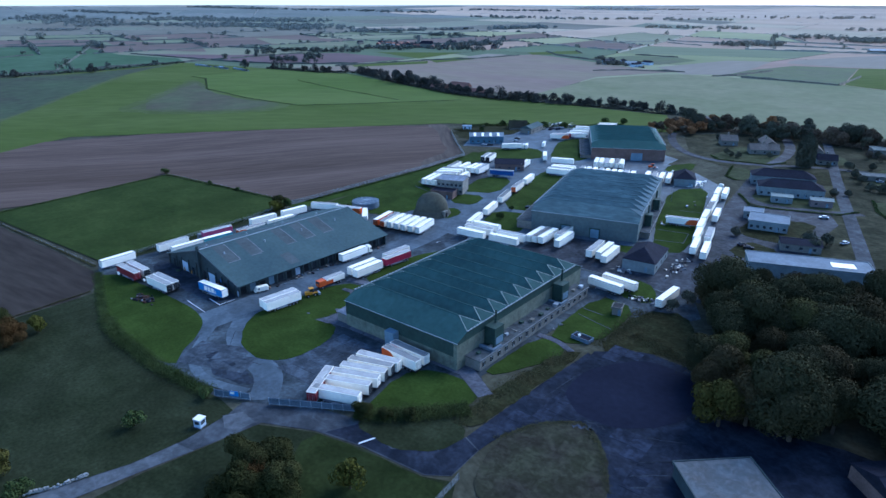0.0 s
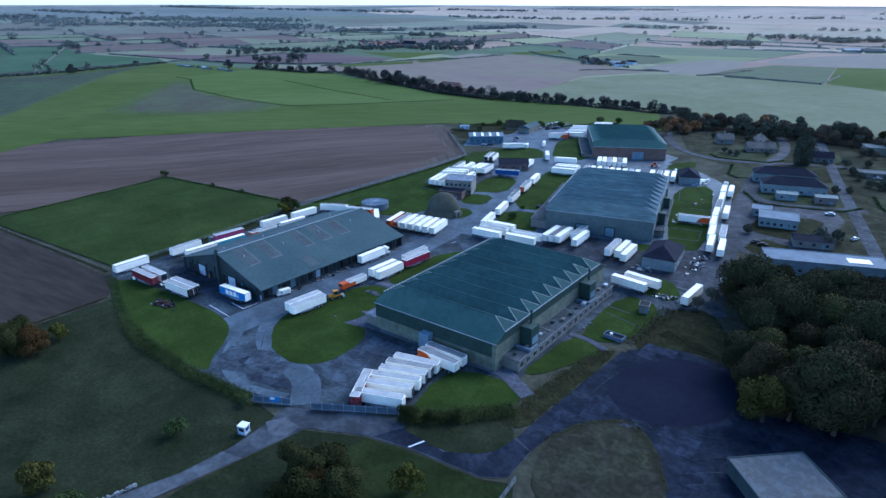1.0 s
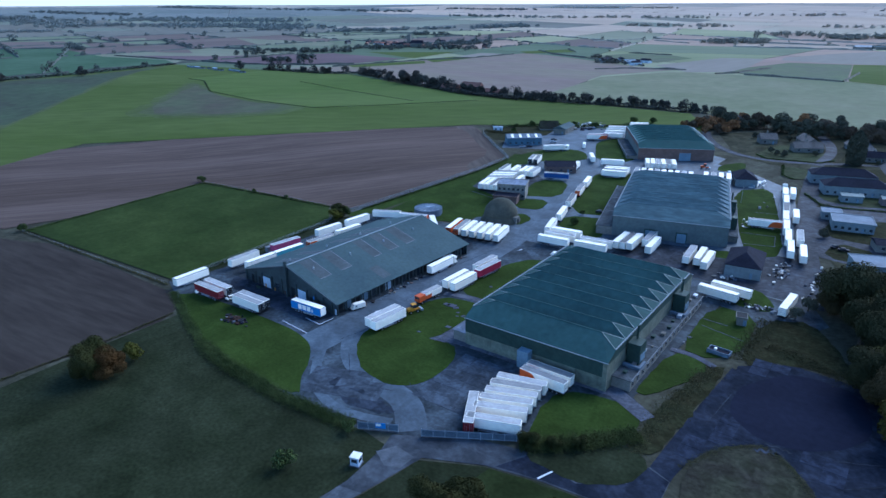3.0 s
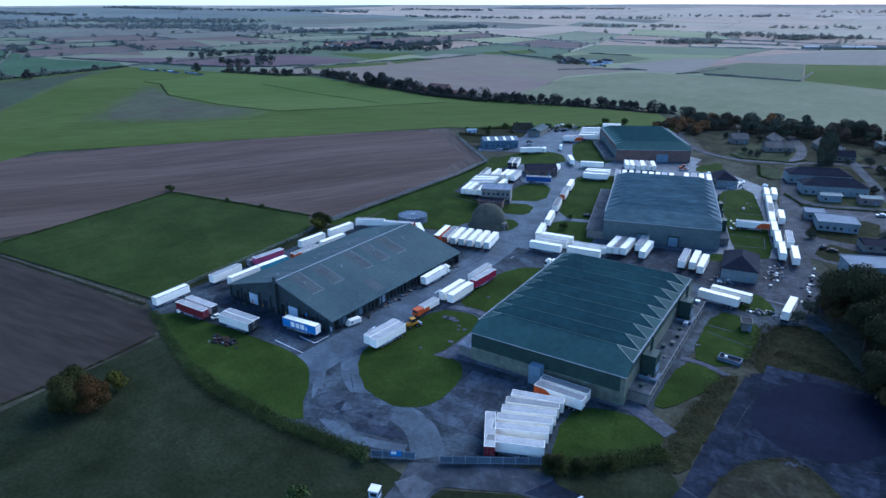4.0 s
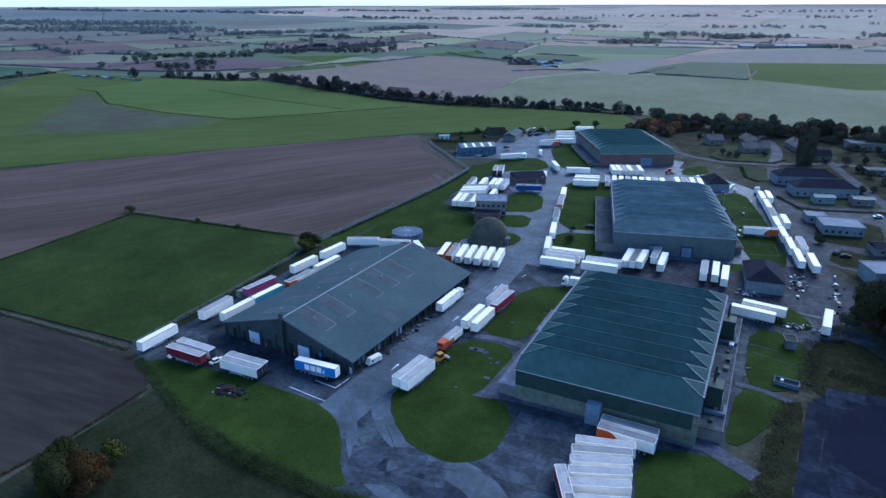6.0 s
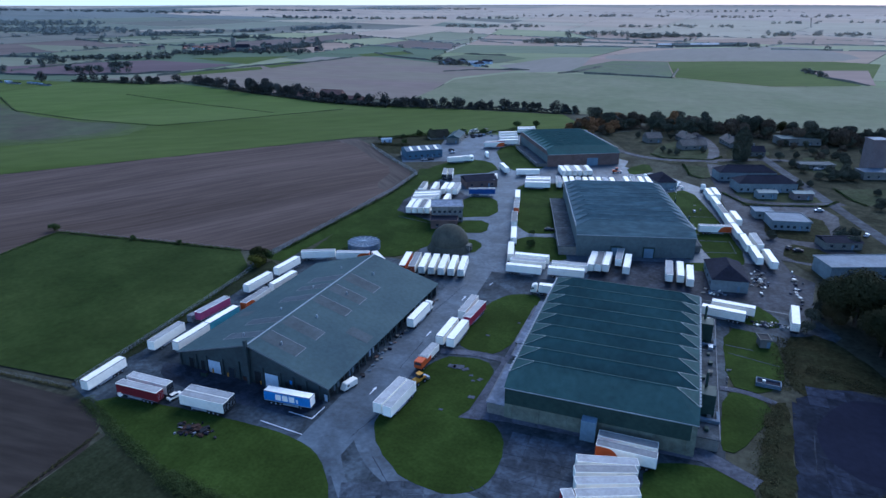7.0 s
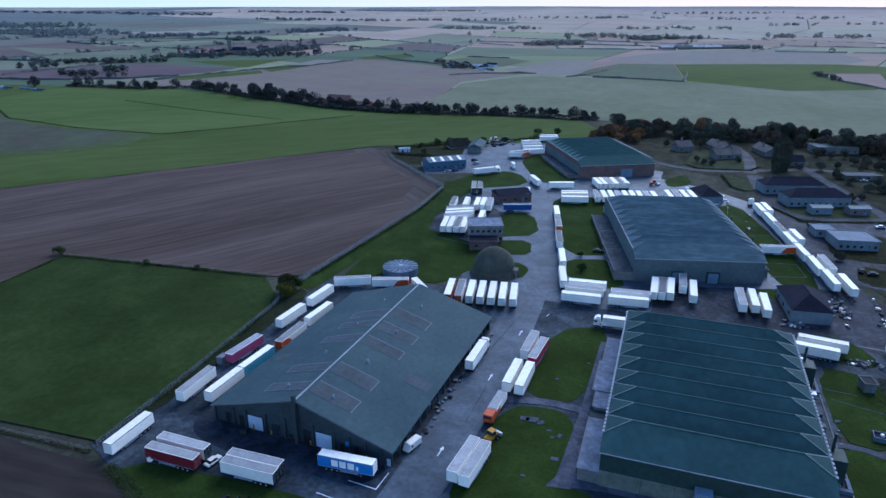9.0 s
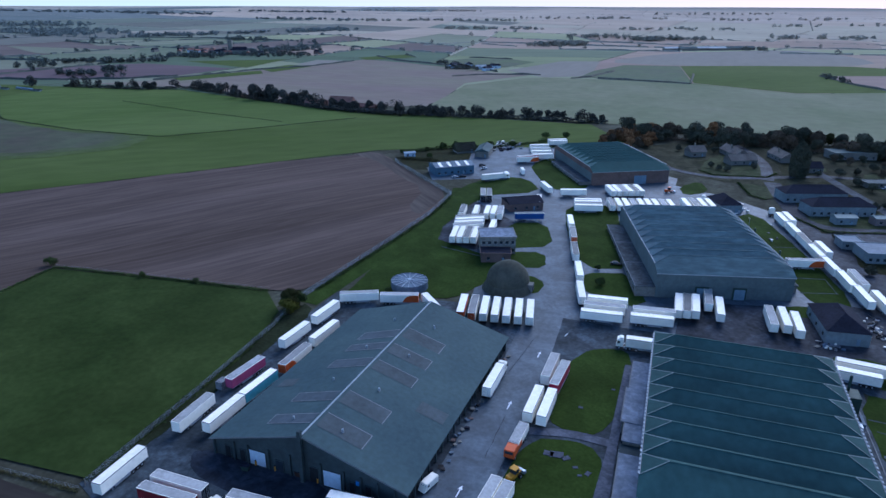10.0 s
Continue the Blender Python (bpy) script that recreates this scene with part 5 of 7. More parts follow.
building("farm_barn", "low barn with a red tile roof", "barn", -472, 592, 4, 24, 8, 3.2, 6, M_BRICK, M_TILE, "x", 2)
building("tank_house", "small block hut with an open top on the grass", "hut", -89.3, 190.2, 15, 2.8, 3.6, 2.6, 0, M_BLOCK, M_DARK, "x", 0)


def dome():
    h = thing("training_dome", "mossy grey domed training building", "dome", pose(-211.6, 231.0, 0.1))
    bm = bmesh.new()
    bmesh.ops.create_uvsphere(bm, u_segments=40, v_segments=28, radius=8.0)
    for v in bm.verts:
        v.co.z = v.co.z * 1.0 + 2.6
        if v.co.z < 0:
            v.co.z = 0
    for f in bm.faces:
        f.smooth = True
    part("shell", bm, M_DOME, h)
    bm = bmesh.new()
    cylinder(bm, (0, 0, 0), 9.6, 2, 2.6, 40, 8.0)
    part("skirt", bm, M_DOME, h)
    part("porch", boxed((6.0, 9.6, -1.6, 1.6, 0, 3.0), bevel=0.08), M_BLOCK, h)
    part("door", boxed((9.58, 9.66, -0.6, 0.6, 0, 2.1)), M_DARK, h)


dome()


def tank():
    h = thing("round_tank", "round steel tank with radial roof beams and no cover", "tank", pose(-245.4, 216.5, 0.2))
    bm = bmesh.new()
    n, r = 36, 6.9
    ring = [[bm.verts.new((q * math.cos(2 * math.pi * i / n), q * math.sin(2 * math.pi * i / n), z)) for i in range(n)] for q, z in ((r, 0), (r, 3.0), (r - 0.2, 3.0), (r - 0.2, 0.4))]
    for a, b in zip(ring, ring[1:]):
        for i in range(n):
            bm.faces.new((a[i], a[(i + 1) % n], b[(i + 1) % n], b[i]))
    bm.faces.new(ring[3])
    bmesh.ops.recalc_face_normals(bm, faces=bm.faces[:])
    part("shell", bm, M_STEELBLUE, h)
    bm = bmesh.new()
    cylinder(bm, (0, 0, 2.7), r - 0.25, 2, 0.12, 36)
    part("cover", bm, M_STEELBLUE, h)
    for i in range(16):
        me = boxed((0.4, r, -0.07, 0.07, 3.0, 3.16))
        p = part("beam", me, M_STEEL, h)
        p.matrix_basis = pose(0, 0, 0, 0, 0, 360 / 16 * i)
    bm = bmesh.new()
    cylinder(bm, (0, 0, 2.9), 0.7, 2, 0.5, 16)
    part("hub", bm, M_STEEL, h)


tank()


def kiosk():
    h = thing("gate_kiosk", "small white security kiosk beside the lane", "kiosk", pose(-137.4, 63.0, 0.1, 0, 0, 20))
    part("body", boxed((-1.05, 1.05, -1.05, 1.05, 0.1, 2.3), bevel=0.05), M_DOOR, h)
    part("roof", boxed((-1.18, 1.18, -1.18, 1.18, 2.3, 2.46), bevel=0.05), M_WHITE, h)
    for s in (-1, 1):
        part("window", boxed((-0.7, 0.7, s * 1.07 - 0.02, s * 1.07 + 0.02, 1.0, 1.9)), M_GLASS, h)
        part("window", boxed((s * 1.07 - 0.02, s * 1.07 + 0.02, -0.7, 0.7, 1.0, 1.9)), M_GLASS, h)
    part("plinth", boxed((-1.3, 1.3, -1.3, 1.3, 0, 0.1)), M_CONCRETE, h)


kiosk()


def gate(p, q, n, label, sign=None):
    a, b = Vector(p), Vector(q)
    d = b - a
    h = thing("gate", label, "gate", pose(a.x, a.y, 0.12, 0, 0, math.degrees(math.atan2(d.y, d.x))))
    step = d.length / n
    for i in range(n):
        part("panel", boxed((i * step + 0.06, (i + 1) * step - 0.06, -0.03, 0.03, 0.15, 2.2)), M_STEELBLUE, h)
    for i in range(n + 1):
        part("post", boxed((i * step - 0.06, i * step + 0.06, -0.06, 0.06, 0, 2.4)), M_STEEL, h)
    part("rail", boxed((0, d.length, -0.07, -0.03, 2.0, 2.1), (0, d.length, -0.07, -0.03, 0.3, 0.4)), M_STEEL, h)
    if sign:
        s = part("sign", boxed((sign, sign + 2.6, -0.14, -0.09, 0.8, 2.3)), M_BLUE, h, "bright blue site notice")
        part("notice", boxed((sign + 0.2, sign + 1.4, -0.16, -0.14, 1.4, 2.1)), M_WHITETOP, s)


gate((-146.5, 72.4), (-137.8, 77.6), 4, "closed blue-grey steel gate panels with a blue notice", 4.4)
gate((-132.2, 79.8), (-113.0, 92.6), 8, "long blue-grey steel security fence at the entrance")


# ---- lorry trailers ----
def wheel_mesh(name, radius, width):
    bm = bmesh.new()
    cylinder(bm, (0, -width / 2, 0), radius, 1, width, 14)
    return mesh_of(name, bm, M_TYRE)


TYRE = wheel_mesh("tyre", 0.52, 0.42)
bm = bmesh.new()
cylinder(bm, (0, -0.23, 0), 0.27, 1, 0.46, 10)
RIM = mesh_of("rim", bm, M_STEEL)
SMALL_TYRE = wheel_mesh("car_tyre", 0.33, 0.22)
LEG = mesh_of("landing_leg", boxed((-0.08, 0.08, -0.08, 0.08, 0, 1.1), (-0.2, 0.2, -0.15, 0.15, 0, 0.06)), M_STEEL)
CHASSIS = mesh_of("chassis", boxed((-6.6, 6.6, -0.55, -0.4, 0.95, 1.2), (-6.6, 6.6, 0.4, 0.55, 0.95, 1.2), (-6.7, -6.6, -1.2, 1.2, 0.5, 0.75), (-5.4, -1.8, -1.1, 1.1, 0.55, 0.95)), M_CHASSIS)
UNDERRUN = mesh_of("side_guard", boxed((-1.4, 3.2, -1.22, -1.18, 0.5, 0.95), (-1.4, 3.2, 1.18, 1.22, 0.5, 0.95)), M_STEEL)


def wheels(h, places, tyre=TYRE, z=0.52, rim=RIM):
    for x, y in places:
        w = part("wheel", tyre, None, h)
        w.matrix_basis = pose(x, y, z)
        if rim:
            part("rim", rim, None, w)


def trailer(label, side, top, front, tail=None, livery=None, band=None, L=13.6, wide=2.55):
    """A box or curtain-sided semi-trailer, its nose towards +x."""
    h = thing("trailer", label, "trailer", None, "parked lorry trailers")
    a, w = L / 2, wide / 2
    part("body", boxed((-a, a, -w, w, 1.2, 3.96), bevel=0.04), side, h)
    part("roof", boxed((-a + 0.06, a - 0.06, -w + 0.06, w - 0.06, 3.95, 4.02)), top, h)
    part("roof_rail", boxed((-a, a, -w - 0.02, -w + 0.07, 3.88, 4.04), (-a, a, w - 0.07, w + 0.02, 3.88, 4.04), (-a - 0.02, -a + 0.07, -w, w, 3.88, 4.04), (a - 0.07, a + 0.02, -w, w, 3.88, 4.04)), M_GREYTOP if top is M_WHITETOP else M_WHITE, h)
    part("headboard", boxed((a, a + 0.05, -w + 0.04, w - 0.04, 1.2, 3.85)), front, h)
    for s in (-1, 1):
        d = part("rear_door", boxed((-a - 0.05, -a, min(s * 0.02, s * (w - 0.08)), max(s * 0.02, s * (w - 0.08)), 1.25, 3.82)), tail or front, h)
        part("lock_rod", boxed((-a - 0.09, -a - 0.05, s * 0.35 - 0.02, s * 0.35 + 0.02, 1.25, 3.82), (-a - 0.09, -a - 0.05, s * 0.8 - 0.02, s * 0.8 + 0.02, 1.25, 3.82)), M_STEEL, d)
        part("side_rail", boxed((-a, a, s * (w + 0.01) - 0.02, s * (w + 0.01) + 0.02, 1.12, 1.26)), M_STEEL, h)
        part("landing_leg", LEG, None, h).matrix_basis = pose(a - 3.2, s * 0.8, 0)
        if band:
            part("livery_band", boxed((-a + 0.3, a - 0.3, s * (w + 0.008) - 0.006, s * (w + 0.008) + 0.006, 1.3, 2.2)), band, h)
        if livery:
            bm = bmesh.new()
            n = 10
            y = s * (w + 0.012)
            pts = [(a - 0.02, y, 1.26), (a - 0.02, y, 3.84)] + [(a - 2.0 - 3.6 * (i / n) ** 0.6, y, 3.84 - 2.58 * (i / n) ** 1.7) for i in range(n + 1)]
            faces(bm, pts, tuple(range(len(pts))) if s < 0 else tuple(range(len(pts)))[::-1])
            part("livery_panel", bm, livery, h)
    part("chassis", CHASSIS, None, h).matrix_basis = Matrix.Scale(L / 13.6, 4, (1, 0, 0))
    part("side_guard", UNDERRUN, None, h)
    wheels(h, [(-a + x, s * 1.0) for x in (2.0, 3.35, 4.7) for s in (-1, 1)])
    return h


PROTO = {
    "white": trailer("white box lorry trailer parked on asphalt", M_WHITE, M_WHITETOP, M_WHITE),
    "grey": trailer("white lorry trailer with a dirty grey roof", M_WHITE, M_GREYTOP, M_WHITE),
    "red": trailer("dark red curtain-sided trailer with a grey roof", M_RED, M_GREYTOP, M_DARK, M_RED),
    "crimson": trailer("crimson curtain-sided trailer with a pale roof", M_CRIMSON, M_GREYTOP, M_CRIMSON),
    "pink": trailer("faded magenta curtain-sided trailer", M_PINK, M_PINKTOP, M_PINK),
    "teal": trailer("teal curtain-sided trailer with a white roof", M_TEAL, M_WHITETOP, M_CHASSIS),
    "navy": trailer("deep blue curtain-sided trailer with a grey roof", M_NAVY, M_GREYTOP, M_NAVY),
    "orange": trailer("white trailer with a sweeping orange nose panel", M_WHITE, M_GREYTOP, M_ORANGE, M_WHITE, M_ORANGE),
    "tail": trailer("white trailer with orange end doors", M_WHITE, M_GREYTOP, M_WHITE, M_ORANGE),
    "flame": trailer("orange trailer with a white roof beside the dome", M_ORANGE, M_WHITETOP, M_WHITE, M_ORANGE),
    # closed rear doors painted near-black for the shade of an open box
    "open": trailer("white trailer with a dull roof, its rear painted dark as if open", M_WHITE, M_GREYTOP, M_WHITE, M_DARK),
    "blue": trailer("bright blue box trailer with a white logo block", M_BLUE, M_WHITETOP, M_WHITE, M_WHITE),
}
for s in (-1, 1):
    y = s * 1.29
    for x0, x1, z0, z1 in ((-3.4, -1.8, 1.7, 3.4), (-1.4, 0.2, 1.7, 3.4), (0.6, 2.2, 1.7, 3.4), (2.7, 3.2, 1.7, 2.8)):
        part("logo_bar", boxed((x0, x1, y - 0.01, y + 0.01, z0, z1)), M_WHITETOP, PROTO["blue"])
used = set()


def park(kind, x, y, turn):
    m = lifted(pose(x, y, 0.14, 0, 0, turn), True)
    if kind in used:
        return copy_thing(PROTO[kind], m)
    used.add(kind)
    PROTO[kind].matrix_world = m
    return PROTO[kind]


def row(kinds, x0, y0, x1, y1, turn):
    """Trailers parked side by side between two places."""
    n = len(kinds)
    for i, k in enumerate(kinds):
        f = i / max(1, n - 1)
        park(k, x0 + (x1 - x0) * f, y0 + (y1 - y0) * f, turn)


# round the wide warehouse
park("white", -260.4, 96.0, 273)
park("grey", -260.6, 119.5, 273)
park("white", -253.2, 122.2, 270)
park("teal", -253.0, 136.0, 268)
park("pink", -260.8, 140.5, 266)
park("orange", -252.2, 152.4, 270)
park("white", -260.6, 164.5, 268)
park("white", -252.6, 169.0, 268)
park("white", -260.2, 182.0, 268)
park("grey", -255.9, 197.6, 28)
park("orange", -242.2, 202.0, 20)
park("white", -229.4, 201.3, -43)
park("red", -244.2, 93.2, 183)
park("open", -244.4, 97.0, 182)
park("open", -224.6, 95.8, 184)
park("open", -225.0, 98.5, 184)
park("blue", -205.6, 106.4, 6)
row(["flame", "tail", "white", "white", "white", "white", "white"], -219.0, 203.8, -196.4, 208.6, 103)
for k, x, y, a in (("grey", -181.3, 175.2, 271), ("crimson", -177.8, 172.0, 268), ("white", -181.3, 156.6, 271), ("white", -177.7, 156.4, 271), ("grey", -181.4, 117.6, 267), ("grey", -178.5, 117.2, 267)):
    park(k, x, y, a)
# along the depot road
for k, x, y in (("white", -206.1, 310.5), ("tail", -201.3, 293.0), ("grey", -195.8, 272.5), ("white", -189.2, 250.8), ("white", -184.2, 231.4)):
    park(k, x, y, 106)
row(["white", "grey", "white"], -174.0, 227.4, -173.8, 215.4, 7)
row(["grey", "white"], -157.9, 224.2, -157.9, 218.6, 8)
row(["white", "grey", "white"], -150.8, 233.6, -145.3, 235.2, 273)
park("grey", -141.7, 243.0, 274)
park("white", -137.6, 236.0, 274)
row(["grey", "white"], -121.7, 234.8, -117.7, 235.6, 276)
park("white", -114.0, 233.2, 275)
park("white", -101.3, 204.4, 176)
park("white", -98.4, 210.0, 176)
park("white", -79.6, 209.0, 88)
# before the green hangar
park("red", -126.9, 93.0, 120)
for k, x, y, a in (("grey", -119.7, 92.4, 203), ("open", -121.1, 97.4, 205), ("grey", -122.0, 101.3, 205), ("open", -122.8, 104.9, 204), ("open", -123.6, 108.4, 202), ("grey", -123.8, 111.6, 197)):
    park(k, x, y, a)
park("orange", -120.4, 117.3, 181)
park("grey", -120.6, 121.0, 182)
# the long line beside the grass
for k, x, y in (("white", -112.5, 354.0), ("white", -109.3, 356.4), ("white", -108.6, 338.5), ("grey", -105.2, 323.5), ("white", -102.2, 309.3), ("white", -99.0, 315.0), ("white", -98.6, 294.6), ("white", -94.8, 280.5), ("grey", -90.6, 283.0), ("white", -90.9, 266.5), ("white", -85.6, 263.6)):
    park(k, x, y, 283)
park("orange", -107.8, 295.0, 17)
# behind the grey hangar
row(["white", "white", "grey", "white"], -205.0, 348.0, -202.6, 337.4, 18)
row(["grey"] + ["white", "white", "grey", "white", "white", "white", "grey", "white"], -193.0, 348.0, -164.0, 357.0, 107)
row(["white", "grey", "white", "white"], -157.0, 362.5, -145.5, 367.0, 107)
row(["white", "white", "grey", "white", "grey", "white"], -197.3, 374.8, -183.0, 381.6, 114)
park("white", -215.8, 363.6, 22)
park("white", -232.2, 368.0, 303)
row(["white", "grey", "white", "white"], -263.8, 474.5, -253.8, 445.0, 29)
park("crimson", -262.0, 436.5, 42)
park("orange", -260.5, 431.5, 30)
row(["white", "white"], -256.4, 500.0, -254.6, 494.0, 29)
# the yard by the blockhouse
park("open", -260.4, 340.0, 109)
park("open", -257.2, 341.2, 109)
park("white", -229.4, 339.6, 281)
park("navy", -227.0, 312.6, 23)
row(["grey", "white"], -259.6, 306.6, -253.2, 308.4, 283)
row(["white", "white", "grey"], -247.8, 310.0, -241.6, 312.0, 282)
row(["grey", "white", "white", "grey"], -252.4, 298.0, -248.6, 285.2, 31)
row(["white", "white", "grey", "white"], -250.4, 273.0, -241.6, 275.6, 102)
park("white", -238.0, 288.6, 281)


# ---- lorries, vans, cars, machines ----
def tractor(label, colour, m, group="lorry cabs"):
    """A lorry's tractor unit, nose towards +x, its fifth wheel at the origin."""
    h = thing("lorry_cab", label, "lorry cab", m, group, tilt=True)
    bm = boxed((1.9, 4.1, -1.24, 1.24, 0.9, 3.5), bevel=0.12)
    for v in bm.verts:
        if v.co.z > 2.0 and v.co.x > 3.5:
            v.co.x -= 0.25 * (v.co.z - 2.0)
    part("cab", bm, colour, h)
    part("roof_fairing", boxed((1.95, 3.2, -1.0, 1.0, 3.5, 3.95), bevel=0.15), colour, h)
    part("windscreen", boxed((3.72, 3.98, -1.05, 1.05, 2.1, 2.9)), M_GLASS, h)
    for s in (-1, 1):
        part("side_window", boxed((2.9, 3.6, s * 1.245 - 0.015, s * 1.245 + 0.015, 2.1, 2.85)), M_GLASS, h)
        part("mirror", boxed((3.6, 3.75, s * 1.42 - 0.1, s * 1.42 + 0.1, 2.0, 2.8)), M_CHASSIS, h)
        part("fuel_tank", boxed((0.6, 1.8, s * 0.95 - 0.25, s * 0.95 + 0.25, 0.5, 1.0), bevel=0.05), M_STEEL, h)
        part("headlight", boxed((4.08, 4.14, s * 0.9 - 0.2, s * 0.9 + 0.2, 0.95, 1.2)), M_STEEL, h)
    part("chassis", boxed((-1.2, 4.0, -0.45, 0.45, 0.6, 1.0)), M_CHASSIS, h)
    part("grille", boxed((4.09, 4.13, -0.8, 0.8, 1.1, 1.8)), M_CHASSIS, h)
    wheels(h, [(3.1, -1.0), (3.1, 1.0), (-0.2, -1.0), (-0.2, 1.0), (0.9, -1.0), (0.9, 1.0)])
    return h


def artic(kind, x, y, turn, colour=None, label="white lorry cab coupled to its trailer"):
    park(kind, x, y, turn)
    a = radians(turn)
    tractor(label, colour or M_WHITE, pose(x + 5.6 * math.cos(a), y + 5.6 * math.sin(a), 0.14, 0, 0, turn))


artic("white", -194.5, 163.4, 91)
artic("white", -156.6, 201.0, 186)
artic("white", -267.8, 379.4, 43)
tractor("white lorry cab parked at the row's end", M_WHITE, pose(-115.5, 366, 0.14, 0, 0, 100))
tractor("white lorry cab parked behind the hangar", M_WHITE, pose(-151, 378, 0.14, 0, 0, 30))


def tipper():
    h = thing("tipper_lorry", "orange and white lorry with a grey sheeted body", "lorry", pose(-181.2, 140.4, 0.14, 0, 0, 268))
    part("body", boxed((-6.0, 2.6, -1.25, 1.25, 1.2, 3.4), bevel=0.06), M_WHITE, h)
    part("sheet", boxed((-5.9, 2.5, -1.15, 1.15, 3.38, 3.5)), M_GREYTOP, h)
    part("nose", boxed((2.6, 5.8, -1.27, 1.27, 1.0, 3.2), bevel=0.12), M_ORANGE, h)
    for s in (-1, 1):
        part("side_panel", boxed((-0.5, 2.7, s * 1.27 - 0.015, s * 1.27 + 0.015, 1.2, 2.6)), M_ORANGE, h)
    part("windscreen", boxed((5.76, 5.83, -1.0, 1.0, 2.1, 2.9)), M_GLASS, h)
    part("chassis", boxed((-5.9, 5.6, -0.5, 0.5, 0.6, 1.2)), M_CHASSIS, h)
    wheels(h, [(x, s * 1.0) for x in (4.4, -2.6, -3.9) for s in (-1, 1)])


tipper()


def loader(x, y, turn, label, m=M_YELLOW):
    h = thing("loading_shovel", label, "machine", pose(x, y, 0.14, 0, 0, turn))
    part("body", boxed((-2.2, 0.4, -0.8, 0.8, 0.8, 1.9), bevel=0.12), m, h)
    part("cab", boxed((-0.6, 0.9, -0.75, 0.75, 1.6, 3.0), bevel=0.08), M_GLASS, h)
    part("cab_roof", boxed((-0.7, 1.0, -0.85, 0.85, 3.0, 3.12), bevel=0.03), m, h)
    part("boom", boxed((0.6, 2.6, -0.35, -0.15, 0.9, 1.2), (0.6, 2.6, 0.15, 0.35, 0.9, 1.2)), m, h)
    part("bucket", boxed((2.5, 3.3, -1.1, 1.1, 0.25, 1.1), bevel=0.08), M_STEEL, h)
    wheels(h, [(1.2, -0.9), (1.2, 0.9), (-1.4, -0.9), (-1.4, 0.9)])


loader(-178.6, 129.4, 70, "small yellow loading shovel by the trailers")
loader(-167.5, 392.5, 20, "orange loading machine before the far hangar", M_ORANGE)


def van(x, y, turn, colour, label, L=5.2, hgt=2.2):
    h = thing("van", label, "van", pose(x, y, 0.14, 0, 0, turn))
    bm = boxed((-L / 2, L / 2, -0.95, 0.95, 0.4, hgt), bevel=0.12)
    for v in bm.verts:
        if v.co.z > 1.1 and v.co.x > L / 2 - 0.9:
            v.co.x -= 0.85 * (v.co.z - 1.1) / (hgt - 1.1) * 1.2
    part("body", bm, colour, h)
    part("windscreen", boxed((L / 2 - 1.05, L / 2 - 0.75, -0.8, 0.8, 1.25, 1.85)), M_GLASS, h)
    for s in (-1, 1):
        part("side_window", boxed((L / 2 - 1.9, L / 2 - 1.2, s * 0.955 - 0.012, s * 0.955 + 0.012, 1.2, 1.8)), M_GLASS, h)
    wheels(h, [(L * 0.32, -0.82), (L * 0.32, 0.82), (-L * 0.3, -0.82), (-L * 0.3, 0.82)], SMALL_TYRE, 0.33, None)


def car(x, y, turn, colour, label):
    h = thing("car", label, "car", pose(x, y, 0.14, 0, 0, turn))
    part("body", boxed((-2.1, 2.1, -0.88, 0.88, 0.35, 0.95), bevel=0.12), colour, h)
    bm = boxed((-1.5, 0.9, -0.78, 0.78, 0.93, 1.45), bevel=0.05)
    for v in bm.verts:
        if v.co.z > 1.2:
            v.co.x *= 0.75
            v.co.y *= 0.86
    part("cabin", bm, M_GLASS, h)
    part("roof", boxed((-1.1, 0.65, -0.64, 0.64, 1.44, 1.49)), colour, h)
    wheels(h, [(1.3, -0.8), (1.3, 0.8), (-1.3, -0.8), (-1.3, 0.8)], SMALL_TYRE, 0.33, None)


van(-195.4, 119.6, 255, M_WHITE, "white panel van beside the warehouse")
van(-262.0, 389.5, 300, M_WHITE, "white box van on the depot road", 6.5, 3.0)
van(-255.8, 402.5, 295, M_WHITE, "white box van on the depot road", 7.0, 3.2)
car(-178.2, 270.0, 10, M_CHASSIS, "black car parked on the path")
car(-291, 376.5, 40, M_STEEL, "silver car outside the workshop")
car(-287.5, 379.5, 40, M_CHASSIS, "dark car outside the workshop")
car(-282, 404, 60, M_STEEL, "pale car parked by the workshop")
car(-286, 412, 20, M_CHASSIS, "dark car parked by the workshop")
car(-74.0, 284.5, 15, M_CHASSIS, "dark car on the rough car park")
car(-77.5, 286.5, 70, M_CHASSIS, "dark car on the rough car park")
for x, y, a in ((-52, 448, 20), (-47, 452, 20), (-60, 352, 200), (-44, 318, 70)):
    car(x, y, a, M_STEEL, "pale car parked by the buildings")


# ---- trees and hedges ----
def blades(verts, tris, centre, size, rnd, up=0.5, face=None):
    """One leaf clump: a bent pair of triangles, turned at random or roughly facing outwards."""
    d = Vector((rnd.gauss(0, 1), rnd.gauss(0, 1), rnd.gauss(0, up))).normalized()
    if face:
        f = (face + Vector((rnd.gauss(0, 0.28), rnd.gauss(0, 0.28), rnd.gauss(0, 0.28)))).normalized()
        d = d.cross(f).normalized()
    e = (f if face else Vector((rnd.gauss(0, 1), rnd.gauss(0, 1), rnd.gauss(0, 1)))).cross(d).normalized()
    n = len(verts)
    c = Vector(centre)
    k = d.cross(e) * size * 0.25
    verts += [c - d * size, c + e * size * 0.6 + k, c + d * size, c - e * size * 0.6 + k]
    tris += [(n, n + 1, n + 2), (n, n + 2, n + 3)]


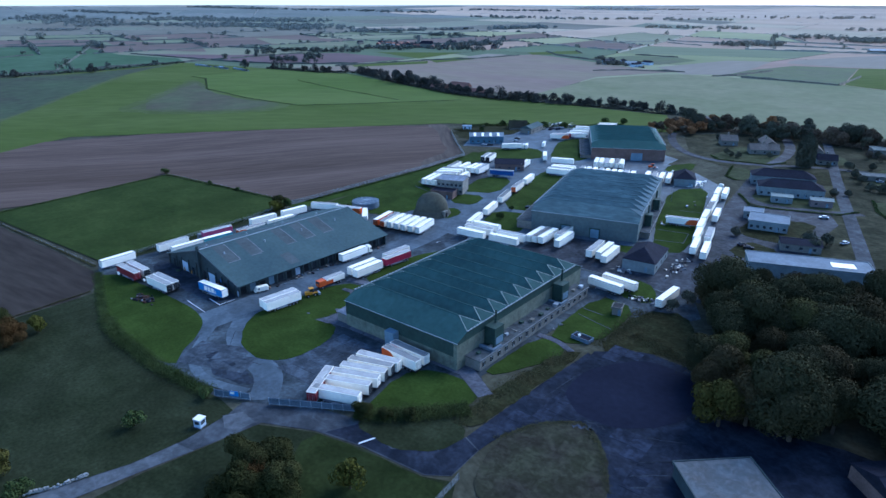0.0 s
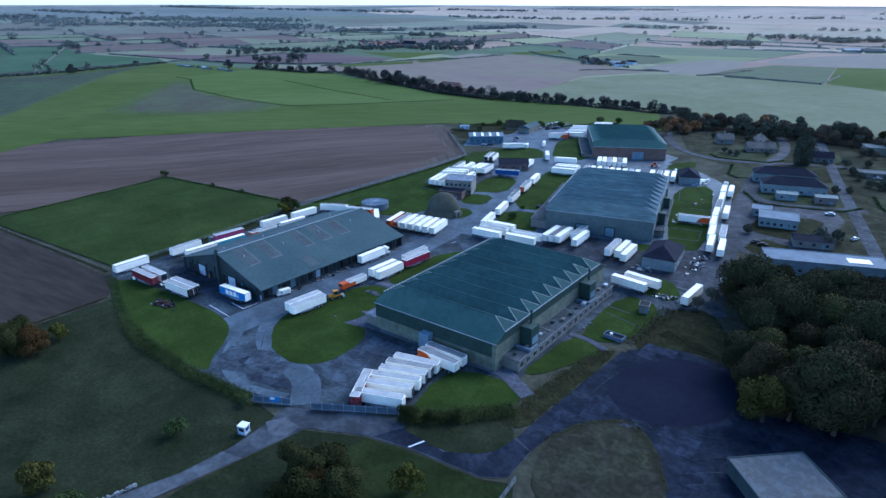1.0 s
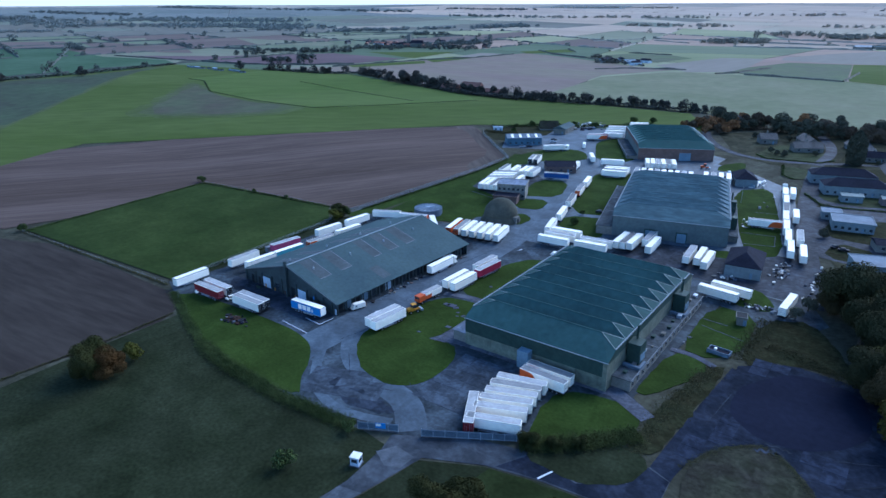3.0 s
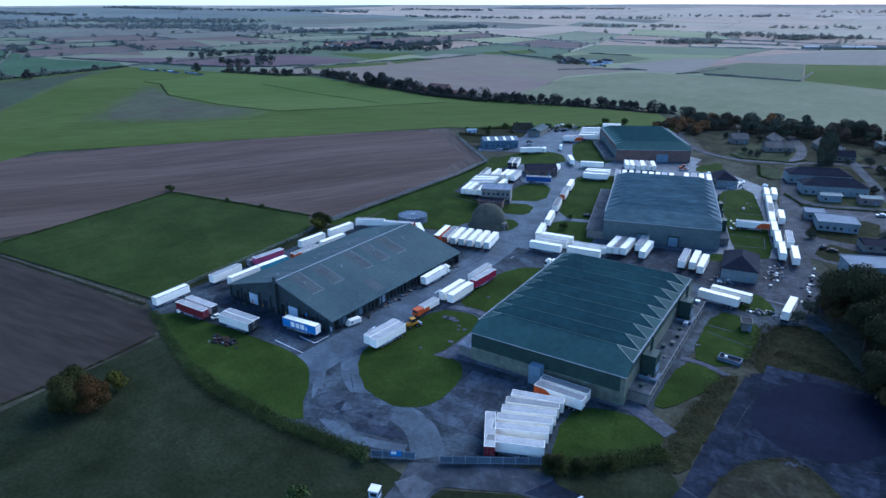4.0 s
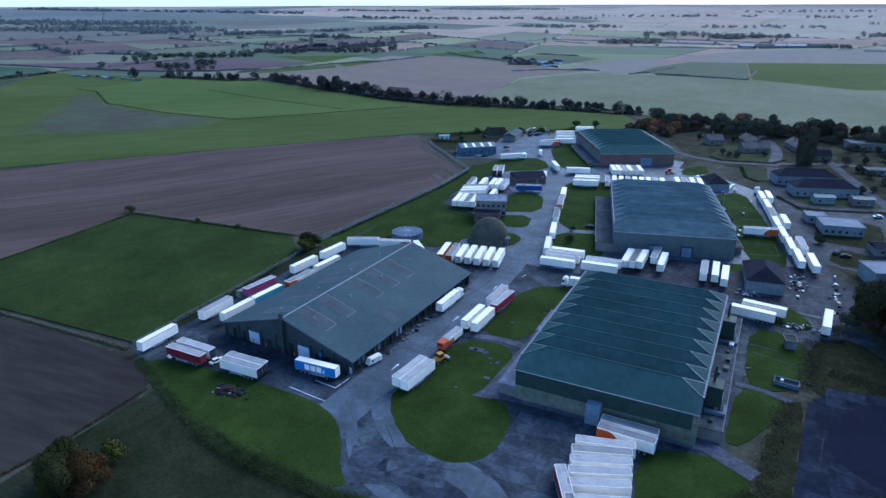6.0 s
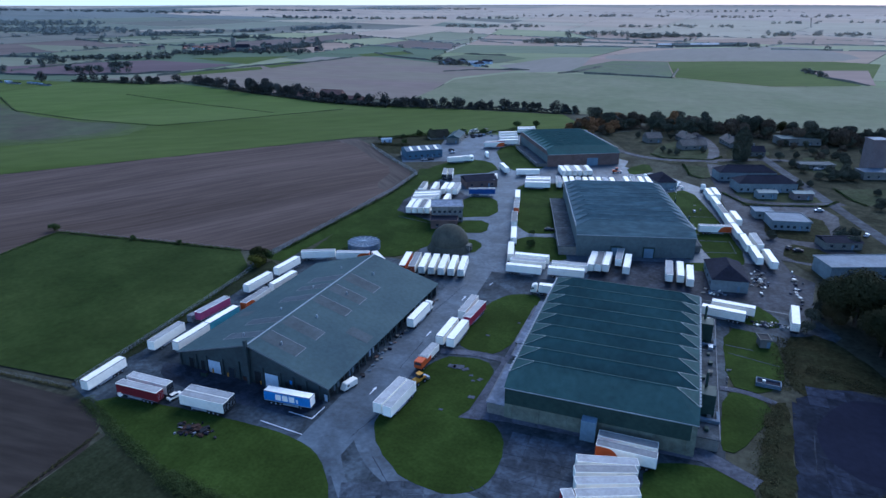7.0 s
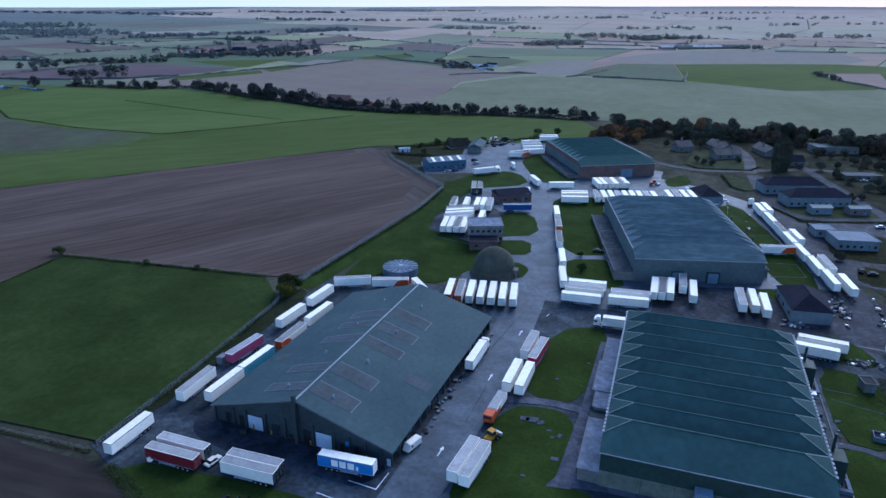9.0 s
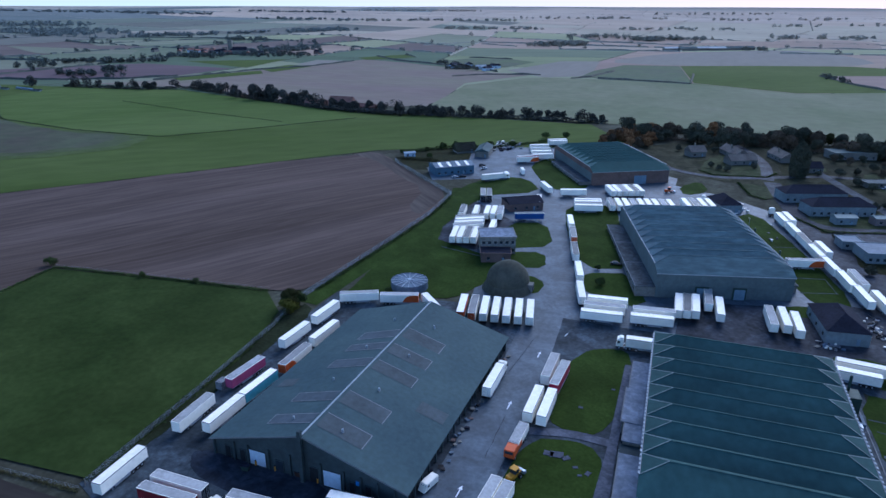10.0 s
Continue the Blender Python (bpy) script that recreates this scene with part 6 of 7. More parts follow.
def cloud(name, verts, tris, material):
    me = bpy.data.meshes.new(name)
    me.from_pydata([tuple(v) for v in verts], [], tris)
    me.materials.append(material)
    return me


def crown_mesh(seed, material, radius, height, low, count, size, lobes=9):
    """A broadleaf crown: leaf clumps spread over uneven lobes."""
    rnd = random.Random(seed)
    verts, tris = [], []
    centres = []
    for i in range(lobes):
        a = 2 * math.pi * i / lobes * 1.7 + rnd.uniform(-0.5, 0.5)
        f = rnd.uniform(0.15, 0.66) if i else 0.0
        z = low + (height - low) * (rnd.uniform(0.2, 0.78) if i else 0.72)
        r = radius * rnd.uniform(0.34, 0.52) * (1.15 if i == 0 else 1) * (1.22 if lobes < 8 else 1)
        centres.append((Vector((radius * f * math.cos(a), radius * f * math.sin(a), z)), r))
    for i in range(count):
        c, r = centres[rnd.randrange(lobes)]
        d = Vector((rnd.gauss(0, 1), rnd.gauss(0, 1), rnd.gauss(0.25, 0.9))).normalized()
        p = c + d * r * rnd.uniform(0.72, 1.08)
        p.z = max(low * 0.6, c.z + (p.z - c.z) * 0.9)
        blades(verts, tris, p, size * rnd.uniform(0.6, 1.3), rnd, 0.5, d)
    return cloud("crown", verts, tris, material)


def trunk_mesh(seed, height, radius, limbs=5):
    rnd = random.Random(seed)
    bm = bmesh.new()
    cylinder(bm, (0, 0, 0), radius, 2, height * 0.75, 8, radius * 0.4)
    for i in range(limbs):
        a, z = rnd.uniform(0, 6.28), height * rnd.uniform(0.28, 0.6)
        d = Vector((math.cos(a), math.sin(a), 1.0)).normalized()
        e = Vector((-math.sin(a), math.cos(a), 0))
        f = d.cross(e)
        ln = height * rnd.uniform(0.2, 0.32)
        ring = []
        for q, r in ((Vector((0, 0, z)), radius * 0.4), (Vector((0, 0, z)) + d * ln, radius * 0.12)):
            ring.append([bm.verts.new(q + (e * math.cos(t) + f * math.sin(t)) * r) for t in (0, 1.57, 3.14, 4.71)])
        for j in range(4):
            bm.faces.new((ring[0][j], ring[0][(j + 1) % 4], ring[1][(j + 1) % 4], ring[1][j]))
    return mesh_of("trunk", bm, M_BARK)


TREES = {}


def tree_kind(key, label, material, radius, height, low, count, size, seeds=(1, 2, 3), name="tree"):
    made = []
    for s in seeds:
        t = thing(name, label, name, None, name + "s about the place")
        part("trunk", trunk_mesh(s * 7 + 1, height, radius * 0.07), M_BARK, t)
        part("crown", crown_mesh(s * 13 + len(key), material, radius, height, low, count, size, 13 if s > 10 else 7 if key in ("dark", "brown", "olive") else 9), material, t)
        made.append([t, False])
    TREES[key] = made


PLANT = random.Random(21)


def plant(key, x, y, scale=1.0, z=0.1):
    slot = PLANT.choice(TREES[key])
    s = scale * PLANT.uniform(0.9, 1.1)
    m = lifted(pose(x, y, z + land(x, y), 0, 0, PLANT.uniform(0, 360))) @ Matrix.Diagonal((s, s, s * PLANT.uniform(0.92, 1.08), 1))
    if slot[1]:
        ob = copy_thing(slot[0], Matrix())
    else:
        ob, slot[1] = slot[0], True
    ob.matrix_basis = m
    return ob


tree_kind("dark", "large dark green broadleaf tree in the wood", M_LEAF, 7.2, 14.0, 2.0, 15000, 0.30)
tree_kind("brown", "broadleaf tree turning brown in the wood", M_LEAFB, 7.0, 13.0, 2.0, 15000, 0.30)
tree_kind("olive", "broadleaf tree with olive-green leaves in the wood", M_LEAFOL, 7.0, 13.5, 2.0, 15000, 0.30, (2, 5))
tree_kind("yellow", "broadleaf tree with yellow-green autumn leaves", M_LEAFY, 5.4, 10.5, 0.3, 4200, 0.40)
tree_kind("russet", "broadleaf tree with russet autumn leaves", M_LEAFO, 5.0, 10.5, 1.5, 3000, 0.42)
tree_kind("bush", "rounded dark green bush", M_HEDGE, 2.6, 3.6, 0.4, 900, 0.28, (1, 2), "bush")
tree_kind("shrub", "dark rounded shrub among the old buildings", M_BELT, 2.6, 3.6, 0.4, 900, 0.28, (3, 4), "bush")
tree_kind("gold", "small bush with yellow leaves", M_LEAFGOLD, 2.6, 4.2, 0.5, 900, 0.28, (1,), "bush")
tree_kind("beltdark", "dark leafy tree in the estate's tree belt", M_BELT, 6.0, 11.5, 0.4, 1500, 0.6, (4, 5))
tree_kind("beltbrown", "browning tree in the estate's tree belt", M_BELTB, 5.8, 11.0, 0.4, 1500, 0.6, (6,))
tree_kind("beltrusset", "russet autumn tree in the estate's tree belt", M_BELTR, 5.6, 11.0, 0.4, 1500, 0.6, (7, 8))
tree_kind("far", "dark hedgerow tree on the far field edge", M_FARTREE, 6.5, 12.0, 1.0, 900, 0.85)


tree_kind("soft", "spreading green tree with browning leaves beside the lane", M_LEAFG, 6.2, 10.5, 0.3, 15000, 0.24, (11, 12))
tree_kind("softbrown", "spreading tree with brown and orange leaves", M_LEAFO, 5.8, 10.5, 0.3, 14000, 0.24, (13,))


def conifer():
    t = thing("conifer", "tall dark column-shaped conifer", "tree", pose(-96.5, 462, 0.1))
    rnd = random.Random(4)
    verts, tris = [], []
    for i in range(5200):
        z = rnd.uniform(0.3, 21)
        r = 5.2 * min(1, (21 - z) / 7) ** 0.7 * (0.75 + 0.25 * min(1, z / 4)) * rnd.uniform(0.75, 1.05)
        a = rnd.uniform(0, 6.283)
        blades(verts, tris, (r * math.cos(a), r * math.sin(a), z), rnd.uniform(0.4, 0.8), rnd, 1.0)
    part("crown", cloud("crown", verts, tris, M_BELT), M_BELT, t)
    bm = bmesh.new()
    cylinder(bm, (0, 0, 0), 0.4, 2, 18, 8, 0.1)
    part("trunk", bm, M_BARK, t)


conifer()

# the wood beside the apron
WOOD = random.Random(5)
spots = []
for _ in range(4000):
    x, y = WOOD.uniform(-80, 40), WOOD.uniform(150, 262)
    edge_w = -40 - (y - 150) * 0.36 if y < 225 else -68 + (y - 225) * 0.2
    if x < edge_w or y < 149 + max(0, (x + 36)) * 0.5 or x > 45 or y > 230 + (x + 68) * 0.5:
        continue
    if all((x - a) ** 2 + (y - b) ** 2 > 78 for a, b in spots):
        spots.append((x, y))
for x, y in spots[:110]:
    brim = y > 214 + (x + 68) * 0.5 or x < -64
    plant(WOOD.choice(("dark", "dark", "olive", "brown")), x, y, WOOD.uniform(0.75, 0.95) if brim else WOOD.uniform(1.0, 1.4))
plant("yellow", -40.2, 149.4, 1.3)
plant("olive", -36.5, 200.0, 1.35)
plant("dark", -28.0, 156.0, 1.25)
plant("brown", -46.0, 160.0, 0.9)
plant("dark", -52.0, 168.0, 0.9)
plant("russet", -23, 206, 1.5)
plant("brown", -68, 214, 0.7)
# single trees and bushes
plant("soft", -107.0, 64.0, 0.85)
plant("soft", -100.5, 60.5, 0.95)
plant("softbrown", -107.5, 60.0, 0.9)
plant("soft", -112.5, 60.5, 0.9)
plant("soft", -109.0, 66.0, 0.8)
plant("soft", -105.0, 53.5, 0.95)
plant("gold", -92.1, 73.3, 1.5)
plant("softbrown", -220, 45.5, 0.95)
plant("soft", -226.5, 44.0, 0.95)
plant("soft", -222, 41.0, 0.9)
plant("bush", -231, 47.5, 1.1)
plant("gold", -222.5, 54, 1.2)
plant("yellow", -154, 22, 0.8)
plant("bush", -143, 24, 1.1)
plant("bush", -147.5, 70.5, 0.8)
plant("soft", -276, 185, 0.62)
plant("bush", -276, 184, 1.5)
plant("gold", -274, 180, 1.3)
plant("bush", -275, 188, 1.3)
plant("soft", -109.5, 92.5, 0.42)
plant("soft", -105.0, 96.0, 0.36)
plant("soft", -100.0, 100.0, 0.3)
plant("bush", -388, 179.5, 0.9)
plant("bush", -345, 185, 0.55)
plant("bush", -322, 189, 0.6)
plant("bush", -375.5, 79.5, 0.9)
plant("bush", -184, 262, 0.6)
plant("bush", -180, 246.5, 0.9)
plant("bush", -149.7, 52.1, 1.0)
for x, y, k in ((-250, 208, 0.6), (-330, 452, 1.2), (-322, 458, 1.3), (-310, 458, 1.2), (-338, 440, 0.9), (-300, 470, 1.2), (-285, 478, 1.1), (-270, 520, 1.3), (-255, 525, 1.2), (-350, 425, 0.8), (-327, 420, 1.0), (-90, 340, 1.2), (-56, 308, 1.5), (-50, 312, 1.4), (-52, 300, 1.3), (-84, 298, 1.0), (-74, 214, 1.2), (-71, 222, 1.4), (-76, 205, 1.0), (-121, 474, 1.0), (-147, 466, 0.9), (-84, 470, 0.9), (-60, 440, 1.3), (-46, 440, 1.6), (-38, 436, 1.6), (-34, 470, 1.8), (-66, 452, 1.4)):
    plant("shrub" if x > -150 else "bush", x, y, k)
# tree belt behind the estate
BELT = random.Random(9)
for i in range(74):
    f = i / 73
    x, y = -216 + 200 * f + BELT.uniform(-4, 4), 545 + 26 * math.sin(f * 3.1) - 10 * f + BELT.uniform(-16, 14)
    plant(BELT.choice(("beltdark", "beltbrown", "beltdark", "beltrusset" if f < 0.35 else "beltbrown")), x, y, BELT.choice((0.7, 0.85, 1.0, 1.15)))
for i in range(20):
    plant(BELT.choice(("beltrusset", "beltrusset", "beltbrown")), -222 + BELT.uniform(-4, 34), 512 + BELT.uniform(-8, 45), BELT.uniform(0.6, 0.8))
for i in range(12):
    plant("beltdark", -22 + BELT.uniform(0, 110), 540 + BELT.uniform(-50, 40), BELT.uniform(0.5, 0.8))
for x, y in ((-168, 512), (-148, 516), (-143, 520), (-72, 515), (-60, 510), (-52, 515), (-44, 500), (-30, 510), (-20, 500), (-48, 478), (-36, 484), (-34, 440), (-16, 420), (-44, 425), (-26, 395), (-12, 400), (-30, 365), (-14, 360), (-20, 330), (-5, 330), (-10, 300)):
    plant(BELT.choice(("beltdark", "beltdark", "beltbrown")), x + BELT.uniform(-2, 2), y + BELT.uniform(-2, 2), BELT.uniform(0.35, 0.6))
for x, y, k in ((-150, 537, 0.8), (-141, 541, 1.05), (-133, 544, 1.0), (-125, 547, 1.05), (-117, 551, 0.9), (-104, 570, 0.9), (-97, 572, 1.1), (-88, 560, 0.8), (-29, 562, 0.9), (-20, 560, 1.1), (-11, 552, 1.0), (-2, 556, 1.1)):
    plant("beltdark", x, y, k)
for x, y in ((-76, 570), (-66, 578), (-36, 556)):
    plant("soft", x, y, 0.75)
for x, y, k in ((-70, 524, 0.9), (-66, 521, 1.0), (-51, 494, 1.3), (-44, 490, 1.5), (-38, 486, 1.4), (-73, 470, 1.3), (-62, 480, 1.2), (-53, 425, 1.3), (-47, 424, 1.5), (-41, 425, 1.6), (-35, 428, 1.5), (-36, 452, 1.3), (-142, 462, 1.1), (-137, 460, 1.2), (-82, 388, 1.0), (-66, 398, 1.2), (-60, 404, 0.9)):
    plant("shrub", x, y, k)
# hedge trees on the far side of the meadow
LINE = [(-905, 607), (-795, 622), (-745, 652), (-600, 606), (-500, 580), (-420, 579), (-357, 590), (-323, 599), (-235, 607)]


def along(points, f):
    p = [Vector(q) for q in points]
    ls = [(b - a).length for a, b in zip(p, p[1:])]
    d = f * sum(ls)
    for a, b, ln in zip(p, p[1:], ls):
        if d <= ln:
            return a.lerp(b, d / ln)
        d -= ln
    return p[-1]


def tree_row(line, n, name, label):
    rnd = random.Random(n)
    verts, tris = [], []
    for i in range(n):
        p = along(line, rnd.random() ** 0.9)
        x, y = p.x + rnd.uniform(-6, 6), p.y + rnd.uniform(-3, 10)
        k = (0.95 if x > -420 else 1.1) * rnd.uniform(0.55, 1.15)
        lobes = [(x + rnd.uniform(-3, 3) * k, y + rnd.uniform(-3, 3) * k, rnd.uniform(3, 8.5) * k, rnd.uniform(2.2, 4) * k) for _ in range(7)]
        for c in range(420):
            a, b, z, r = lobes[c % 7]
            d = Vector((rnd.gauss(0, 1), rnd.gauss(0, 1), rnd.gauss(0, 1))).normalized() * r * rnd.uniform(0.7, 1.05)
            blades(verts, tris, lie(a + d.x, b + d.y, max(0.4, z + d.z)), rnd.uniform(0.5, 1.0), rnd)
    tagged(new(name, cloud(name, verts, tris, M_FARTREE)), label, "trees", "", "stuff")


tree_row(LINE, 92, "hedge_trees", "line of dark hedgerow trees beyond the meadow")
for x, y, s in ((-612, 604, 1.5), (-598, 612, 1.2), (-588, 606, 1.1), (-575, 603, 1.0), (-560, 600, 1.0), (-548, 604, 1.1), (-640, 606, 1.0), (-680, 628, 0.9), (-1035, 395, 1.1), (-1055, 300, 1.1), (-940, 590, 1.2), (-465, 590, 0.8), (-455, 596, 0.8)):
    plant("far", x, y, s)


def hedge(points, width, height, per_metre, size, material, label, name="hedge"):
    rnd = random.Random(int(abs(points[0][0]) + len(points)))
    verts, tris = [], []
    p = [Vector(q) for q in points]
    for a, b in zip(p, p[1:]):
        ln = (b - a).length
        d = (b - a) / ln
        n = Vector((-d.y, d.x))
        for i in range(int(ln * per_metre)):
            s = rnd.random() * ln
            q = a + d * s
            wave = 0.75 + 0.45 * noise.noise((q.x * 0.12, q.y * 0.12, 3.0))
            q = q + n * rnd.gauss(0, 0.35) * width
            blades(verts, tris, lie(q.x, q.y, land(q.x, q.y) + 0.1 + height * wave * rnd.random() ** 0.7), size * rnd.uniform(0.6, 1.3), rnd, 0.8, Vector((rnd.gauss(0, 0.45), rnd.gauss(0, 0.45), 1)))
    return tagged(new(name, cloud(name, verts, tris, material)), label, "hedge", "", "stuff")


hedge([(-258, 87), (-234, 78), (-215, 72)], 2.4, 0.7, 150, 0.17, M_HEDGE, "low scrubby hedge along the pasture")
hedge([(-215, 72), (-200, 69.5), (-174, 69), (-149, 72)], 3.4, 1.3, 420, 0.17, M_HEDGE, "thick green hedge along the pasture")
hedge([(-385, 179), (-340, 186), (-292, 193)], 1.2, 0.9, 26, 0.4, M_HEDGE, "thin low hedge round the paddock")
hedge([(-374, 80), (-385, 179)], 1.0, 0.8, 24, 0.4, M_HEDGE, "thin low hedge round the paddock")
hedge([(-372, 79.5), (-266, 89)], 0.9, 0.5, 24, 0.25, M_WEEDS, "straggling hedge between the fields")
hedge([(-242, 78), (-240, 50), (-241, 24)], 0.8, 0.5, 24, 0.22, M_WEEDS, "straggling weeds between the fields")
hedge([(-267, 92), (-271, 150), (-276, 184)], 1.4, 0.9, 24, 0.4, M_HEDGE, "weedy strip under the fence")
hedge([(-276, 200), (-275, 250), (-274.5, 300), (-278, 338)], 1.4, 0.8, 20, 0.4, M_HEDGE, "weedy strip under the fence")
hedge([(-112, 92), (-104, 98), (-94, 109), (-91, 113)], 4.2, 1.7, 420, 0.2, M_SHRUB, "overgrown shrubs beside the lawn")
hedge([(-90, 106), (-90, 130), (-87, 157)], 5.0, 0.35, 60, 0.2, M_WEEDS, "tall dead weeds along the track")
hedge([(-79, 108), (-74, 121), (-66, 128), (-58, 122), (-49, 109)], 1.6, 0.4, 40, 0.14, M_WEEDS, "dead weeds at the edge of the old apron")
hedge([(-348, 410), (-322, 414), (-312, 400)], 5, 1.8, 60, 0.3, M_WEEDS, "overgrown scrub behind the workshop")
hedge([(-350, 428), (-330, 455), (-300, 466), (-270, 500), (-255, 522)], 5, 2.2, 50, 0.35, M_HEDGE, "overgrown scrub behind the workshop")
hedge([(-212, 535), (-170, 552), (-120, 556), (-60, 545), (-10, 540)], 10, 3.5, 40, 0.5, M_BELTB, "dense undergrowth in the tree belt")
for pts in ([(-106, 369), (-93, 349), (-56, 362), (-49, 374)], [(-154, 456), (-145, 445), (-114, 452), (-108, 465)], [(-131, 432), (-125, 404), (-117, 398)], [(-48, 403), (-42, 381), (-36, 371)], [(-99, 498), (-84, 474)]):
    hedge(pts, 1.2, 0.9, 30, 0.3, M_HEDGE, "low clipped hedge round a house plot")
hedge([(-84, 165), (-83, 198)], 6.0, 0.5, 60, 0.22, M_WEEDS, "brambles at the edge of the wood")
hedge([(-78, 180), (-66, 176), (-52, 172)], 5.0, 0.6, 60, 0.22, M_WEEDS, "brambles at the edge of the wood")
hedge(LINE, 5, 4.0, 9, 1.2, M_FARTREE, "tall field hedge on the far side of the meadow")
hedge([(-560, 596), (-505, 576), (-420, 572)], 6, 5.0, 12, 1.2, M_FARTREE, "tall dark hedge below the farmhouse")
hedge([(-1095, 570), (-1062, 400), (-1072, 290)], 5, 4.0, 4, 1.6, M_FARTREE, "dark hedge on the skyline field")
for pts in ([(-735, 412), (-640, 400), (-553, 405), (-515, 453), (-455, 544)], [(-736, 540), (-628, 517), (-505, 500)], [(-885, 470), (-845, 468), (-745, 413), (-730, 408)]):
    hedge(pts, 1.6, 0.6, 7, 0.45, M_BANK, "low dark bank across the meadow")


# hedges, spinneys and woods of the distance
def distance():
    rnd = random.Random(31)
    leaves = [([], []) for _ in HAZED_WOODS]

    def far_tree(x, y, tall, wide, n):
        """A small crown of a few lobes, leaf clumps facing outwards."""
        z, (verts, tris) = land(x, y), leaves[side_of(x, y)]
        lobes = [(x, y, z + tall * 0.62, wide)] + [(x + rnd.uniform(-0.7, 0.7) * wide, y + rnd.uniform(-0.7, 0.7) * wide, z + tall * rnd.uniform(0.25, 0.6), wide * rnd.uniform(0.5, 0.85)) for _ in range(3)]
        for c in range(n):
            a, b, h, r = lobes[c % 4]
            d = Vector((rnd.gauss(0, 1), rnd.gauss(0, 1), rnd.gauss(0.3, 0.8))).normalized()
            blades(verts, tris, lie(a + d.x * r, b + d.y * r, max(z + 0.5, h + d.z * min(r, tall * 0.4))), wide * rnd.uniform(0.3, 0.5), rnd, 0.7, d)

    def wood(points, deep, count, tall=11):
        """Trees scattered about a line, deep metres to each side."""
        for _ in range(count):
            p = along(points, rnd.random())
            far_tree(p.x + rnd.gauss(0, 0.5) * deep, p.y + rnd.gauss(0, 0.5) * deep, tall * rnd.uniform(0.65, 1.15), tall * rnd.uniform(0.32, 0.55), 44)

    strips = [bmesh.new() for _ in HAZED_WOODS]

    def shrub_line(a, b, k, gap=0.1):
        ln = (b - a).length
        n = max(2, int(ln / 12))
        d = (b - a) / ln
        side = Vector((-d.y, d.x))
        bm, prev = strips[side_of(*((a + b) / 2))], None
        for i in range(n + 1):
            p = a.lerp(b, i / n) + side * rnd.uniform(-1, 1)
            w, h, z = rnd.uniform(1.0, 1.9) * k, rnd.uniform(1.1, 2.6) * k, land(p.x, p.y)
            ring = [bm.verts.new(lie(p.x - side.x * w, p.y - side.y * w, z)), bm.verts.new(lie(p.x, p.y, z + h)), bm.verts.new(lie(p.x + side.x * w, p.y + side.y * w, z))]
            if prev and rnd.random() > gap:
                bm.faces.new((prev[0], ring[0], ring[1], prev[1]))
                bm.faces.new((prev[1], ring[1], ring[2], prev[2]))
            prev = ring

    for q in BORDERS:
        for a, b in zip(q, q[1:] + q[:1]):
            mid = (a + b) / 2
            far = math.hypot(mid.x - CAMP.x, mid.y - CAMP.y)
            bearing = math.degrees(math.atan2(mid.y, mid.x - CAMP.x))
            west = bearing > 125
            if rnd.random() < (0.35 if west else 0.62) or not 62 < bearing < 178 or far < 950 or (far < 1500 and mid.x > -1050):
                continue
            k = 1.0 + far / 3000
            shrub_line(a, b, k, rnd.uniform(0.0, 0.3))
            for _ in range(int((b - a).length / (90 if west else 170)) if far < 2300 else 0):
                p = a.lerp(b, rnd.random())
                far_tree(p.x, p.y, rnd.uniform(6, 11) * (1 + far / 9000), rnd.uniform(3, 5) * (1 + far / 6000), 36)
    # hedges that can be told apart
    for line in ([(-340, 955), (-318, 985), (-300, 1090)], [(-305, 968), (-205, 958), (-182, 953), (-184, 1090)], [(-504, 913), (-471, 955), (-392, 985)], [(-776, 1200), (-697, 1125), (-605, 1085), (-543, 1065), (-465, 1002)], [(-10, 1137), (15, 1031), (52, 958)], [(-855, 704), (-818, 878), (-776, 960), (-760, 1080)], [(-1010, 642), (-906, 698), (-866, 760)], [(-830, 1550), (-765, 1700)], [(-716, 1660), (-607, 1600)], [(-1360, 598), (-1010, 641)], [(-1651, 642), (-1782, 486)], [(-597, 1240), (-510, 1238)], [(-740, 1260), (-690, 1200)]):
        pts = [Vector(p) for p in line]
        for a, b in zip(pts, pts[1:]):
            shrub_line(a, b, 1.3, 0.0)
    # woods, spinneys and lines of trees: where, how deep, how many, how tall
    wood([(-2556, 951), (-2500, 1180), (-2038, 1440), (-1900, 1430)], 70, 330, 13)
    wood([(-2858, 1380), (-2295, 1749)], 150, 300, 15)
    wood([(-2350, 1300), (-2000, 1560), (-1850, 1500)], 110, 240, 13)
    wood([(-3300, 1050), (-2700, 1050)], 160, 200, 15)
    wood([(-2400, 740), (-2330, 860)], 26, 60, 11)
    wood([(-1700, 1465), (-1494, 1790)], 26, 90, 12)
    wood([(-1420, 1880), (-1330, 2050)], 45, 70, 14)
    wood([(-1390, 1510), (-1318, 1560)], 18, 26, 11)
    wood([(-1227, 805), (-1173, 852), (-1130, 880), (-1050, 930)], 9, 36, 10)
    wood([(-1187, 754), (-1146, 799)], 8, 11, 10)
    wood([(-1037, 701), (-926, 717)], 9, 17, 10)
    wood([(-1010, 755), (-985, 780)], 9, 12, 11)
    wood([(-1673, 653), (-1563, 625)], 10, 18, 12)
    wood([(-1125, 985), (-1060, 1090), (-910, 1150)], 44, 100, 9)
    wood([(-1030, 1130), (-1000, 1330)], 30, 60, 11)
    wood([(-566, 1640), (-475, 1715)], 22, 60, 12)
    wood([(-386, 1980), (-276, 2050)], 24, 44, 13)
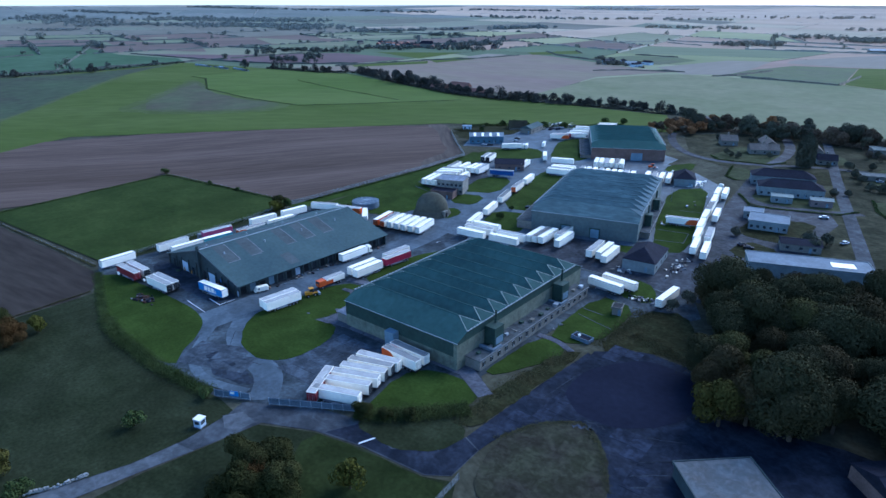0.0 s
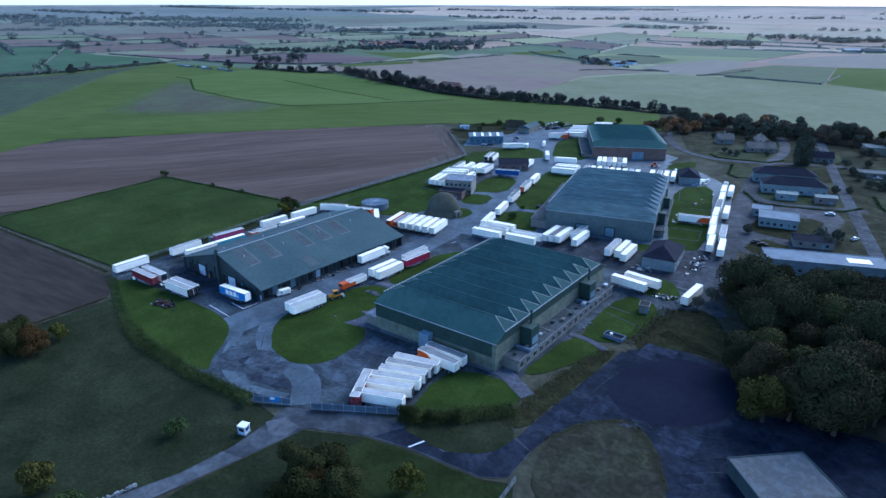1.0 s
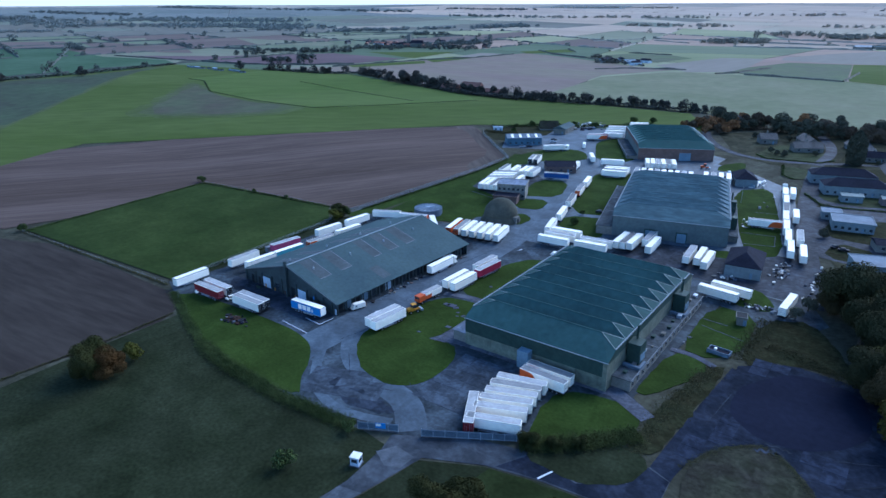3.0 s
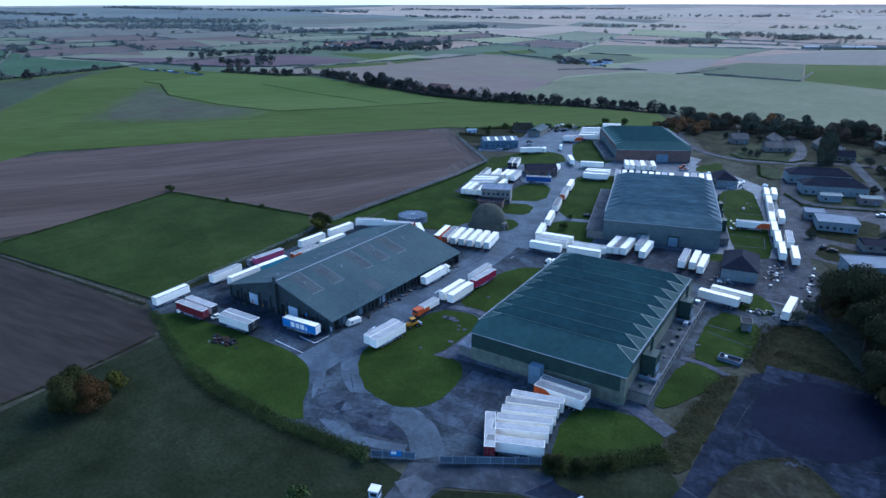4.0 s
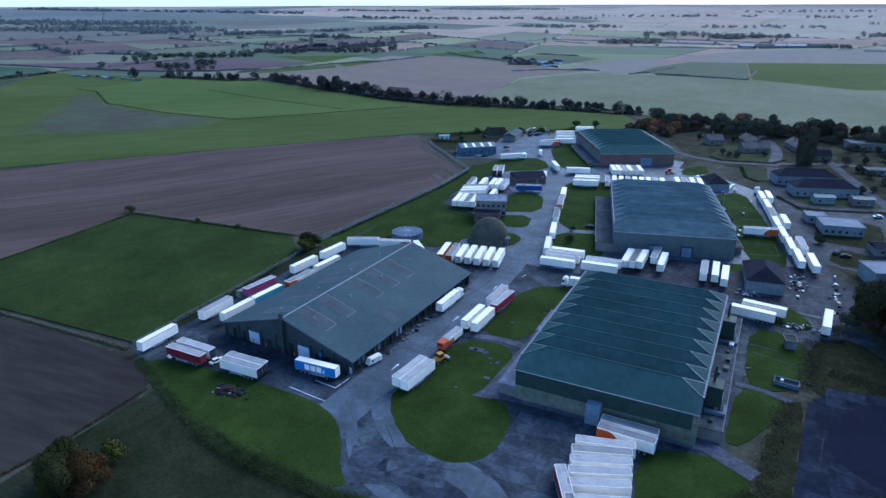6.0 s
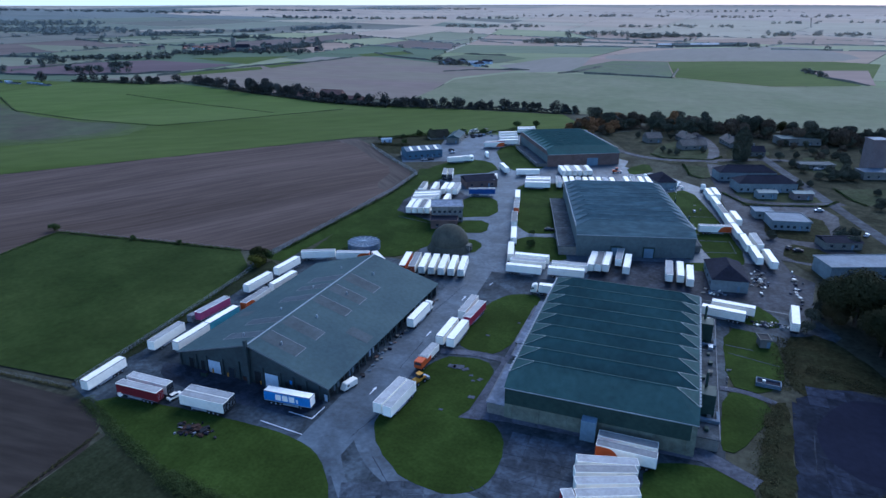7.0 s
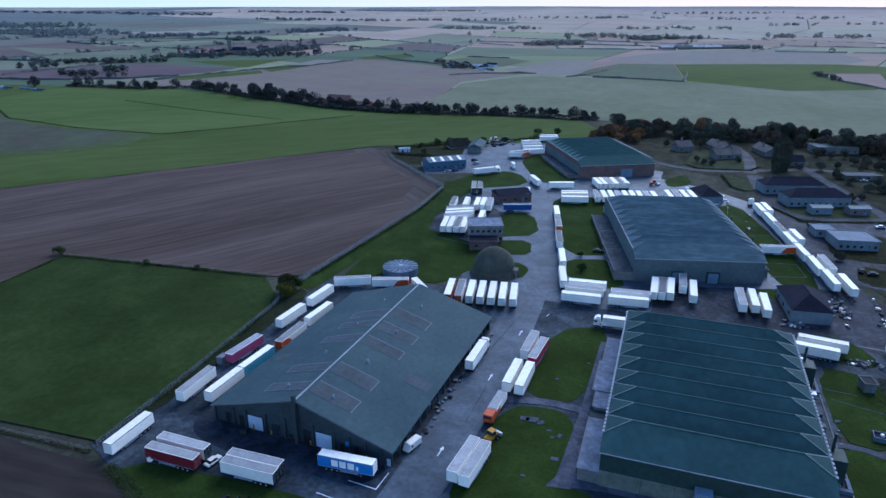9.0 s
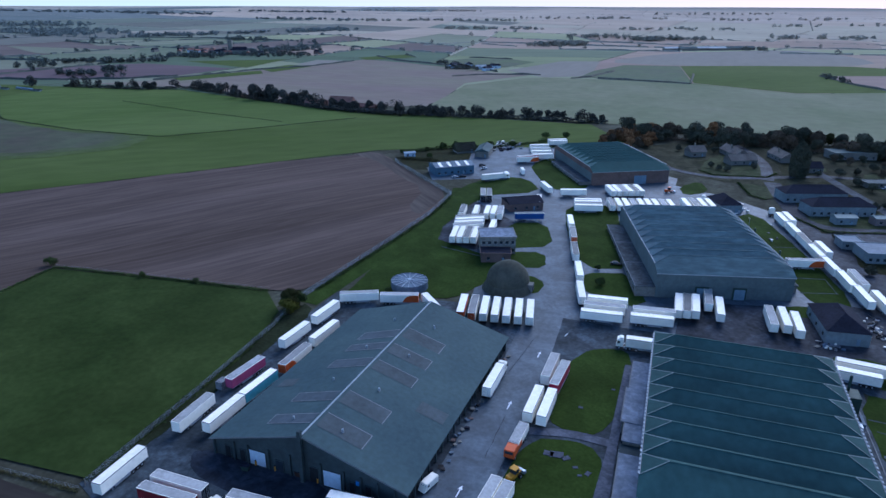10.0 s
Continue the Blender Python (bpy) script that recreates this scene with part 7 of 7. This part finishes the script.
    wood([(-261, 2040), (-185, 2080)], 16, 16, 12)
    wood([(-240, 1668), (-60, 1705)], 8, 30, 9)
    wood([(-552, 1022), (-506, 1018)], 9, 16, 8)
    wood([(-602, 1100), (-560, 1085)], 6, 10, 8)
    wood([(-350, 1950), (-290, 2000)], 16, 18, 11)
    wood([(-10, 1132), (14, 1036)], 5, 14, 7)
    for x, y, u, n in ((-900, 2300, 150, 40), (-300, 2500, 190, 26), (100, 2200, 160, 22), (-1700, 2600, 300, 80), (300, 2900, 300, 26), (-700, 3200, 330, 44), (-2900, 2600, 400, 120), (-3500, 1500, 300, 120), (-200, 3800, 330, 34), (-1800, 3700, 330, 80), (-2300, 3200, 260, 70), (60, 3300, 260, 24), (-1200, 2800, 200, 50), (-3700, 2300, 320, 110), (-500, 2050, 90, 20)):
        wood([(x - u, y - u * 0.3), (x + u, y + u * 0.3)], u * 0.22, n, 14)
    for m, bm, (verts, tris) in zip(HAZED_WOODS, strips, leaves):
        tagged(new("far_hedges", mesh_of("far_hedges", bm, m)), "hedges between distant fields, paled by painted haze", "hedges", "", "stuff")
        tagged(new("far_woods", cloud("far_woods", verts, tris, m)), "woods and hedgerow trees in the distance, paled by painted haze", "woods", "", "stuff")


distance()


def village():
    rnd = random.Random(12)
    for i in range(26):
        x, y = -1100 + rnd.gauss(0, 75), 1130 + rnd.gauss(0, 45)
        building("village_house", "small distant village house with a dark tile roof", "house", x, y, rnd.uniform(0, 180), rnd.uniform(10, 16), 8, 4.8, 8.0, rnd.choice((M_BLOCK, M_BRICK, M_DOOR)), rnd.choice((M_SLATE, M_TILE)), "x", 2, door=False)
    c = building("church", "distant stone church with a square tower", "church", -1050, 1128, 20, 30, 12, 8, 14, M_BLOCK, M_SLATE, "x", 4)
    part("tower", boxed((-20, -12, -4, 4, 0, 26), bevel=0.2), M_BLOCK, c)
    for i in range(9):
        building("farm_building", "low distant farm building with a pale roof", "farm", -560 + rnd.uniform(0, 80), 1015 + rnd.uniform(0, 60), rnd.uniform(0, 180), 16, 9, 4, 6.5, rnd.choice((M_BLOCK, M_DOOR)), rnd.choice((M_SLATE, M_RIDGE)), "x", 2, door=False)
    for i in range(6):
        building("farm_shed", "long distant farm shed with a grey roof", "farm", -250 + 30 * i, 1612 + 20 * i + rnd.uniform(-8, 8), 30, 40, 14, 5, 8, M_BLOCK, rnd.choice((M_ROOF_SHED, M_RIDGE)), "x", 2, door=False)
    for i in range(12):
        f = i / 11
        building("static_caravan", "pale static caravan at the far end of the meadow", "caravan", -1034 + 140 * f, 556 + 12 * f + rnd.uniform(-6, 6), rnd.uniform(-20, 20), 10, 3.4, 2.0, 2.4, M_BLUEWALL, rnd.choice((M_DOOR, M_SLATE, M_BLUEROOF)), "x", 2, door=False)


village()

# patterns that stand nowhere are taken away
for made in TREES.values():
    for pattern, placed in made:
        if not placed:
            for ob in list(pattern.children) + [pattern]:
                bpy.data.objects.remove(ob)


# ---- road markings, fences, poles, scrap ----
def marking(name, shapes, x, y, turn, label, z=0.158):
    bm = bmesh.new()
    for s in shapes:
        faces(bm, [(p, q, 0) for p, q in s], tuple(range(len(s))))
    bmesh.ops.recalc_face_normals(bm, faces=bm.faces[:])
    ob = tagged(new(name, mesh_of(name, bm, M_PAINT)), label, "road marking", "painted road markings", "structure")
    ob.matrix_world = lifted(pose(x, y, z, 0, 0, turn), True)


ARROW = [[(-0.15, -2), (0.15, -2), (0.15, 0.6), (-0.15, 0.6)], [(-0.55, 0.6), (0.55, 0.6), (0, 2)]]
for x, y in ((-188.6, 121.0), (-187.9, 156.8), (-187.2, 186.0)):
    marking("arrow_marking", ARROW, x, y, 0, "worn white direction arrow on the road")
marking("bay_line", [[(0, 0), (17, 0), (17, 0.25), (0, 0.25)], [(16.75, 0), (17, 0), (17, 2.6), (16.75, 2.6)]], -208.5, 97.6, -3, "worn white parking line", 0.118)
marking("bay_line", [[(0, 0), (0.25, 0), (0.25, 6), (0, 6)], [(-7, 0), (0, 0), (0, 0.25), (-7, 0.25)]], -197.0, 103.4, -2, "worn white parking line", 0.118)
marking("give_way_line", [[(0, 0), (0.5, 0), (0.5, 4.6), (0, 4.6)]], -102.6, 84.8, -18, "white line across the lane", 0.145)
marking("bay_line", [[(0, 0), (0.2, 0), (0.2, 16), (0, 16)]], -182.5, 200.5, -12, "worn white line on the road", 0.15)


def fence(points, step, height, label, mesh=True, dense=0.03):
    """Concrete posts with chain-link between them."""
    h = thing("fence", label, "fence")
    post = mesh_of("fence_post", boxed((-0.07, 0.07, -0.07, 0.07, 0, height)), M_BLOCK)
    for a, b in zip(points, points[1:]):
        a, b = Vector(a), Vector(b)
        runs = max(1, int((b - a).length / 20))
        for r in range(runs):
            p, q = a.lerp(b, r / runs), a.lerp(b, (r + 1) / runs)
            p, q = lie(p.x, p.y, 0.1), lie(q.x, q.y, 0.1)
            d = q - p
            turn, lean = math.degrees(math.atan2(d.y, d.x)), -math.degrees(math.atan2(d.z, d.xy.length))
            n = max(1, round(d.length / step))
            for i in range(n):
                o = p.lerp(q, i / n)
                part("fence_post", post, None, h).matrix_basis = pose(o.x, o.y, o.z, 0, 0, turn)
            for k in range(11 if mesh else 3):
                z = 0.15 + (height - 0.25) * k / (10 if mesh else 2)
                part("wire", boxed((0, d.length, -0.012, 0.012, z, z + dense)), M_WIRE, h).matrix_basis = pose(p.x, p.y, p.z, 0, lean, turn)


fence([(-266, 91), (-269, 130), (-273, 170), (-277, 192)], 3.0, 2.0, "thin chain-link fence between paddock and yard")
fence([(-277, 192), (-276.5, 205), (-276, 245), (-275.6, 300), (-279, 340), (-305, 363.5), (-338, 394.5), (-345, 403)], 3.0, 2.4, "dense pale boundary fence on concrete posts", dense=0.08)
fence([(-374, 79), (-320, 84), (-266, 89.5)], 4.0, 1.2, "low post and wire field fence", False)
fence([(-385.5, 180), (-340, 187), (-292, 194)], 4.0, 1.2, "low post and wire field fence", False)
fence([(-76, 91), (-73, 70), (-71, 50)], 3.0, 2.0, "chain-link fence beside the rough patch")


def lamp_post(x, y, height=8.0):
    h = thing("lamp_post", "slim grey lamp post with a small lantern", "lamp post", pose(x, y, 0.1, 0, 0, (x * 7 + y * 3) % 360), "lamp posts")
    bm = bmesh.new()
    cylinder(bm, (0, 0, 0), 0.09, 2, height, 8, 0.05)
    part("pole", bm, M_STEEL, h)
    part("arm", boxed((0, 1.2, -0.04, 0.04, height - 0.1, height)), M_STEEL, h)
    part("lantern", boxed((0.9, 1.6, -0.14, 0.14, height - 0.18, height - 0.02), bevel=0.04), M_WHITE, h)


for x, y in ((-117, 264), (-128, 330)):
    lamp_post(x, y)


def sign(x, y, turn):
    h = thing("round_sign", "white round sign leaning at the yard's edge", "sign", pose(x, y, 0.15, 0, 0, turn))
    bm = bmesh.new()
    cylinder(bm, (0, 0, 0.9), 0.7, 1, 0.06, 16)
    part("disc", bm, M_WHITETOP, h)
    part("post", boxed((-0.05, 0.05, 0.06, 0.14, 0, 1.2)), M_STEEL, h)


sign(-249.8, 91.5, 30)


def rubbish(name, label, category, centre, spread, n, sizes, materials, seed, group):
    """Loose scrap: bent boxes, drums, sheets and tubs lying about."""
    rnd = random.Random(seed)
    for i in range(n):
        x, y = centre[0] + rnd.gauss(0, 0.5) * spread[0], centre[1] + rnd.gauss(0, 0.5) * spread[1]
        a, b, c = (rnd.uniform(*sizes) for _ in range(3))
        bm = bmesh.new()
        kind = rnd.random()
        if kind < 0.5:
            box(bm, -a, a, -b, b, 0, c)
            bmesh.ops.bevel(bm, geom=bm.edges[:], offset=min(a, b, c) * 0.2, segments=1, affect="EDGES")
            for v in bm.verts:
                v.co += Vector((rnd.gauss(0, 0.08), rnd.gauss(0, 0.08), abs(rnd.gauss(0, 0.04))))
        elif kind < 0.75:
            cylinder(bm, (0, 0, 0), a * 0.8, 2, c * 1.2, 10, a * 0.75)
        else:
            faces(bm, [(-a * 1.5, -b, 0.02), (a * 1.5, -b, 0.02), (a * 1.5, b, 0.3), (-a * 1.5, b, 0.35), (-a * 1.5, -b, 0.08), (a * 1.5, -b, 0.08), (a * 1.5, b, 0.36), (-a * 1.5, b, 0.41)], (3, 2, 1, 0), (4, 5, 6, 7), (0, 1, 5, 4), (1, 2, 6, 5), (2, 3, 7, 6), (3, 0, 4, 7))
        ob = tagged(new(name, mesh_of(name, bm, rnd.choice(materials))), label, category, group)
        ob.matrix_world = lifted(pose(x, y, 0.16, 0, 0, rnd.uniform(0, 360)), True)


SCRAP = (M_WHITE, M_DULL, M_DULL, M_BLOCK, M_STEELBLUE, M_CHASSIS, M_SLATE)
rubbish("scrap", "loose scrap metal and tubs beside the store", "scrap", (-105.1, 226.4), (3.4, 2.2), 34, (0.2, 0.7), SCRAP + (M_RUST, M_WHITE, M_CRIMSON), 1, "scrap beside the store")
rubbish("scrap", "loose scrap metal and tubs beside the store", "scrap", (-89.3, 243.8), (2.4, 12), 60, (0.2, 0.7), SCRAP, 2, "scrap beside the store")
rubbish("scrap", "pale rubble and scrap beside the yard road", "scrap", (-86.2, 205.7), (9, 2.2), 46, (0.2, 0.6), (M_WHITE, M_DULL, M_DULL, M_BLOCK, M_CONCRETE, M_SLATE), 3, "scrap along the yard road")
rubbish("scrap", "pale rubble and scrap beside the yard road", "scrap", (-77.0, 237.8), (1.8, 16), 30, (0.2, 0.6), (M_WHITE, M_DULL, M_BLOCK, M_CONCRETE, M_SLATE), 4, "scrap along the yard road")
rubbish("scrap", "heap of scrap vehicles and pallets by the far road", "scrap", (-290, 478), (14, 16), 80, (0.5, 1.5), SCRAP, 5, "far scrap heap")
rubbish("scrap", "rusty brown and black scrap on the grass", "scrap", (-221, 88), (5, 2.4), 60, (0.15, 0.55), (M_RUST, M_RUST, M_CHASSIS, M_SLATE, M_DULL), 6, "scrap heap on the lawn")
rubbish("scrap", "rusty brown and black scrap on the grass", "scrap", (-221, 88.3), (2.4, 1.3), 26, (0.4, 0.9), (M_RUST, M_CHASSIS, M_RUST), 16, "scrap heap on the lawn")
rubbish("crate", "pale crates and tubs beside the old store", "crate", (-131, 374), (4, 8), 30, (0.5, 1.2), (M_WHITE, M_STEEL, M_WHITETOP), 7, "crates beside the old store")
rubbish("crate", "scattered white crates beside the hangar", "crate", (-117, 300), (2, 40), 14, (0.3, 0.7), (M_WHITE, M_STEEL, M_BLOCK), 8, "crates along the hangar")
rubbish("pallet", "stacked pallets and tubs against the warehouse", "pallet", (-195.5, 148), (1.2, 40), 34, (0.25, 0.6), (M_BLOCK, M_CHASSIS, M_BRICK, M_STEELBLUE, M_SLATE), 9, "pallets along the warehouse")
for x, y, a, w in ((-171.5, 141.5, 10, 1.6), (-169.2, 141.0, 40, 1.0), (-173.4, 141.2, 0, 1.2), (-166.5, 138.6, 20, 0.6), (-163.4, 137.5, 70, 0.8), (-165.0, 136.2, 15, 0.5), (-162.6, 128.4, 5, 0.9), (-170.0, 163.0, 0, 0.6), (-163.2, 175.0, 0, 0.5), (-168.0, 120.0, 0, 0.5)):
    tagged(new("drain_cover", mesh_of("drain_cover", boxed((-w, w, -w * 0.7, w * 0.7, 0, 0.12), bevel=0.03), M_CONCRETE)), "pale concrete drain cover in the lawn", "cover", "drain covers").matrix_world = pose(x, y, 0.17, 0, 0, a)
rubbish("crate", "scattered crates beside the low range", "crate", (-98.5, 160), (1.0, 30), 6, (0.2, 0.4), (M_DULL, M_BLOCK), 11, "crates along the green hangar")


def tub(x, y, turn, label):
    h = thing("water_tank", label, "tank", pose(x, y, 0.165, 0, 0, turn))
    part("wall", boxed((-3.2, 3.2, -1.6, -1.35, 0, 1.2), (-3.2, 3.2, 1.35, 1.6, 0, 1.2), (-3.2, -2.95, -1.35, 1.35, 0, 1.2), (2.95, 3.2, -1.35, 1.35, 0, 1.2)), M_STEELBLUE, h)
    part("cover", boxed((-2.95, 2.95, -1.35, 1.35, 0.7, 0.8)), M_SLATE, h)
    part("valve", boxed((-1.6, -0.8, -0.4, 0.4, 0.8, 1.5), bevel=0.1), M_WHITE, h)


tub(-88.6, 166.0, -2, "long open steel water tank on the lawn")


# ---- concrete slabs of the old yards ----
def slabs(parent, x, y, turn, cols, rows, w, l, z, keep, material=M_SLAB):
    rnd = random.Random(int(abs(x) * 10))
    bm = boxed((-w / 2 + 0.05, w / 2 - 0.05, -l / 2 + 0.05, l / 2 - 0.05, -0.04, 0.0))
    me = mesh_of("slab", bm, material)
    a = radians(turn)
    for i in range(cols):
        for j in range(rows):
            u, v = (i + 0.5) * w, (j + 0.5) * l
            px, py = x + u * math.cos(a) - v * math.sin(a), y + u * math.sin(a) + v * math.cos(a)
            if keep(px, py):
                part("slab", me, None, parent).matrix_basis = pose(px, py, z + rnd.uniform(0, 0.012), rnd.uniform(-0.12, 0.12), rnd.uniform(-0.12, 0.12), turn)


YARD, APRON = bpy.data.objects["yard_south"], bpy.data.objects["apron"]
slabs(YARD, -146.5, 92, 3, 6, 7, 4.6, 4.4, 0.15, lambda x, y: y < 119.5 and x < -117)
slabs(YARD, -172, 74, 25, 5, 3, 4.6, 4.4, 0.15, lambda x, y: 72 < y < 91)
slabs(APRON, -82, 112, 2, 8, 13, 4.8, 4.8, 0.17, lambda x, y: (x + 62) ** 2 / 290 + (y - 149) ** 2 / 420 > 1 and x > -80 and y > 113 and x + y * 0.2 < -22 and y < 170 and (x + 62) ** 2 + (y - 112) ** 2 > 260, M_OLDSLAB)


def field_wall(points, label):
    """A tumbled low wall of separate stones."""
    h = thing("stone_wall", label, "wall")
    rnd = random.Random(17)
    kinds = []
    for k in range(5):
        bm = boxed((-0.28, 0.28, -0.2, 0.2, 0, 0.3), bevel=0.06)
        for v in bm.verts:
            v.co += Vector((rnd.gauss(0, 0.03), rnd.gauss(0, 0.03), rnd.gauss(0, 0.03)))
        kinds.append(mesh_of("stone", bm, M_WALLSTONE))
    p = [Vector(q) for q in points]
    for a, b in zip(p, p[1:]):
        n = int((b - a).length / 0.5)
        for i in range(n):
            q = a.lerp(b, i / n)
            for z in range(rnd.choice((1, 2, 3))):
                part("stone", rnd.choice(kinds), None, h).matrix_basis = pose(q.x + rnd.gauss(0, 0.08), q.y + rnd.gauss(0, 0.08), 0.1 + z * 0.28, 0, 0, rnd.uniform(0, 180))


field_wall([(-143.5, 24), (-140.6, 30), (-139.2, 37)], "tumbled pale stone wall beside the lane")


def edging(points, label="pale concrete edging across the grass"):
    """Thin kerb edging laid in the lawn."""
    for a, b in zip(points, points[1:]):
        d = Vector(b) - Vector(a)
        ob = new("edging", mesh_of("edging", boxed((0, d.length, -0.12, 0.12, 0, 0.08)), M_CONCRETE))
        tagged(ob, label, "kerb", "lawn edgings", "structure").matrix_world = lifted(pose(a[0], a[1], 0.16, 0, 0, math.degrees(math.atan2(d.y, d.x))), True)


edging([(-99, 181), (-85, 178)])
edging([(-100, 186), (-92, 185.5)])
edging([(-111, 268), (-98, 272), (-101, 286), (-114, 283)])
edging([(-118, 318), (-108, 321), (-113, 343)])
edging([(-252, 262), (-232, 258)])


def crack(a, b, wide, seed, z=0.215):
    """A ragged dark gully in the old tarmac."""
    rnd = random.Random(seed)
    a, b = Vector(a), Vector(b)
    n = 9
    side = Vector((-(b - a).y, (b - a).x)).normalized()
    up, down = [], []
    for i in range(n + 1):
        q, w = a.lerp(b, i / n) + side * rnd.gauss(0, wide * 0.5), wide * rnd.uniform(0.3, 1.0) * (0.2 if i in (0, n) else 1)
        up.append(q + side * w)
        down.append(q - side * w)
    sheet("tarmac_patch", [tuple(q) for q in up + down[::-1]], M_DARKPATCH, z, "ragged dark repair in the old tarmac", "patch")


for k, (a, b, w) in enumerate((((-48.2, 117.2), (-41.7, 123.6), 0.3), ((-46.8, 113.3), (-40.9, 119.1), 0.35), ((-48.9, 123.1), (-41.5, 129.9), 0.25), ((-67.8, 125.3), (-62.3, 127.2), 0.8), ((-66.5, 129.0), (-60.5, 129.6), 0.6), ((-65, 127.6), (-61.5, 126.4), 0.7), ((-52.2, 132.2), (-43.0, 137.4), 0.3), ((-80, 128), (-79, 146), 0.2))):
    crack(a, b, w, k + 3)

for k, (a, b, w) in enumerate((((-176, 97), (-166, 88), 0.35), ((-163, 87), (-151, 90), 0.3), ((-151, 96), (-141, 92), 0.3), ((-143, 100), (-133, 112), 0.4), ((-160, 79), (-147, 80), 0.3), ((-184, 100), (-182, 113), 0.3), ((-187, 134), (-187.5, 152), 0.3), ((-193, 172), (-191, 196), 0.4), ((-120, 232), (-128, 222), 0.5), ((-150, 216), (-131, 219), 0.4))):
    crack(a, b, w * 0.35, k + 30, 0.17)


def bollard(x, y):
    h = thing("bollard", "short yellow steel bollard guarding a doorway", "bollard", pose(x, y, 0.1), "yellow bollards")
    bm = bmesh.new()
    cylinder(bm, (0, 0, 0), 0.22, 2, 1.3, 10)
    part("post", bm, M_YELLOW, h)
    bm = bmesh.new()
    cylinder(bm, (0, 0, 1.3), 0.24, 2, 0.08, 10, 0.12)
    part("cap", bm, M_CHASSIS, h)


for x, y in ((-235.4, 111.2), (-230.1, 111.3), (-218.8, 111.5), (-212.0, 112.0)):
    bollard(x, y)
car(-236.1, 97.0, 80, M_WHITE, "white car parked beside the trailers")


def skip_bin(x, y, turn, material, label):
    """An open-topped waste bin with sloping ends."""
    h = thing("waste_bin", label, "bin", pose(x, y, 0.12, 0, 0, turn))
    bm = boxed((-1.0, 1.0, -0.6, 0.6, 0, 1.2))
    for v in bm.verts:
        if v.co.z < 0.6:
            v.co.x *= 0.75
    part("body", bm, material, h)
    part("lid", boxed((-1.05, 1.05, -0.65, 0.65, 1.2, 1.28), bevel=0.03), M_SLATE, h)


skip_bin(-236.6, 109.0, 10, M_CLAD, "dark green waste bin before the warehouse")
skip_bin(-224.0, 112.0, 0, M_RUST, "rusty waste bin by the warehouse door")
box_store = thing("steel_box", "small grey steel box beside the magenta trailer", "container", pose(-264.4, 134.6, 0.12, 0, 0, 88))
part("body", boxed((-1.5, 1.5, -1.1, 1.1, 0, 2.4), bevel=0.04), M_DULL, box_store)
part("door", boxed((-1.54, -1.5, -0.9, 0.9, 0.1, 2.3)), M_EDGE, box_store)

for kind in PROTO:
    if kind not in used:
        bpy.data.objects.remove(PROTO[kind])
